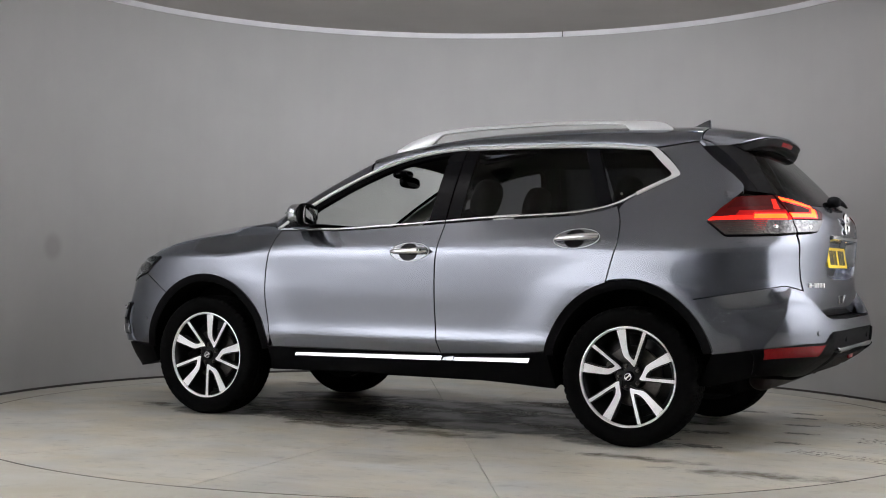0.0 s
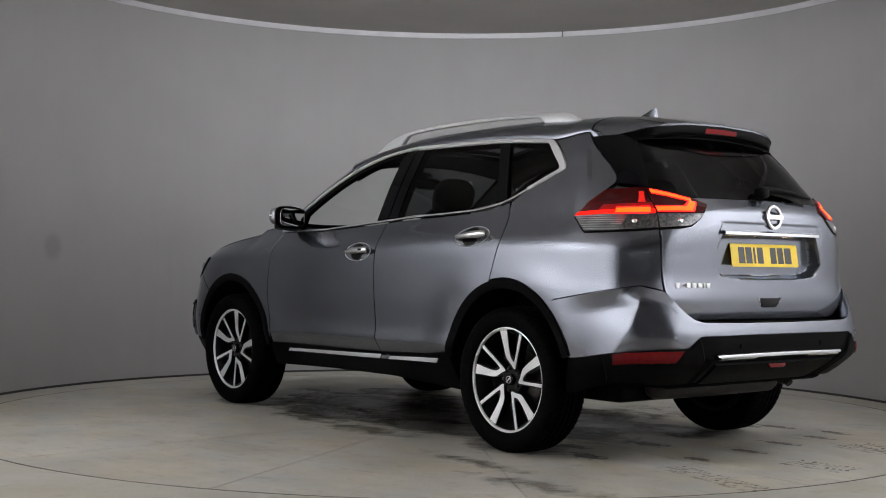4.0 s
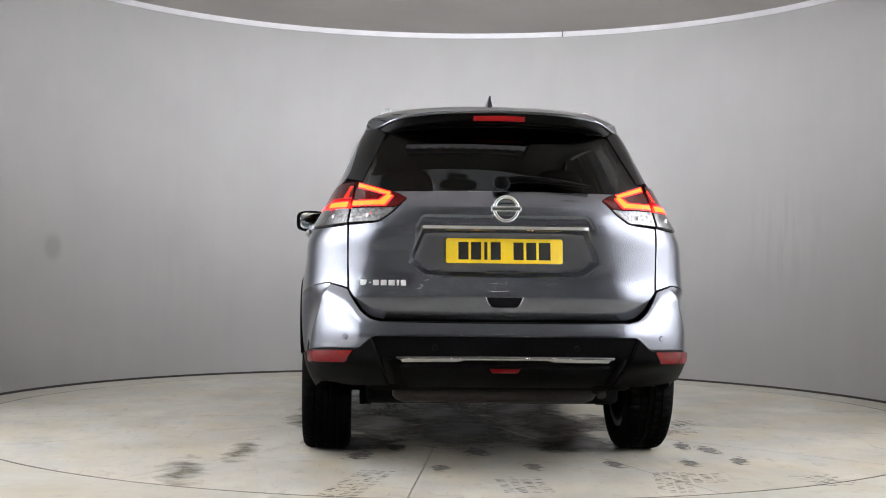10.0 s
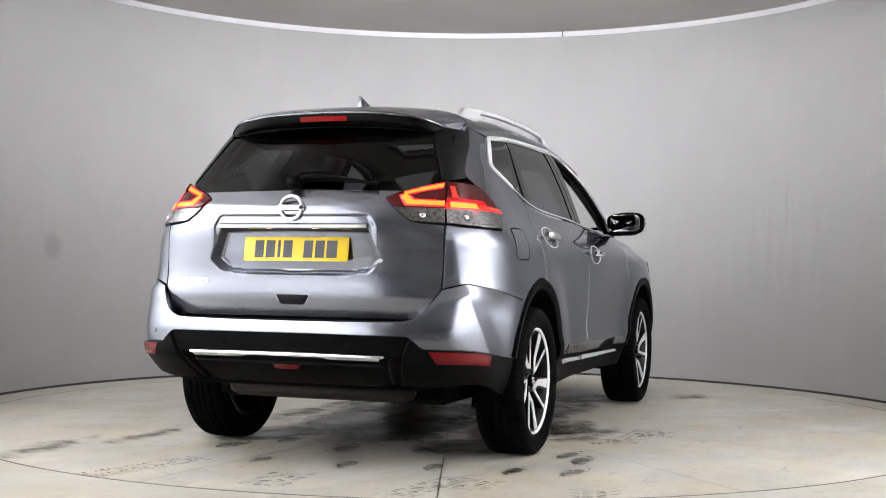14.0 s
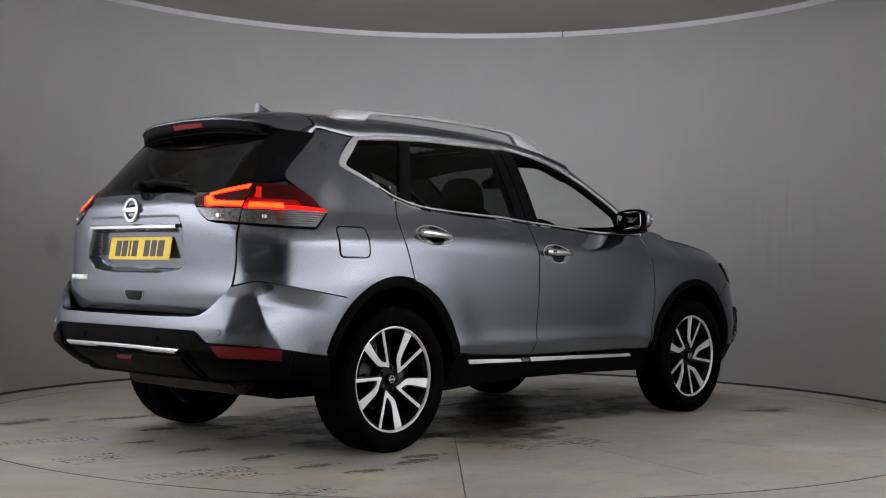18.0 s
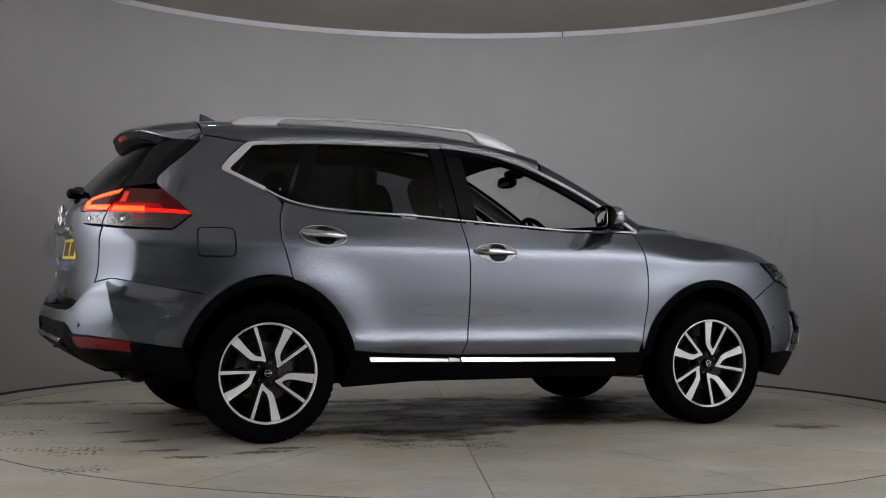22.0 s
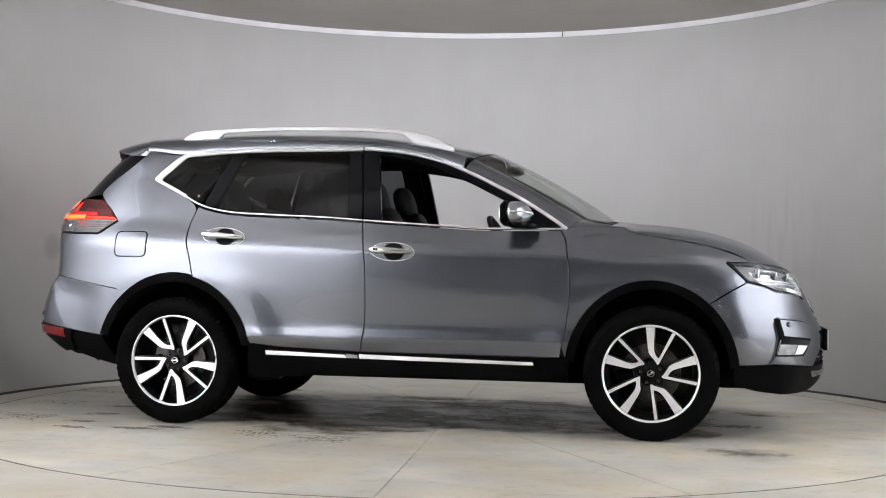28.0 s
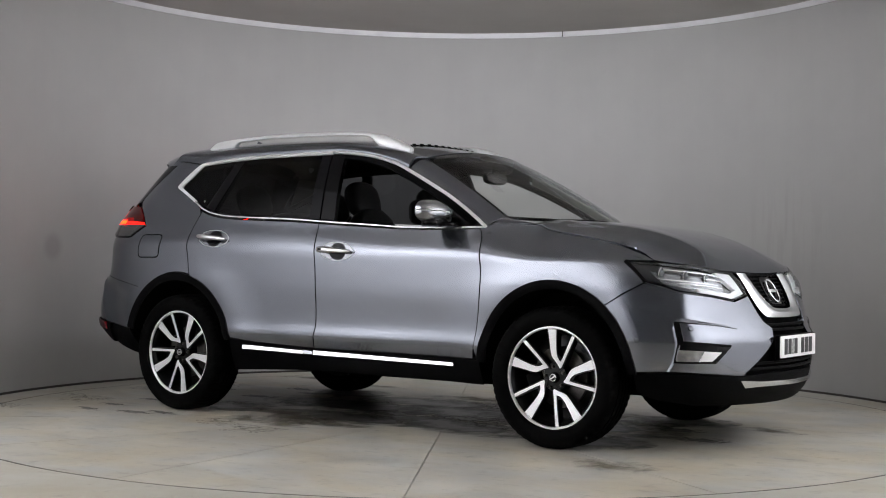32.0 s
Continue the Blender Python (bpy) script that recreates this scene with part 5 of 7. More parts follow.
# headlamps
H_TOP = side_pts([(1.742, 0.957), (1.905, 0.950)]) + front_pts([(0.621, 0.932), (0.504, 0.912), (0.386, 0.904)])
H_LOW = side_pts([(1.744, 0.953), (1.848, 0.855), (1.936, 0.833), (1.99, 0.808)]) + front_pts([(0.646, 0.789), (0.487, 0.764), (0.347, 0.792)])
H_IN = front_pts([(0.347, 0.792), (0.351, 0.85), (0.386, 0.904)])
for g in (1, -1):
    hl = panel("headlamp", [on_skin(coons(H_LOW, H_IN, H_TOP, [H_LOW[0], H_TOP[0]], 30, 12), g)], HOUSING, car, "clear headlamp over a dark housing", proud=-0.030, gap=0.001, depth=0.02)
    panel("lens", [on_skin(coons(H_LOW, H_IN, H_TOP, [H_LOW[0], H_TOP[0]], 30, 12), g)], LENS, hl, "clear plastic lens", proud=0.004, gap=0.003, depth=0.012)
    for a, b, c, d in (((0.689, 0.805), (0.488, 0.775), (0.501, 0.800), (0.706, 0.828)), ((0.488, 0.775), (0.370, 0.800), (0.420, 0.822), (0.501, 0.800)), ((0.370, 0.800), (0.411, 0.897), (0.543, 0.905), (0.455, 0.826))):
        panel("light_guide", [on_skin(coons(front_pts([a, b]), front_pts([b, c]), front_pts([d, c]), front_pts([a, d]), 6, 3), g)], WHITE_BAR, hl, "white daytime light guide", proud=-0.006, gap=0, depth=0.02)
    mid = [front_pts([(0.811, 0.848), (0.718, 0.826), (0.520, 0.812)]), front_pts([(0.520, 0.812), (0.498, 0.882)]), front_pts([(0.823, 0.915), (0.498, 0.882)]), front_pts([(0.811, 0.848), (0.823, 0.915)])]
    panel("bowl", [on_skin(coons(*mid, 10, 5), g)], HEAD_BOWL, hl, "bright reflector bowl", proud=-0.024, gap=0, depth=0.01)
    for y, z, r in ((0.798, 0.898, 0.030), (0.723, 0.884, 0.028), (0.622, 0.872, 0.022)):
        p = skin(at_y(y, z, 1), z)
        blob("projector", (p[0] - 0.022, g * (p[1] - 0.013), z), (r * 0.7, r * 0.85, r * 0.85), PROJECTOR, hl, "round projector lens", n=10, power=2.0)
        tube("projector_ring", [(p[0] - 0.016 + 0.010 * math.sin(a) * 0.3, g * (p[1] - 0.008 + r * 0.9 * math.cos(a)), z + r * 0.9 * math.sin(a)) for a in [2 * math.pi * k / 20 for k in range(20)]], 0.0028, CHROME, hl, n=6, closed=True, up=Vector((1, 0, 0)))
    for (y0, z0), (y1, z1) in (((0.820, 0.868), (0.576, 0.838)), ((0.767, 0.848), (0.548, 0.824)), ((0.799, 0.915), (0.524, 0.880)), ((0.638, 0.868), (0.512, 0.856))):
        line = [skin(*front_pts([(y0 + (y1 - y0) * k / 8, z0 + (z1 - z0) * k / 8)])[0]) for k in range(9)]
        tube("reflector_line", [(a - 0.006, g * (b - 0.005), z) for a, b, z in line], 0.0032, CHROME, hl, n=6)
    tube("lamp_line", [(p[0], g * (p[1] - 0.001), p[2]) for p in [skin(s, z) for s, z in path(H_TOP, 24)]], 0.005, GLOSS_BLACK, hl, n=6)
    tube("lamp_line", [(p[0], g * (p[1] - 0.002), p[2] + 0.004) for p in [skin(s, z) for s, z in path(H_LOW, 24)]], [0.011 - 0.009 * min(1.0, k / 14) for k in range(25)], GLOSS_BLACK, hl, n=6)

# ---- door mirrors ----
def mirror_cap(d, g, swell=1.0):
    """A point of the mirror's cap in the direction d: flat behind, round in front, lower towards the car."""
    p = 2.9
    r = swell / (abs(d.x) ** p + abs(d.y) ** p + abs(d.z) ** p) ** (1 / p)
    x, y, z = d.x * r, d.y * r * g, d.z * r
    x = x * (0.052 if x < 0 else 0.078) * (1 - 0.20 * max(0.0, z)) * (1 - 0.18 * max(0.0, y))
    slim = 1 - 0.34 * max(0.0, -y)
    return Vector((0.632 + x - 0.014 * y, g * (0.930 + 0.122 * y), 1.214 + 0.060 * z * slim - 0.012 * max(0.0, -y) * (1 + z)))


for g in (1, -1):
    bm = bmesh.new()
    bmesh.ops.create_uvsphere(bm, u_segments=44, v_segments=26, radius=1)
    for v in bm.verts:
        v.co = mirror_cap(v.co.normalized(), g)
    bmesh.ops.recalc_face_normals(bm, faces=bm.faces[:])
    dm = part("door_mirror", bm, MIRROR_CAP, car, "silver-grey door mirror with a clear indicator strip")
    blob("mirror_base", (0.638, g * 0.915, 1.152), (0.054, 0.092, 0.024), GLOSS_BLACK, dm, n=12, power=2.8)
    blob("mirror_arm", (0.690, g * 0.850, 1.143), (0.050, 0.060, 0.017), GLOSS_BLACK, dm, n=8)
    blob("mirror_frame", (0.590, g * 0.930, 1.206), (0.018, 0.122, 0.069), BLACK_PLASTIC, dm, n=14, power=4.0, warp=lambda q: (q.x - 0.014 * g * q.y / 0.1, q.y, q.z * (1 - 0.25 * max(0.0, -g * q.y / 0.1)) + 0.006 * max(0.0, -g * q.y / 0.1)))
    face = Matrix(((0.20 * g, -0.02, -1, 0.5725), (-1, 0, -0.20 * g, g * 0.930), (0, 1, -0.02, 1.207), (0, 0, 0, 1)))
    prism("mirror_pane", round_rect(0.196, 0.106, 0.034), 0.004, MIRROR, dm, "mirror glass", face, 0.001)
    line = [mirror_cap(Vector((math.cos(a), g * math.sin(a), 0.06 - 0.10 * k / 20)).normalized(), g, 1.012) for k, a in [(k, radians(100 - 118 * k / 20)) for k in range(21)]]
    tube("indicator", line, 0.0042, WHITE_BAR, dm, "clear indicator strip", n=6)
    for k in range(6, 13):
        blob("indicator_dot", line[k] + (line[k] - Vector((0.632, g * 0.925, 1.21))).normalized() * 0.002, (0.0035, 0.0035, 0.0035), GLOSS_BLACK, dm, n=5, power=3)

# ---- roof rails and antenna ----
RAIL = curve((-1.485, 1.657), (-1.44, 1.695), (-1.39, 1.714), (-1.15, 1.728), (-0.8, 1.735), (-0.485, 1.730), (-0.13, 1.712), (0.0, 1.690), (0.10, 1.659), (0.205, 1.607))
RAIL_Y = curve((-1.49, 0.505), (-0.6, 0.535), (0.21, 0.545))
for g in (1, -1):
    bm = bmesh.new()
    rings = []
    for k in range(61):
        x = -1.485 + 1.69 * k / 60
        y, z = RAIL_Y(x), RAIL(x)
        foot = x < -1.21 or x > -0.06
        soft = min(1, max(0, (x + 1.25) / 0.05)) * min(1, max(0, (-0.03 - x) / 0.06))
        w = 0.019 if foot else 0.017
        h = 0.024 + (1 - soft) * 0.050
        ring = []
        for a in range(12):
            t = 2 * math.pi * a / 12
            c, s = math.cos(t), math.sin(t)
            c, s = math.copysign(abs(c) ** 0.6, c), math.copysign(abs(s) ** 0.6, s)
            ring.append(bm.verts.new((x, g * (y + w * c - 0.004 * s), z - h / 2 + h / 2 * s)))
        rings.append(ring)
    for a, b in zip(rings, rings[1:]):
        for k in range(12):
            bm.faces.new((a[k], a[(k + 1) % 12], b[(k + 1) % 12], b[k]))
    bm.faces.new(rings[0]), bm.faces.new(rings[-1])
    bmesh.ops.recalc_face_normals(bm, faces=bm.faces[:])
    part("roof_rail", bm, SATIN, car, "satin silver roof rail")
fin = smooth([(-0.105, 0.0), (-0.02, 0.018), (0.05, 0.052), (0.075, 0.062), (0.084, 0.058), (0.088, 0.0)], 5)
bm = bmesh.new()
sides = []
for g in (1, -1):
    sides.append([bm.verts.new((-1.445 - a, g * (0.004 + 0.026 * (1 - max(0, min(1, h / 0.064))) ** 1.5 * (1 if -0.1 < a < 0.085 else 0.4)), ROOF_C(-1.445 - a) - 0.004 + h)) for a, h in fin])
    base = [bm.verts.new((-1.445 - a, g * 0.032 * max(0.1, math.sin(math.pi * min(1, (a + 0.115) / 0.21))), ROOF_C(-1.445 - a) - 0.006)) for a, h in fin]
    for k in range(len(fin) - 1):
        bm.faces.new((base[k], base[k + 1], sides[-1][k + 1], sides[-1][k]))
for k in range(len(fin) - 1):
    bm.faces.new((sides[0][k], sides[0][k + 1], sides[1][k + 1], sides[1][k]))
bmesh.ops.recalc_face_normals(bm, faces=bm.faces[:])
part("antenna_fin", bm, PAINT, car, "shark fin antenna")

# ---- wheels ----
RIM = 0.262
SPOKE = [(0.962, 5.6), (0.80, 5.6), (0.62, 5.8), (0.50, 6.2), (0.43, 5.4), (0.385, 3.0), (0.34, -3.0), (0.285, -14.0), (0.245, -26.0), (0.222, -34.5), (0.235, -39.0), (0.29, -38.6),
         (0.45, -35.0), (0.962, -31.9), (0.962, -27.9), (0.45, -28.2), (0.345, -27.0), (0.365, -18.5), (0.405, -12.8), (0.45, -9.4), (0.55, -7.0), (0.70, -6.0), (0.962, -5.7)]


def polar(r, a, o):
    return Vector((-r * math.cos(radians(a)), o, r * math.sin(radians(a))))


def wheel(name_label, x, g, phase):
    place = Matrix.Translation((x, g * 0.790, HUB_Z)) @ pose(0, 0, 0, 0, 0, 0 if g > 0 else 180)
    wh = lathe("wheel", [(0.05, -0.02), (0.09, -0.03), (0.20, -0.06), (0.228, -0.095), (0.250, -0.100), (0.246, -0.085), (0.226, -0.06), (0.226, 0.055), (0.240, 0.078), (0.246, 0.088), (0.243, 0.070), (0.220, 0.035), (0.216, -0.04), (0.05, -0.015)], WHEEL_BLACK, car, name_label, n=72)
    wh.matrix_basis = place
    lathe("rim_lip", [(0.2480, 0.083), (0.2510, 0.0935), (0.256, 0.097), (0.261, 0.096), (0.262, 0.090), (0.255, 0.084)], MACHINED, wh, "bright machined rim edge", n=96, caps=False)
    for k in range(5):
        bm = bmesh.new()
        top = [bm.verts.new(polar(r * RIM, phase + 72 * k + a, 0.064 + 0.024 * r)) for r, a in SPOKE]
        bot = [bm.verts.new(polar(r * RIM, phase + 72 * k + a, 0.0605 + 0.024 * r)) for r, a in SPOKE]
        bm.faces.new(top)
        for i in range(len(SPOKE)):
            j = (i + 1) % len(SPOKE)
            bm.faces.new((top[i], top[j], bot[j], bot[i]))
        bmesh.ops.recalc_face_normals(bm, faces=bm.faces[:])
        part("spoke_face", bm, MACHINED, wh, "machined alloy spoke pair", sharp=30)
        bm = bmesh.new()
        lo, hi = [], []
        for r, a in ((0.96, 6.8), (0.60, 7.4), (0.44, 6.5), (0.25, -14), (0.16, -40), (0.28, -45), (0.60, -35.5), (0.96, -33.2), (0.96, -26.8), (0.62, -26.6), (0.42, -24), (0.48, -11), (0.62, -7.6), (0.96, -7.0)):
            lo.append(bm.verts.new(polar(r * RIM, phase + 72 * k + a, 0.012 + 0.03 * r)))
            hi.append(bm.verts.new(polar(r * RIM, phase + 72 * k + a, 0.0595 + 0.024 * r)))
        bm.faces.new(hi)
        for i in range(len(lo)):
            j = (i + 1) % len(lo)
            bm.faces.new((hi[i], hi[j], lo[j], lo[i]))
        bmesh.ops.recalc_face_normals(bm, faces=bm.faces[:])
        part("spoke", bm, WHEEL_BLACK, wh, sharp=30)
        c = polar(0.055, phase + 72 * k + 9, 0)
        lathe("wheel_nut", [(0.0, 0.072), (0.006, 0.072), (0.0095, 0.066), (0.010, 0.045)], STEEL, wh, n=6, place=Matrix.Translation(c))
    lathe("hub", [(0.0, 0.060), (0.030, 0.060), (0.068, 0.056), (0.078, 0.040), (0.078, 0.0)], WHEEL_BLACK, wh, n=40)
    lathe("hub_cap", [(0.0, 0.082), (0.020, 0.081), (0.027, 0.077), (0.029, 0.055)], GLOSS_BLACK, wh, n=32)
    tube("hub_badge", [polar(0.0165, a, 0.082) for a in range(0, 360, 15)], 0.003, CHROME, wh, n=6, closed=True, up=Vector((0, 1, 0)))
    block("hub_badge_bar", (-0.021, 0.079, -0.004), (0.021, 0.0845, 0.004), CHROME, wh, bevel=0.001, turn=pose(0, 0, 0, 0, phase - 60, 0))
    lathe("brake_disc", [(0.05, 0.005), (0.155, 0.005), (0.158, -0.005), (0.155, -0.018), (0.05, -0.018)], STEEL, wh, "steel brake disc", n=48)
    block("brake_caliper", (0.095, -0.03, -0.07), (0.185, 0.030, 0.07), DARK, wh, bevel=0.012, turn=pose(0, 0, 0, 0, 20, 0))
    bm = bmesh.new()
    prof = [(0.250, -0.080), (0.2595, -0.094), (0.267, -0.106), (0.288, -0.117), (0.315, -0.119), (0.338, -0.114), (0.351, -0.104), (0.357, -0.094), (0.3605, -0.082), (0.3615, -0.062), (0.3615, -0.058), (0.354, -0.0565), (0.354, -0.0495), (0.362, -0.048),
            (0.3625, -0.024), (0.362, -0.020), (0.3545, -0.0185), (0.3545, -0.0115), (0.3625, -0.010)]
    prof = prof + [(r, -o) for r, o in reversed(prof)]
    n, rings = 240, []
    for i, (r, o) in enumerate(prof):
        ring = []
        for k in range(n):
            shoulder = 0.078 < abs(o) < 0.112 and r > 0.34 and k % 4 == 0
            mid_cut = 0.02 < abs(o) < 0.066 and k % 5 == (0 if o > 0 else 3) and r > 0.36
            rr = r - (0.0055 if shoulder else 0) - (0.004 if mid_cut else 0)
            a = 2 * math.pi * k / n
            z = rr * math.sin(a)
            ring.append(bm.verts.new((rr * math.cos(a), o, max(z, -0.3585))))
        rings.append(ring)
    for a, b in zip(rings, rings[1:]):
        for k in range(n):
            bm.faces.new((a[k], a[(k + 1) % n], b[(k + 1) % n], b[k]))
    bmesh.ops.recalc_face_normals(bm, faces=bm.faces[:])
    part("tyre", bm, RUBBER, wh, "black tyre", sharp=30)
    for rr, k0, k1 in ((0.318, 8, 20), (0.318, 80, 92)):
        for k in range(k0, k1):
            if k % 2 == 0:
                c = polar(rr, phase + 5 * k, 0.1188)
                block("tyre_mark", (-0.0035, -0.001, -0.010), (0.0035, 0.0012, 0.010), RUBBER, wh, bevel=0, turn=Matrix.Translation(c) @ pose(0, 0, 0, 0, phase + 5 * k - 90, 0))
    return wh


wheel("front alloy wheel with machined spokes", WHEEL_X, 1, 85)
wheel("front alloy wheel with machined spokes", WHEEL_X, -1, 91)
wheel("rear alloy wheel with machined spokes", -WHEEL_X, 1, 99)
wheel("rear alloy wheel with machined spokes", -WHEEL_X, -1, 64.5)

# ---- underside and cabin ----
block("floor_pan", (-1.85, -0.60, 0.27), (1.90, 0.60, 0.42), DARK, car, "dark underbody", bevel=0.03)
block("side_pan", (-0.90, -0.80, 0.30), (0.88, 0.80, 0.44), DARK, car, bevel=0.02)
block("engine_bay", (1.0, -0.60, 0.40), (2.02, 0.60, 0.86), DARK, car, bevel=0.04)
block("boot_floor", (-2.16, -0.60, 0.36), (-1.20, 0.60, 0.86), DARK, car, bevel=0.04)
tube("silencer", [(-1.93, y, 0.335) for y in (-0.47, -0.455, -0.42, 0.0, 0.43, 0.465, 0.48)], [0.02, 0.045, 0.062, 0.066, 0.062, 0.045, 0.02], EXHAUST, car, "brown dull steel exhaust silencer", n=20, flat=0.78)
tube("exhaust_pipe", [(-1.90, -0.44, 0.345), (-1.98, -0.47, 0.350), (-2.02, -0.48, 0.342), (-2.035, -0.48, 0.330)], 0.022, EXHAUST, car, "exhaust tip bent down", n=14)
for x in (-1.3525, 1.3525):
    tube("axle", [(x, -0.70, HUB_Z - 0.03), (x, 0.70, HUB_Z - 0.03)], 0.045, DARK, car, n=12)
    for g in (1, -1):
        tube("strut", [(x - 0.05, g * 0.60, 0.22), (x, g * 0.62, 0.75)], 0.03, DARK, car, n=10)
for g in (1, -1):
    for name, x0, x1, lo in (("door_card", -0.22, 0.86, 0.45), ("door_card", -0.93, -0.25, 0.47)):
        e = coons([(x0, lo), (x1, lo)], [(x1, lo), (x1, 1.12)], follow(CHROME_LOW, x0, x1, 12, -0.012), [(x0, lo), (x0, 1.14)], 14, 10)
        panel(name, [[[Vector((p.x, p.y - g * 0.055, p.z)) for p in r] for r in on_skin(e, g)]], CABIN, car, gap=0, depth=0.02)
    e = coons([(-1.20, 0.88), (-0.96, 0.70)], [(-0.96, 0.70), (-0.95, 1.18)], [(-1.20, 1.22), (-0.95, 1.18)], [(-1.20, 0.88), (-1.20, 1.22)], 6, 6)
    panel("door_card", [[[Vector((p.x, p.y - g * 0.055, p.z)) for p in r] for r in on_skin(e, g)]], CABIN, car, gap=0, depth=0.02)
    e = coons([(-1.95, 0.80), (-1.25, 0.88)], [(-1.25, 0.88), (-1.22, 1.24)], [(-1.86, 1.30), (-1.55, 1.40), (-1.22, 1.24)], [(-1.95, 0.80), (-1.86, 1.30)], 10, 8)
    panel("boot_trim", [[[Vector((p.x, p.y - g * 0.06, p.z)) for p in r] for r in on_skin(side_e, g)] for side_e in [[side_pts(r) for r in e]]], CABIN, car, gap=0, depth=0.02)
    e = coons([(-1.80, 1.36), (-1.56, 1.44)], [(-1.56, 1.44), (-1.44, 1.55)], [(-1.66, 1.54), (-1.44, 1.57)], [(-1.80, 1.36), (-1.66, 1.54)], 6, 6)
    panel("rear_pillar_trim", [[[Vector((p.x, p.y - g * 0.05, p.z)) for p in r] for r in on_skin([side_pts(r) for r in e], g)]], PILLAR_TRIM, car, gap=0, depth=0.02)
    e = coons([(-0.30, 1.16), (-0.20, 1.16)], [(-0.20, 1.16), (-0.26, 1.57)], [(-0.36, 1.57), (-0.26, 1.57)], [(-0.30, 1.16), (-0.36, 1.57)], 4, 8)
    panel("centre_pillar_trim", [[[Vector((p.x, p.y - g * 0.05, p.z)) for p in r] for r in on_skin(e, g)]], CABIN, car, gap=0, depth=0.02)


def seat(name, x, y, w, label, heads):
    """A seat with its cushion, back and headrests."""
    st = blob(name, (x + 0.10, y, 0.62), (0.28, w, 0.09), SEAT, car, label, n=14, power=3.2)
    lean = pose(0, 0, 0, 0, -18, 0)
    blob("backrest", (x - 0.265, y, 0.905), (0.095, w, 0.36), SEAT, st, n=16, power=3.2, turn=lean, warp=lambda q: (q.x + 0.03 * (q.z / 0.34) ** 2, q.y * (1 - 0.22 * max(0, q.z / 0.34) ** 2), q.z))
    for hy in heads:
        blob("headrest", (x - 0.395, y + hy, 1.318), (0.060, 0.140, 0.115), SEAT, st, n=12, power=2.8, turn=lean)
        for d in (-0.06, 0.06):
            tube("headrest_post", [(x - 0.36, y + hy + d, 1.17), (x - 0.385, y + hy + d, 1.27)], 0.007, CHROME, st, n=8)
    return st


seat("front_seat", 0.10, 0.37, 0.25, "black leather front seat", (0,))
seat("front_seat", 0.10, -0.37, 0.25, "black leather front seat", (0,))
seat("rear_bench", -0.78, 0.0, 0.62, "black leather rear bench with headrests", (0.40, -0.40))
block("dashboard", (0.62, -0.72, 0.72), (1.06, 0.72, 1.085), CABIN, car, "charcoal dashboard", bevel=0.06, segments=4)
block("instrument_hood", (0.56, -0.56, 1.03), (0.76, -0.19, 1.115), CABIN, car, bevel=0.035, segments=3)
block("firewall", (0.98, -0.72, 0.40), (1.04, 0.72, 1.10), CABIN, car, bevel=0.01)
tilt_w = pose(0.48, -0.37, 1.040, 0, 62, 0)
sw = tube("steering_wheel", [tilt_w @ Vector((0.187 * math.cos(a), 0.187 * math.sin(a), 0)) for a in [2 * math.pi * k / 40 for k in range(40)]], 0.0155, SEAT, car, "black leather steering wheel", n=10, closed=True, up=Vector((-0.88, 0, 0.47)))
blob("steering_hub", tilt_w.translation, (0.028, 0.075, 0.055), CABIN, sw, n=10)
for a in (0, 90, 180):
    tube("steering_spoke", [tilt_w @ Vector((r * math.sin(radians(a - 90)), r * math.cos(radians(a - 90)), 0)) for r in (0.05, 0.12, 0.185)], 0.014, CABIN, sw, n=8)
tube("steering_column", [(0.49, -0.37, 1.035), (0.72, -0.37, 0.94)], 0.04, CABIN, sw, n=10)
blob("rear_view_mirror", (0.43, 0.0, 1.452), (0.020, 0.125, 0.038), GLOSS_BLACK, car, "black rear-view mirror", n=12, power=3)
blob("sensor_housing", (0.48, 0.0, 1.505), (0.060, 0.070, 0.030), GLOSS_BLACK, car, n=10)
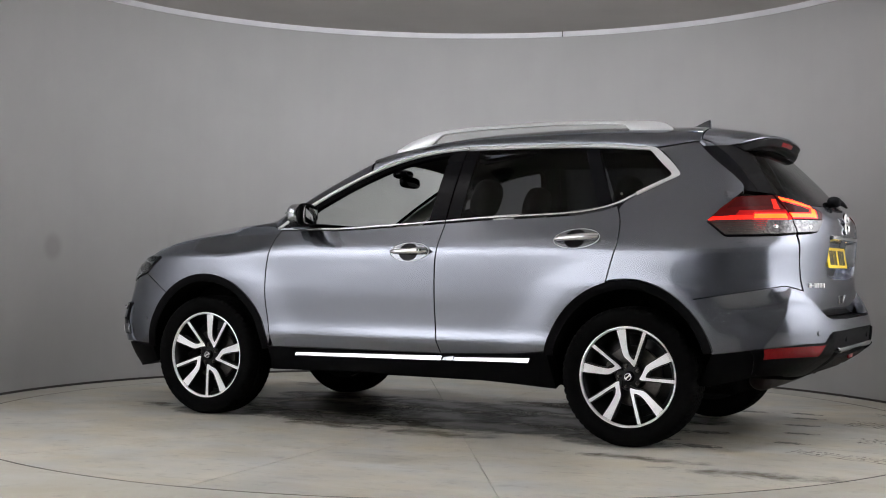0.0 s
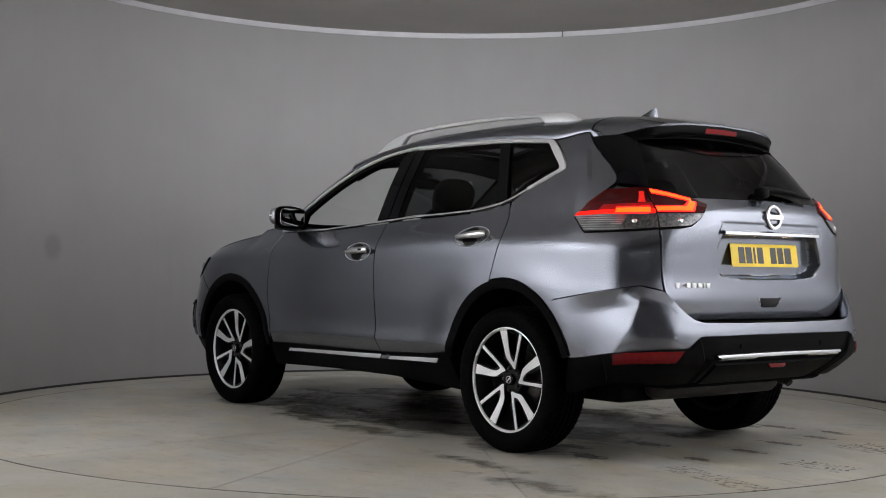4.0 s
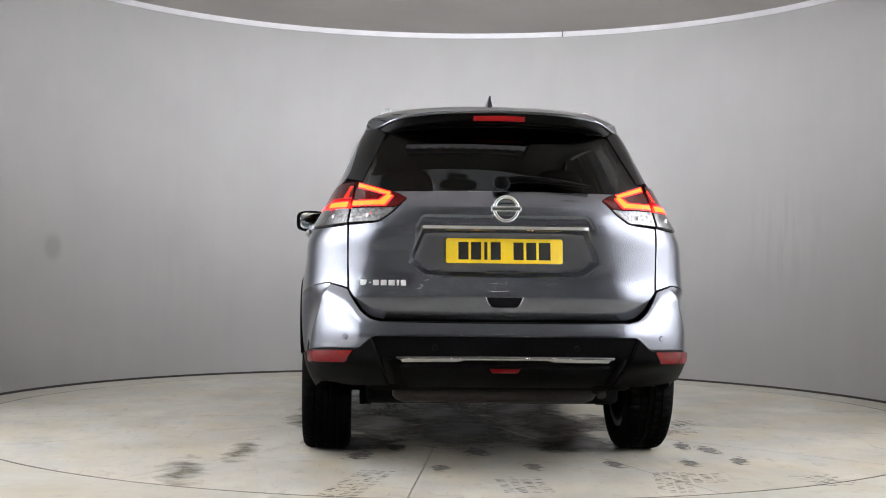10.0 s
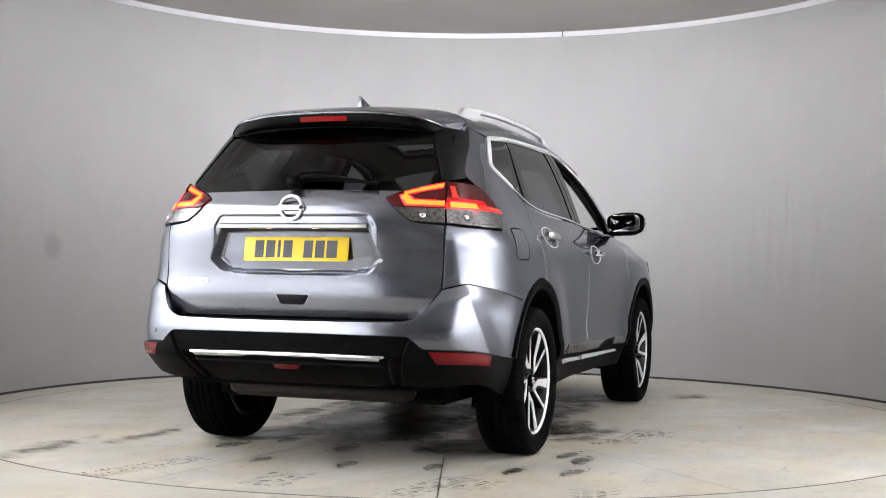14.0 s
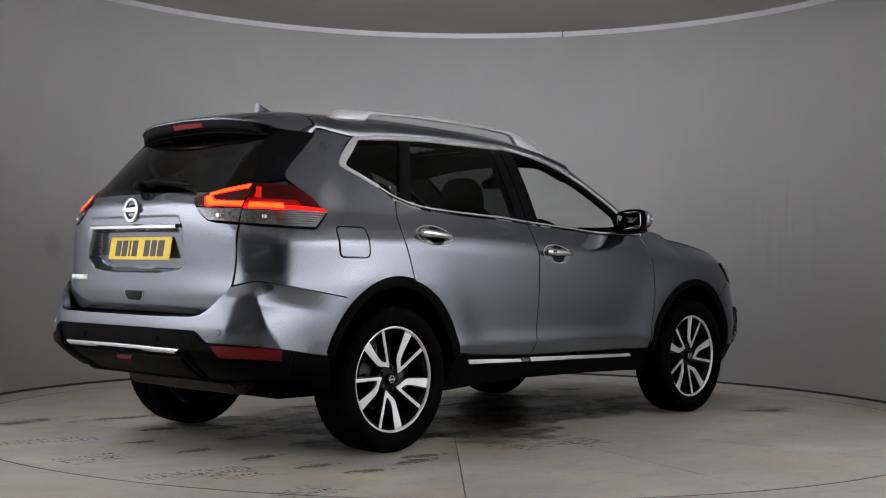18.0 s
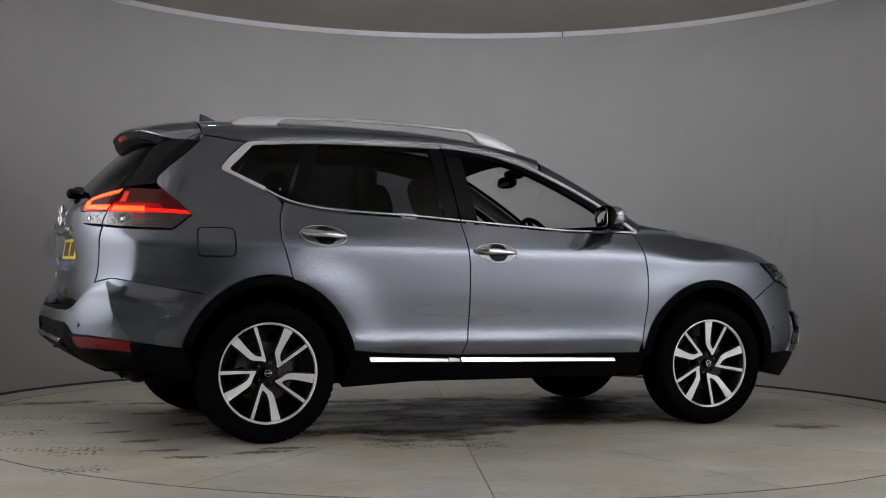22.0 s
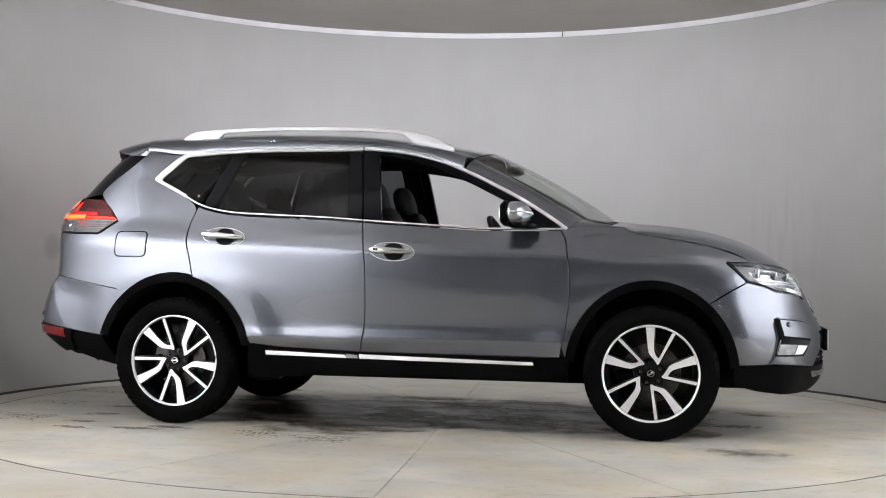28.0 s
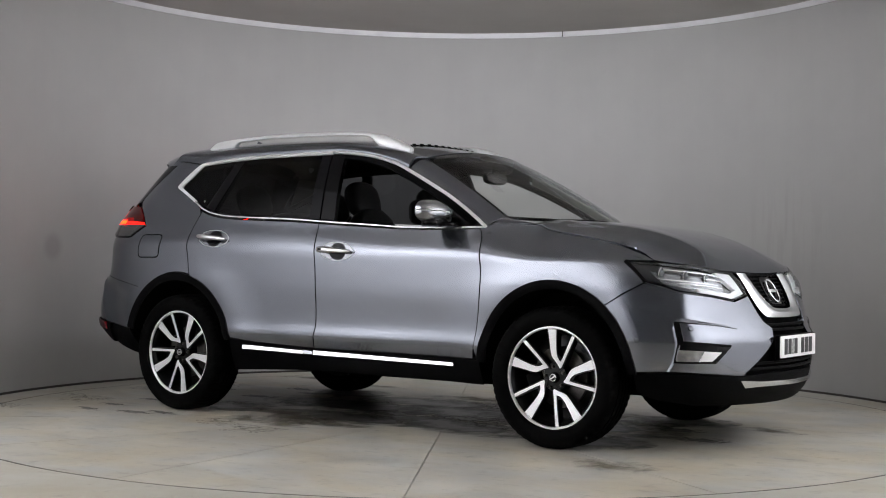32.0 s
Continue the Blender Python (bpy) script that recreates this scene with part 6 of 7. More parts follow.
# ---- the booth ----
def wall_material():
    k = material("grey_booth_paint", (0.36, 0.356, 0.350), 0.55, scale=2.2, vary=0.03)
    nt = k.node_tree
    b = nt.nodes["Principled BSDF"]
    co = nt.nodes.new("ShaderNodeTexCoord")
    # faint upright runs and stains low on the wall, plus a few soft round smudges
    mp = nt.nodes.new("ShaderNodeMapping")
    mp.inputs["Scale"].default_value = (7, 7, 0.55)
    nt.links.new(co.outputs["Object"], mp.inputs["Vector"])
    n1 = nt.nodes.new("ShaderNodeTexNoise")
    n1.inputs["Scale"].default_value, n1.inputs["Detail"].default_value = 1.6, 5
    nt.links.new(mp.outputs["Vector"], n1.inputs["Vector"])
    r1 = nt.nodes.new("ShaderNodeMapRange")
    r1.inputs["From Min"].default_value, r1.inputs["From Max"].default_value = 0.42, 0.75
    r1.inputs["To Min"].default_value, r1.inputs["To Max"].default_value = 1.0, 0.982
    nt.links.new(n1.outputs["Fac"], r1.inputs["Value"])
    base = [n for n in nt.nodes if n.type == "VALTORGB"][0]
    mix = nt.nodes.new("ShaderNodeMixRGB")
    mix.blend_type = "MULTIPLY"
    mix.inputs["Fac"].default_value = 1.0
    nt.links.new(base.outputs["Color"], mix.inputs["Color1"])
    nt.links.new(r1.outputs["Result"], mix.inputs["Color2"])
    last = mix.outputs["Color"]
    # a round grey smudge and a patch of old drips
    for spot, radius, dark, drips in (((-2.92, 1.32, 1.03), 0.13, 0.80, False), ((2.60, 1.92, 1.18), 0.55, 0.94, True), ((-2.2, 2.3, 0.9), 0.5, 0.97, True)):
        di = nt.nodes.new("ShaderNodeVectorMath")
        di.operation, di.inputs[1].default_value = "DISTANCE", spot
        nt.links.new(co.outputs["Object"], di.inputs[0])
        fade = nt.nodes.new("ShaderNodeMapRange")
        fade.interpolation_type = "SMOOTHSTEP"
        fade.inputs["From Min"].default_value, fade.inputs["From Max"].default_value = radius * 0.35, radius
        fade.inputs["To Min"].default_value, fade.inputs["To Max"].default_value = 1.0, 0.0
        nt.links.new(di.outputs["Value"], fade.inputs["Value"])
        fac = fade.outputs["Result"]
        if drips:
            mq = nt.nodes.new("ShaderNodeMapping")
            mq.inputs["Scale"].default_value = (9, 9, 0.8)
            nt.links.new(co.outputs["Object"], mq.inputs["Vector"])
            nq = nt.nodes.new("ShaderNodeTexNoise")
            nq.inputs["Scale"].default_value, nq.inputs["Detail"].default_value = 1.8, 4
            nt.links.new(mq.outputs["Vector"], nq.inputs["Vector"])
            rq = nt.nodes.new("ShaderNodeMapRange")
            rq.inputs["From Min"].default_value, rq.inputs["From Max"].default_value = 0.50, 0.62
            nt.links.new(nq.outputs["Fac"], rq.inputs["Value"])
            mu = nt.nodes.new("ShaderNodeMath")
            mu.operation = "MULTIPLY"
            nt.links.new(fac, mu.inputs[0])
            nt.links.new(rq.outputs["Result"], mu.inputs[1])
            fac = mu.outputs["Value"]
        mx = nt.nodes.new("ShaderNodeMixRGB")
        mx.blend_type = "MULTIPLY"
        mx.inputs["Color2"].default_value = (dark, dark, dark * 0.99, 1)
        nt.links.new(fac, mx.inputs["Fac"])
        nt.links.new(last, mx.inputs["Color1"])
        last = mx.outputs["Color"]
    nt.links.new(last, b.inputs["Base Color"])
    return k


def floor_material(name, colour):
    k = material(name, colour, 0.42, scale=1.7, vary=0.10, rough_vary=0.10)
    nt = k.node_tree
    b = nt.nodes["Principled BSDF"]
    co = [n for n in nt.nodes if n.type == "TEX_COORD"][0]
    base = [n for n in nt.nodes if n.type == "VALTORGB"][0]
    n1 = nt.nodes.new("ShaderNodeTexNoise")
    n1.inputs["Scale"].default_value, n1.inputs["Detail"].default_value, n1.inputs["Roughness"].default_value = 9.0, 8, 0.65
    nt.links.new(co.outputs["Object"], n1.inputs["Vector"])
    r1 = nt.nodes.new("ShaderNodeMapRange")
    r1.inputs["From Min"].default_value, r1.inputs["From Max"].default_value = 0.55, 0.80
    r1.inputs["To Min"].default_value, r1.inputs["To Max"].default_value = 1.0, 0.62
    nt.links.new(n1.outputs["Fac"], r1.inputs["Value"])
    mix = nt.nodes.new("ShaderNodeMixRGB")
    mix.blend_type = "MULTIPLY"
    mix.inputs["Fac"].default_value = 1.0
    nt.links.new(base.outputs["Color"], mix.inputs["Color1"])
    nt.links.new(r1.outputs["Result"], mix.inputs["Color2"])
    # broad warm stains in the concrete, drawn out a little by sweeping
    mp = nt.nodes.new("ShaderNodeMapping")
    mp.inputs["Scale"].default_value = (0.8, 1.5, 1.0)
    nt.links.new(co.outputs["Object"], mp.inputs["Vector"])
    n2 = nt.nodes.new("ShaderNodeTexNoise")
    n2.inputs["Scale"].default_value, n2.inputs["Detail"].default_value, n2.inputs["Roughness"].default_value = 1.5, 7, 0.6
    n2.inputs["Distortion"].default_value = 0.6
    nt.links.new(mp.outputs["Vector"], n2.inputs["Vector"])
    r2 = nt.nodes.new("ShaderNodeValToRGB")
    r2.color_ramp.elements[0].position, r2.color_ramp.elements[1].position = 0.40, 0.68
    r2.color_ramp.elements[0].color, r2.color_ramp.elements[1].color = (1.0, 1.0, 1.0, 1), (0.86, 0.80, 0.69, 1)
    nt.links.new(n2.outputs["Fac"], r2.inputs["Fac"])
    mw = nt.nodes.new("ShaderNodeMixRGB")
    mw.blend_type = "MULTIPLY"
    mw.inputs["Fac"].default_value = 1.0
    nt.links.new(mix.outputs["Color"], mw.inputs["Color1"])
    nt.links.new(r2.outputs["Color"], mw.inputs["Color2"])
    nt.links.new(mw.outputs["Color"], b.inputs["Base Color"])
    return k


def smudged(k):
    """Dark rubber smudges, drawn out along the way the cars drive on."""
    nt = k.node_tree
    b = nt.nodes["Principled BSDF"]
    co = [n for n in nt.nodes if n.type == "TEX_COORD"][0]
    last = b.inputs["Base Color"].links[0].from_socket
    for stretch, scale, lo, hi, dark in (((1.0, 3.2, 1.0), 2.4, 0.60, 0.76, 0.60), ((0.8, 5.0, 1.0), 6.0, 0.62, 0.72, 0.60), ((1.0, 1.4, 1.0), 26.0, 0.66, 0.72, 0.45)):
        mp = nt.nodes.new("ShaderNodeMapping")
        mp.inputs["Scale"].default_value = stretch
        nt.links.new(co.outputs["Object"], mp.inputs["Vector"])
        n1 = nt.nodes.new("ShaderNodeTexNoise")
        n1.inputs["Scale"].default_value, n1.inputs["Detail"].default_value, n1.inputs["Roughness"].default_value = scale, 9, 0.62
        nt.links.new(mp.outputs["Vector"], n1.inputs["Vector"])
        r1 = nt.nodes.new("ShaderNodeMapRange")
        r1.inputs["From Min"].default_value, r1.inputs["From Max"].default_value = lo, hi
        r1.inputs["To Min"].default_value, r1.inputs["To Max"].default_value = 1.0, dark
        nt.links.new(n1.outputs["Fac"], r1.inputs["Value"])
        mix = nt.nodes.new("ShaderNodeMixRGB")
        mix.blend_type = "MULTIPLY"
        mix.inputs["Fac"].default_value = 1.0
        nt.links.new(last, mix.inputs["Color1"])
        nt.links.new(r1.outputs["Result"], mix.inputs["Color2"])
        last = mix.outputs["Color"]
    cl = nt.nodes.new("ShaderNodeTexNoise")
    cl.inputs["Scale"].default_value, cl.inputs["Detail"].default_value = 2.6, 7
    nt.links.new(co.outputs["Object"], cl.inputs["Vector"])
    ramp = nt.nodes.new("ShaderNodeValToRGB")
    ramp.color_ramp.elements[0].position, ramp.color_ramp.elements[1].position = 0.34, 0.66
    ramp.color_ramp.elements[0].color, ramp.color_ramp.elements[1].color = (0.80, 0.83, 0.88, 1), (1.0, 0.965, 0.90, 1)
    nt.links.new(cl.outputs["Fac"], ramp.inputs["Fac"])
    mix = nt.nodes.new("ShaderNodeMixRGB")
    mix.blend_type = "MULTIPLY"
    mix.inputs["Fac"].default_value = 1.0
    nt.links.new(last, mix.inputs["Color1"])
    nt.links.new(ramp.outputs["Color"], mix.inputs["Color2"])
    last = mix.outputs["Color"]
    info = nt.nodes.new("ShaderNodeObjectInfo")
    r2 = nt.nodes.new("ShaderNodeMapRange")
    r2.inputs["To Min"].default_value, r2.inputs["To Max"].default_value = 0.95, 1.03
    nt.links.new(info.outputs["Random"], r2.inputs["Value"])
    mix = nt.nodes.new("ShaderNodeMixRGB")
    mix.blend_type = "MULTIPLY"
    mix.inputs["Fac"].default_value = 1.0
    nt.links.new(last, mix.inputs["Color1"])
    nt.links.new(r2.outputs["Result"], mix.inputs["Color2"])
    nt.links.new(mix.outputs["Color"], b.inputs["Base Color"])
    return k


WALL_PAINT = wall_material()
TABLE_CONCRETE = smudged(floor_material("worn_cream_table_concrete", (0.52, 0.505, 0.46)))
CONCRETE = floor_material("worn_cream_concrete", (0.44, 0.428, 0.385))
CEILING_PAINT = material("grey_ceiling_board", (0.46, 0.44, 0.42), 0.7, scale=1.5, vary=0.05)
TRIM = material("pale_metal_trim", (0.66, 0.66, 0.68), 0.4, 0.1, scale=8, vary=0.05)
HALL_CEILING = material("grey_hall_ceiling", (0.24, 0.235, 0.23), 0.7, scale=1.5, vary=0.08)
HALL_DARK = material("grey_hall_cladding", (0.17, 0.17, 0.175), 0.7, scale=3, vary=0.2)
GLINT_GLOW = glow("lit_glint_light", (1.0, 0.96, 0.90), 34.0)
DOWNLIGHT = glow("lit_ceiling_light", (1.0, 0.95, 0.88), 260.0)
JOINT = material("dark_joint", (0.045, 0.040, 0.036), 0.8, scale=20, vary=0.3)


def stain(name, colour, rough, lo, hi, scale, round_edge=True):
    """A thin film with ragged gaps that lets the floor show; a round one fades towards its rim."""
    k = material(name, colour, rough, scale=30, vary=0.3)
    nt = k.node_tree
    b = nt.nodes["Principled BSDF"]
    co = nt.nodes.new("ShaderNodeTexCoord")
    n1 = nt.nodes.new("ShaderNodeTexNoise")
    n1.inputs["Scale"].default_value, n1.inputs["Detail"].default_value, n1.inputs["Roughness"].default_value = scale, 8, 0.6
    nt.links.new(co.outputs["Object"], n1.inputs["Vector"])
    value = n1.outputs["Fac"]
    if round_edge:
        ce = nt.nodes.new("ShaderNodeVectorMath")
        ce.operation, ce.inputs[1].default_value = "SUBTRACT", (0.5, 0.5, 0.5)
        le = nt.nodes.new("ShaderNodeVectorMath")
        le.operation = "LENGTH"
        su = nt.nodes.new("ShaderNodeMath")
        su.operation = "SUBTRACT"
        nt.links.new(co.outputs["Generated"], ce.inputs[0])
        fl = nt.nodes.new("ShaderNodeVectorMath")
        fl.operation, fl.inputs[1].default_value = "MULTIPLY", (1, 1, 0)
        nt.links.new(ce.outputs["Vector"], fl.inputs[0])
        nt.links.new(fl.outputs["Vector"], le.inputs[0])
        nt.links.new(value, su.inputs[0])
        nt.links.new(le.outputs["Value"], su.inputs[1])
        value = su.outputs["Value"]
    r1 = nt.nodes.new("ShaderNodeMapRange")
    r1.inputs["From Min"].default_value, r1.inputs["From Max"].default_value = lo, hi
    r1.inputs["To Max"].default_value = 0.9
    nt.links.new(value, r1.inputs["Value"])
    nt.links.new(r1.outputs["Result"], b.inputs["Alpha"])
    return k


STAIN = stain("tyre_dust_print", (0.085, 0.078, 0.066), 0.6, 0.40, 0.72, 16.0, False)
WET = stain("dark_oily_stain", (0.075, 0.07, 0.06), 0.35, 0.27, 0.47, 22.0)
# dark film: the shade under the car painted over its oily floor
DAMP_SHADE = stain("oily_shaded_floor", (0.07, 0.066, 0.058), 0.3, -0.02, 0.42, 5.0)
GRIME = stain("brown_floor_grime", (0.20, 0.175, 0.13), 0.6, 0.18, 0.62, 7.0)
CRACK = material("crack_filler", (0.16, 0.125, 0.085), 0.7, scale=40, vary=0.4)
WALL_R, WALL_Y, RING_Z = 3.165, 0.10, 2.974
TABLE_R = 2.915


def ring(name, r0, r1, z0, z1, a0, a1, n, mat, parent=None, label="", cy=WALL_Y):
    """A curved wall piece of a rectangular section between two angles, in degrees from the world's x axis."""
    bm = bmesh.new()
    rows, full = [], a1 - a0 >= 360
    for i in range(n + (0 if full else 1)):
        a = radians(a0 + (a1 - a0) * i / n)
        c, s = math.cos(a), math.sin(a)
        rows.append([bm.verts.new((r * c, cy + r * s, z)) for r, z in ((r0, z0), (r0, z1), (r1, z1), (r1, z0))])
    for p, q in zip(rows, rows[1:] + (rows[:1] if full else [])):
        for j in range(4):
            bm.faces.new((p[j], q[j], q[(j + 1) % 4], p[(j + 1) % 4]))
    if not full:
        bm.faces.new(rows[0]), bm.faces.new(rows[-1])
    bmesh.ops.recalc_face_normals(bm, faces=bm.faces[:])
    return part(name, bm, mat, parent, label, 50)


def u_wall(name, r0, r1, z0, z1, mat, label, y_end=-5.8, y_left=-6.3):
    """A half round at the back with a straight arm along each side, the left one longer."""
    bm = bmesh.new()
    spots = [(1.0, 0.0, y_end + (WALL_Y - y_end) * k / 12) for k in range(12)]
    spots += [(math.cos(math.pi * k / 96), math.sin(math.pi * k / 96), WALL_Y) for k in range(97)]
    spots += [(-1.0, 0.0, WALL_Y + (y_left - WALL_Y) * k / 12) for k in range(1, 13)]
    rows = [[bm.verts.new((r * c, cy + r * s, z)) for r, z in ((r0, z0), (r0, z1), (r1, z1), (r1, z0))] for c, s, cy in spots]
    for p, q in zip(rows, rows[1:]):
        for j in range(4):
            bm.faces.new((p[j], q[j], q[(j + 1) % 4], p[(j + 1) % 4]))
    bm.faces.new(rows[0]), bm.faces.new(rows[-1])
    bmesh.ops.recalc_face_normals(bm, faces=bm.faces[:])
    return tagged(part(name, bm, mat, None, "", 50), label, kind="structure")


u_wall("wall_curved", WALL_R, WALL_R + 0.10, 0.0, RING_Z, WALL_PAINT, "pale grey painted curved booth wall")
u_wall("trim_wall_top", WALL_R - 0.012, WALL_R + 0.02, RING_Z - 0.039, RING_Z + 0.004, TRIM, "pale metal strip along the wall's top")
u_wall("baseboard", WALL_R - 0.006, WALL_R + 0.02, 0.0, 0.016, JOINT, "dark seal at the wall's foot")


def slab(name, lo, hi, mat, label, bevel=0.0):
    ob = block(name, lo, hi, mat, None, "", bevel)
    return tagged(ob, label, kind="structure")


tagged(block("trim_joint", (0.928, 3.098, RING_Z - 0.040), (0.934, 3.125, RING_Z + 0.004), JOINT, None, "", 0), "joint of the metal strip", kind="structure")
# floor round the turntable
bm = bmesh.new()
n = 160
inner = [bm.verts.new(((TABLE_R + 0.018) * math.cos(2 * math.pi * k / n), (TABLE_R + 0.018) * math.sin(2 * math.pi * k / n), 0)) for k in range(n)]
pit = [bm.verts.new((v.co.x, v.co.y, -0.05)) for v in inner]
outer = []
for k in range(n):
    a = 2 * math.pi * k / n
    c, s = math.cos(a), math.sin(a)
    m = min(7.0 / max(abs(c), 1e-6), (12.0 if s < 0 else 6.0) / max(abs(s), 1e-6))
    outer.append(bm.verts.new((m * c, m * s, 0)))
for k in range(n):
    j = (k + 1) % n
    bm.faces.new((inner[k], inner[j], outer[j], outer[k]))
    bm.faces.new((inner[j], inner[k], pit[k], pit[j]))
bm.faces.new(pit)
bmesh.ops.recalc_face_normals(bm, faces=bm.faces[:])
tagged(part("floor", bm, CONCRETE, None), "cream concrete hall floor with a round pit", kind="structure")
tagged(ring("trim_table_edge", TABLE_R + 0.002, TABLE_R + 0.0175, -0.04, -0.0015, 0, 360, 160, JOINT, cy=0.0), "dark rubber seal round the turntable", kind="structure")
# closed above and behind the camera
slab("ceiling", (-3.6, -5.3, RING_Z + 0.0045), (3.6, 3.6, RING_Z + 0.235), CEILING_PAINT, "grey board ceiling")
slab("ceiling_hall", (-6.2, -11.4, RING_Z + 0.035), (6.2, -5.302, RING_Z + 0.235), HALL_CEILING, "grey ceiling of the hall")
for name, lo, hi in (("wall_hall_back", (-6.2, -11.6, 0), (6.2, -11.402, RING_Z + 0.235)), ("wall_hall_left", (-6.4, -11.6, 0), (-6.202, -5.1, RING_Z + 0.235)), ("wall_hall_right", (6.202, -11.6, 0), (6.4, -5.1, RING_Z + 0.235)),
                     ("wall_hall_return_left", (-6.2, -6.3, 0), (-WALL_R - 0.102, -6.1, RING_Z + 0.034)), ("wall_hall_return_right", (WALL_R + 0.102, -5.8, 0), (6.2, -5.6, RING_Z + 0.034))):
    slab(name, lo, hi, HALL_DARK, "grey clad wall of the hall behind the camera")

# ---- housings for the added, unseen spot lamps ----
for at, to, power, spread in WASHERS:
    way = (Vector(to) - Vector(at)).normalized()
    sp = tagged(new("spot_lamp"), "black spot lamp added out of view under the ceiling, turned to the wall", "spot lamp", "wall-washing spot lamps")
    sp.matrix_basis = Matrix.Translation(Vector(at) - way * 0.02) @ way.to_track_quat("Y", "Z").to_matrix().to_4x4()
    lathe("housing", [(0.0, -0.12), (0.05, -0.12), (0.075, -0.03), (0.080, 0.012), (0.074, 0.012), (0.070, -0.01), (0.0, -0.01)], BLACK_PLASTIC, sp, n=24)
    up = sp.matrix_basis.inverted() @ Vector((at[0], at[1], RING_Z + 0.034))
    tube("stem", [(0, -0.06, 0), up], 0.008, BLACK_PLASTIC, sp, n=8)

# ---- small ceiling lights above the camera ----
first = None
for row in range(4):
    for k in range(5):
        at = (-2.0 + 1.0 * k + 0.12 * row, -4.4 - 0.85 * row, RING_Z + 0.035)
        if first is None:
            first = tagged(new("downlight"), "small round ceiling light with a white rim, lit", "ceiling light", "round ceiling lights")
            lathe("rim", [(0.030, -0.012), (0.048, -0.012), (0.052, 0.0), (0.030, 0.0)], TRIM, first, n=20, place=pose(0, 0, 0, 90, 0, 0))
            lathe("lens", [(0.0, -0.006), (0.030, -0.006), (0.030, 0.0), (0.0, 0.0)], DOWNLIGHT, first, n=20, place=pose(0, 0, 0, 90, 0, 0))
            first.matrix_basis = pose(*at)
        else:
            copy_thing(first, pose(*at))
# lamps added behind the camera, only to put small glints on the paint
wl = tagged(new("wall_light"), "long narrow lit lamp added unseen on the grey hall wall for glints", "wall light", "hall wall lights")
flat_out = Matrix(((1, 0, 0, 0), (0, 0, 1, 0), (0, 1, 0, 0), (0, 0, 0, 1)))
prism("rim", round_rect(0.24, 0.060, 0.02), 0.010, TRIM, wl, "", flat_out, 0.003)
prism("lens", round_rect(0.20, 0.028, 0.010), 0.006, GLINT_GLOW, wl, "", Matrix.Translation((0, 0.0102, 0)) @ flat_out, 0.001)
wl.matrix_basis = pose(-2.6, -11.40, 1.25)
for x, z in ((-1.9, 1.32), (-1.55, 1.30), (-0.7, 1.36), (0.35, 1.22), (1.05, 1.34), (1.9, 1.28), (2.7, 1.35), (-2.3, 1.9), (-1.2, 1.95), (0.1, 1.9), (1.3, 1.95), (2.3, 1.9)):
    copy_thing(wl, pose(x, -11.40, z))

# ---- the turntable ----
turntable = tagged(new("turntable"), "round cream concrete turntable flush with the floor", "turntable")
base = lathe("base_plate", [(0.0, -0.012), (TABLE_R - 0.002, -0.012), (TABLE_R - 0.002, -0.030), (0.0, -0.030)], CRACK, turntable, n=128, place=pose(0, 0, 0, 90, 0, 0))
base.matrix_basis = Matrix()
for k in range(14):
    a0, a1 = radians(301.0 - 360 / 14 * (k + 1)), radians(301.0 - 360 / 14 * k)
    bm = bmesh.new()
    am = (a0 + a1) / 2
    off = Vector((math.cos(am), math.sin(am), 0)) * 0.0026 / math.sin(math.pi / 14)
    rim = [off + Vector((math.cos(a0 + (a1 - a0) * i / 16), math.sin(a0 + (a1 - a0) * i / 16), 0)) * (TABLE_R - off.length) for i in range(17)]
    hi = [bm.verts.new(p) for p in [off] + rim]
    lo = [bm.verts.new(p - Vector((0, 0, 0.012))) for p in [off] + rim]
    bm.faces.new(hi)
    for i in range(len(hi)):
        j = (i + 1) % len(hi)
        bm.faces.new((hi[j], hi[i], lo[i], lo[j]))
    bmesh.ops.recalc_face_normals(bm, faces=bm.faces[:])
    part("slab", bm, TABLE_CONCRETE, turntable, sharp=30)
rng = random.Random(5)
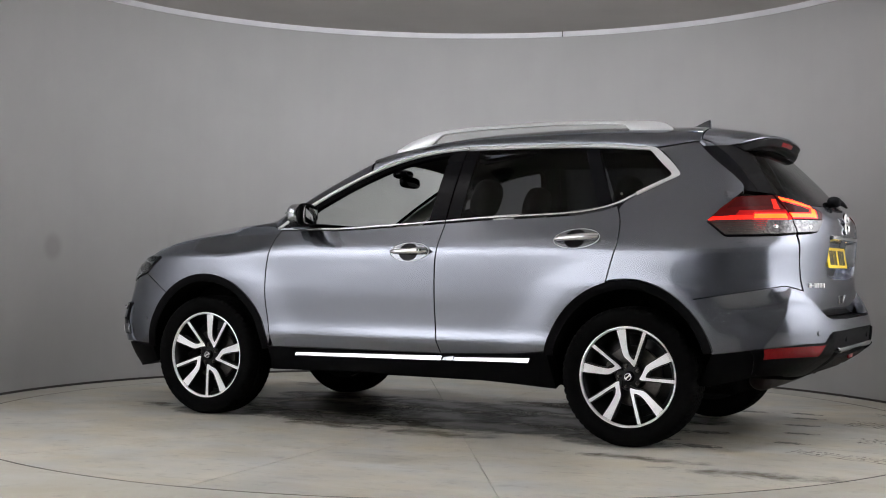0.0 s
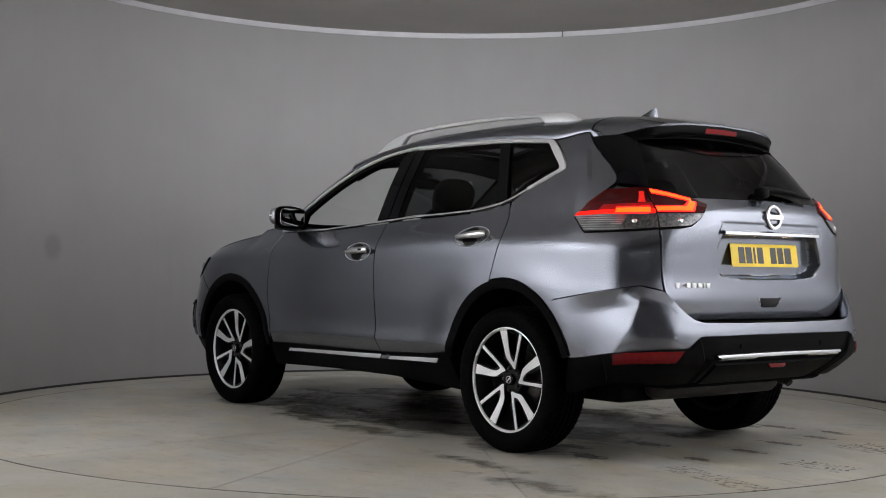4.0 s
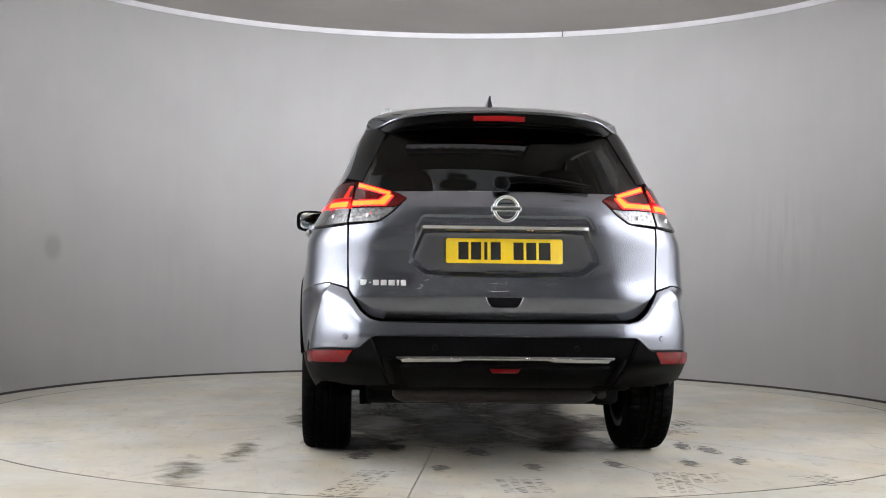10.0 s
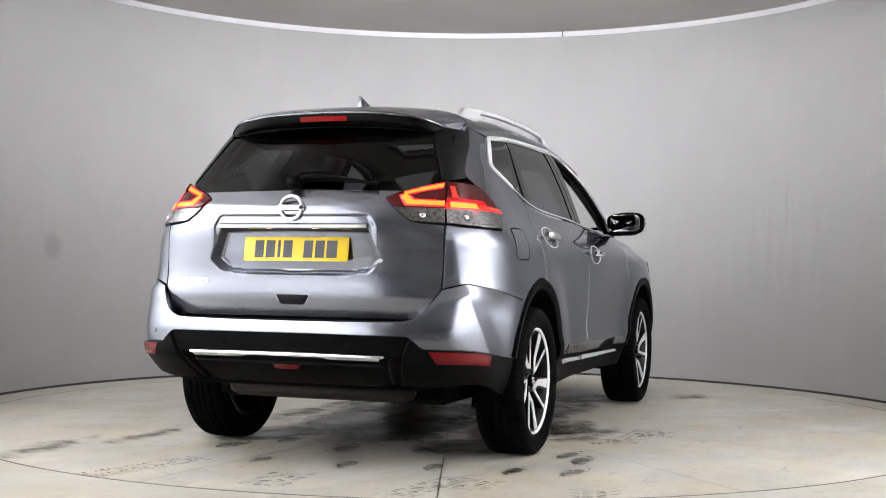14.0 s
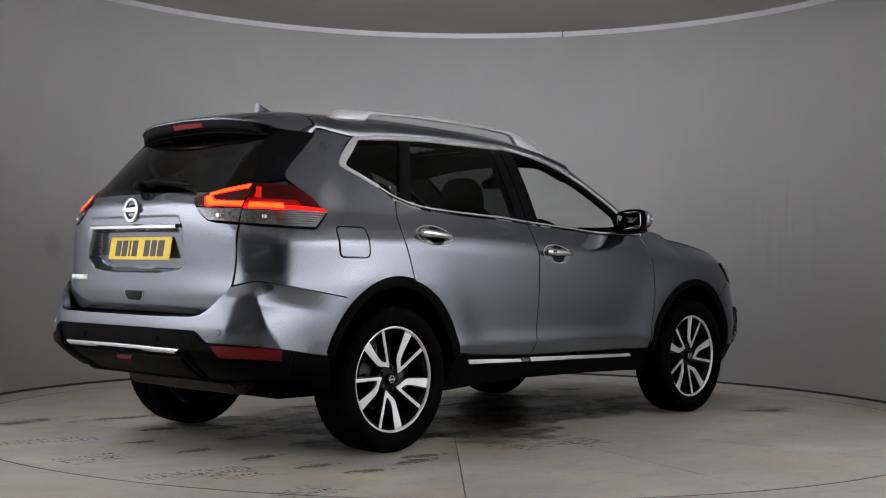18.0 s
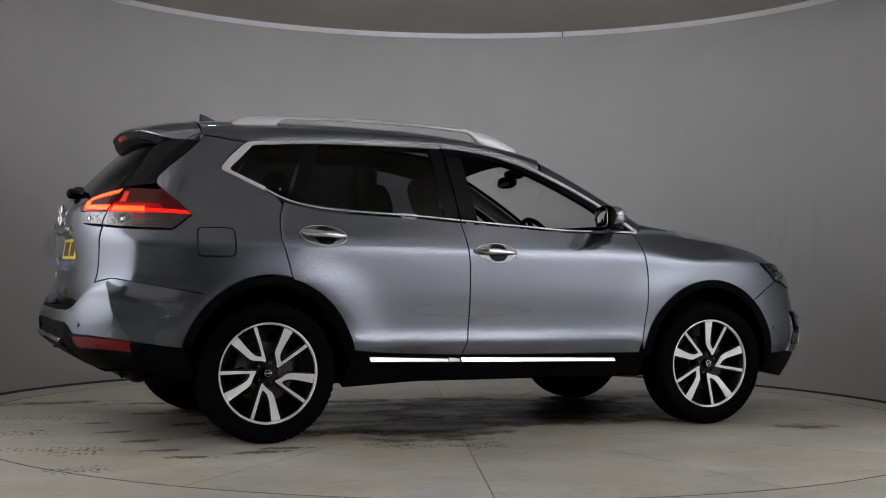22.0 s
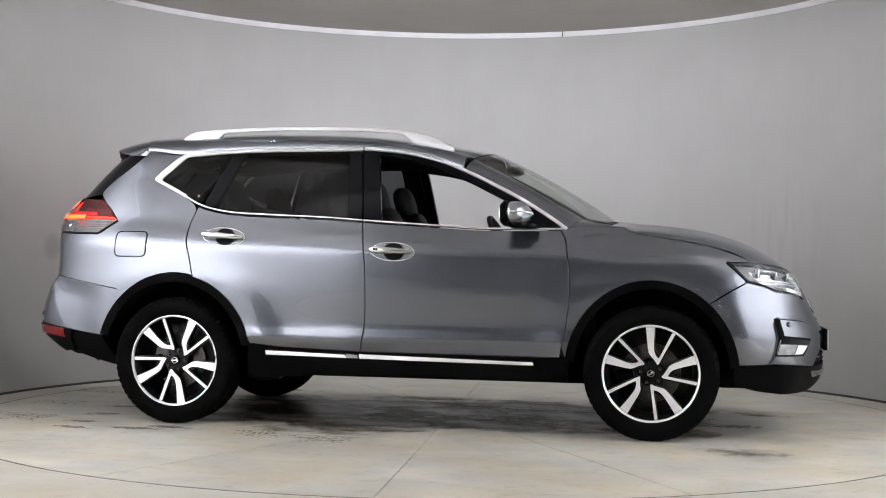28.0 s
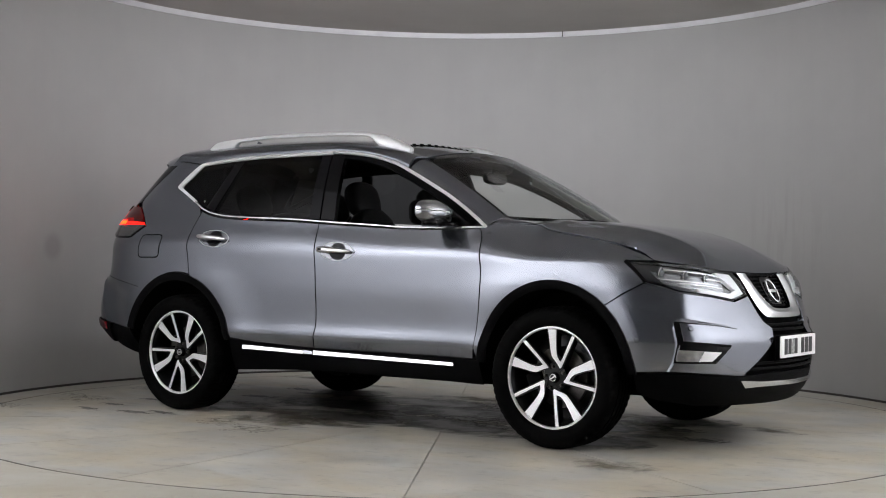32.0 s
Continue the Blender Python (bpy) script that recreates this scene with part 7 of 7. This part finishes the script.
# tyre prints: x, y, turn, width, length, turn of the bars
for x, y, turn, w, l in ((-0.66, 0.54, 4, 0.20, 0.26), (-0.63, 0.08, -6, 0.20, 0.20), (-2.53, 0.58, -16, 0.17, 0.70), (-2.60, -0.12, 2, 0.22, 0.34), (-2.39, -0.93, -5, 0.22, 0.30), (-0.44, -1.36, 10, 0.22, 0.30), (-2.45, -1.47, 14, 0.22, 0.30),
                         (-0.86, -1.16, 12, 0.16, 0.26), (-0.52, -0.79, 2, 0.15, 0.55), (-0.56, -1.27, -4, 0.17, 0.62), (-2.50, -0.78, -10, 0.16, 0.55)):
    bm = bmesh.new()
    ca, sa = math.cos(radians(turn)), math.sin(radians(turn))
    for j in range(4):
        n = int(l / 0.034)
        for i in range(n):
            if rng.random() < 0.12:
                continue
            a, b = (i + 0.5 - n / 2) * 0.034, (j - 1.5) * w / 4
            bl_, bt_, r_ = w / 4 * rng.uniform(0.75, 0.95), rng.uniform(0.015, 0.021), radians(62 * (1 if j % 2 else -1) + rng.uniform(-5, 5))
            c, s = math.cos(r_), math.sin(r_)
            vs = []
            for p, q in ((-1, -1), (1, -1), (1, 1), (-1, 1)):
                u, v = a + p * bl_ / 2 * c - q * bt_ / 2 * s, b + p * bl_ / 2 * s + q * bt_ / 2 * c
                vs.append(bm.verts.new((u * ca - v * sa, u * sa + v * ca, 0)))
            bm.faces.new(vs)
    ob = part("tread_mark", bm, STAIN, turntable, "dusty tyre print")
    ob.matrix_basis = pose(x, y, 0.0007)
    ob["kind"] = "stuff"
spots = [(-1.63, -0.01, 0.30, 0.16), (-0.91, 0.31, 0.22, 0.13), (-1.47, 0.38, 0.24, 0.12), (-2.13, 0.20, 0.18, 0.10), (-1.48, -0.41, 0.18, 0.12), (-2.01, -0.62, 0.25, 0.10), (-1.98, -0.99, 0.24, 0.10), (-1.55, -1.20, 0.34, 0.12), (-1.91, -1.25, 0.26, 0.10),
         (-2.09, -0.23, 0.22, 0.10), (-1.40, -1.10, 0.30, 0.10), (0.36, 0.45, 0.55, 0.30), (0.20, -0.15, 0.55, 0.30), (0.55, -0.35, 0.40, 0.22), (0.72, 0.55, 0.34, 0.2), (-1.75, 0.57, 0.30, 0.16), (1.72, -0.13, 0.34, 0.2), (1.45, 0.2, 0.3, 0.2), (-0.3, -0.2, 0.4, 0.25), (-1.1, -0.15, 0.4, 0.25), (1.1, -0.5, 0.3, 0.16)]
# the car's shade on the floor, painted as large dark oily patches
shade_pools = [(0.0, 0.1, 0.85, 0.42), (-0.8, 0.0, 0.75, 0.40), (0.85, 0.05, 0.8, 0.42), (0.3, -0.45, 0.8, 0.30), (-0.5, 0.45, 0.8, 0.30), (-0.4, -0.55, 0.7, 0.24), (0.5, 0.55, 0.75, 0.26), (1.3, -0.55, 0.35, 0.28), (1.3, 0.6, 0.35, 0.28), (-1.3, 0.6, 0.35, 0.28), (-1.35, -0.55, 0.35, 0.28)]
for mat, name, text, more in ((DAMP_SHADE, "damp_patch", "oily floor patch with the car's shade painted in", shade_pools), (WET, "oil_stain", "dark oily stain", spots), (GRIME, "grime_patch", "brown grime", [(rng.uniform(-2.4, 2.3), rng.uniform(-1.5, 1.5), rng.uniform(0.25, 0.7), rng.uniform(0.12, 0.3)) for k in range(16)])):
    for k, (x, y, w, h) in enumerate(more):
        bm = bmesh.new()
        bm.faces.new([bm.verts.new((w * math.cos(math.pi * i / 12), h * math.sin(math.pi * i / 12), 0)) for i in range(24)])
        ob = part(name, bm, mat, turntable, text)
        ob.matrix_basis = pose(x, y, (0.0012 if mat is WET else 0.0009 if mat is DAMP_SHADE else 0.0004) + 0.00001 * k, 0, 0, rng.uniform(-12, 12))
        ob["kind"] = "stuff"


def motions():
    """Car and turntable turn together at an even pace."""
    rows, flat = [], []
    for i in range(17):
        t = 2.0 * i
        a = radians(table_angle(t))
        c, s = math.cos(a), math.sin(a)
        rows.append((t, pose(-0.0865 * c + 0.0563 * s, -0.0865 * s - 0.0563 * c, 0.0015, 0, 0, math.degrees(a))))
        flat.append((t, pose(0, 0, 0, 0, 0, math.degrees(a))))
    walk(car, rows)
    walk(turntable, flat)


motions()
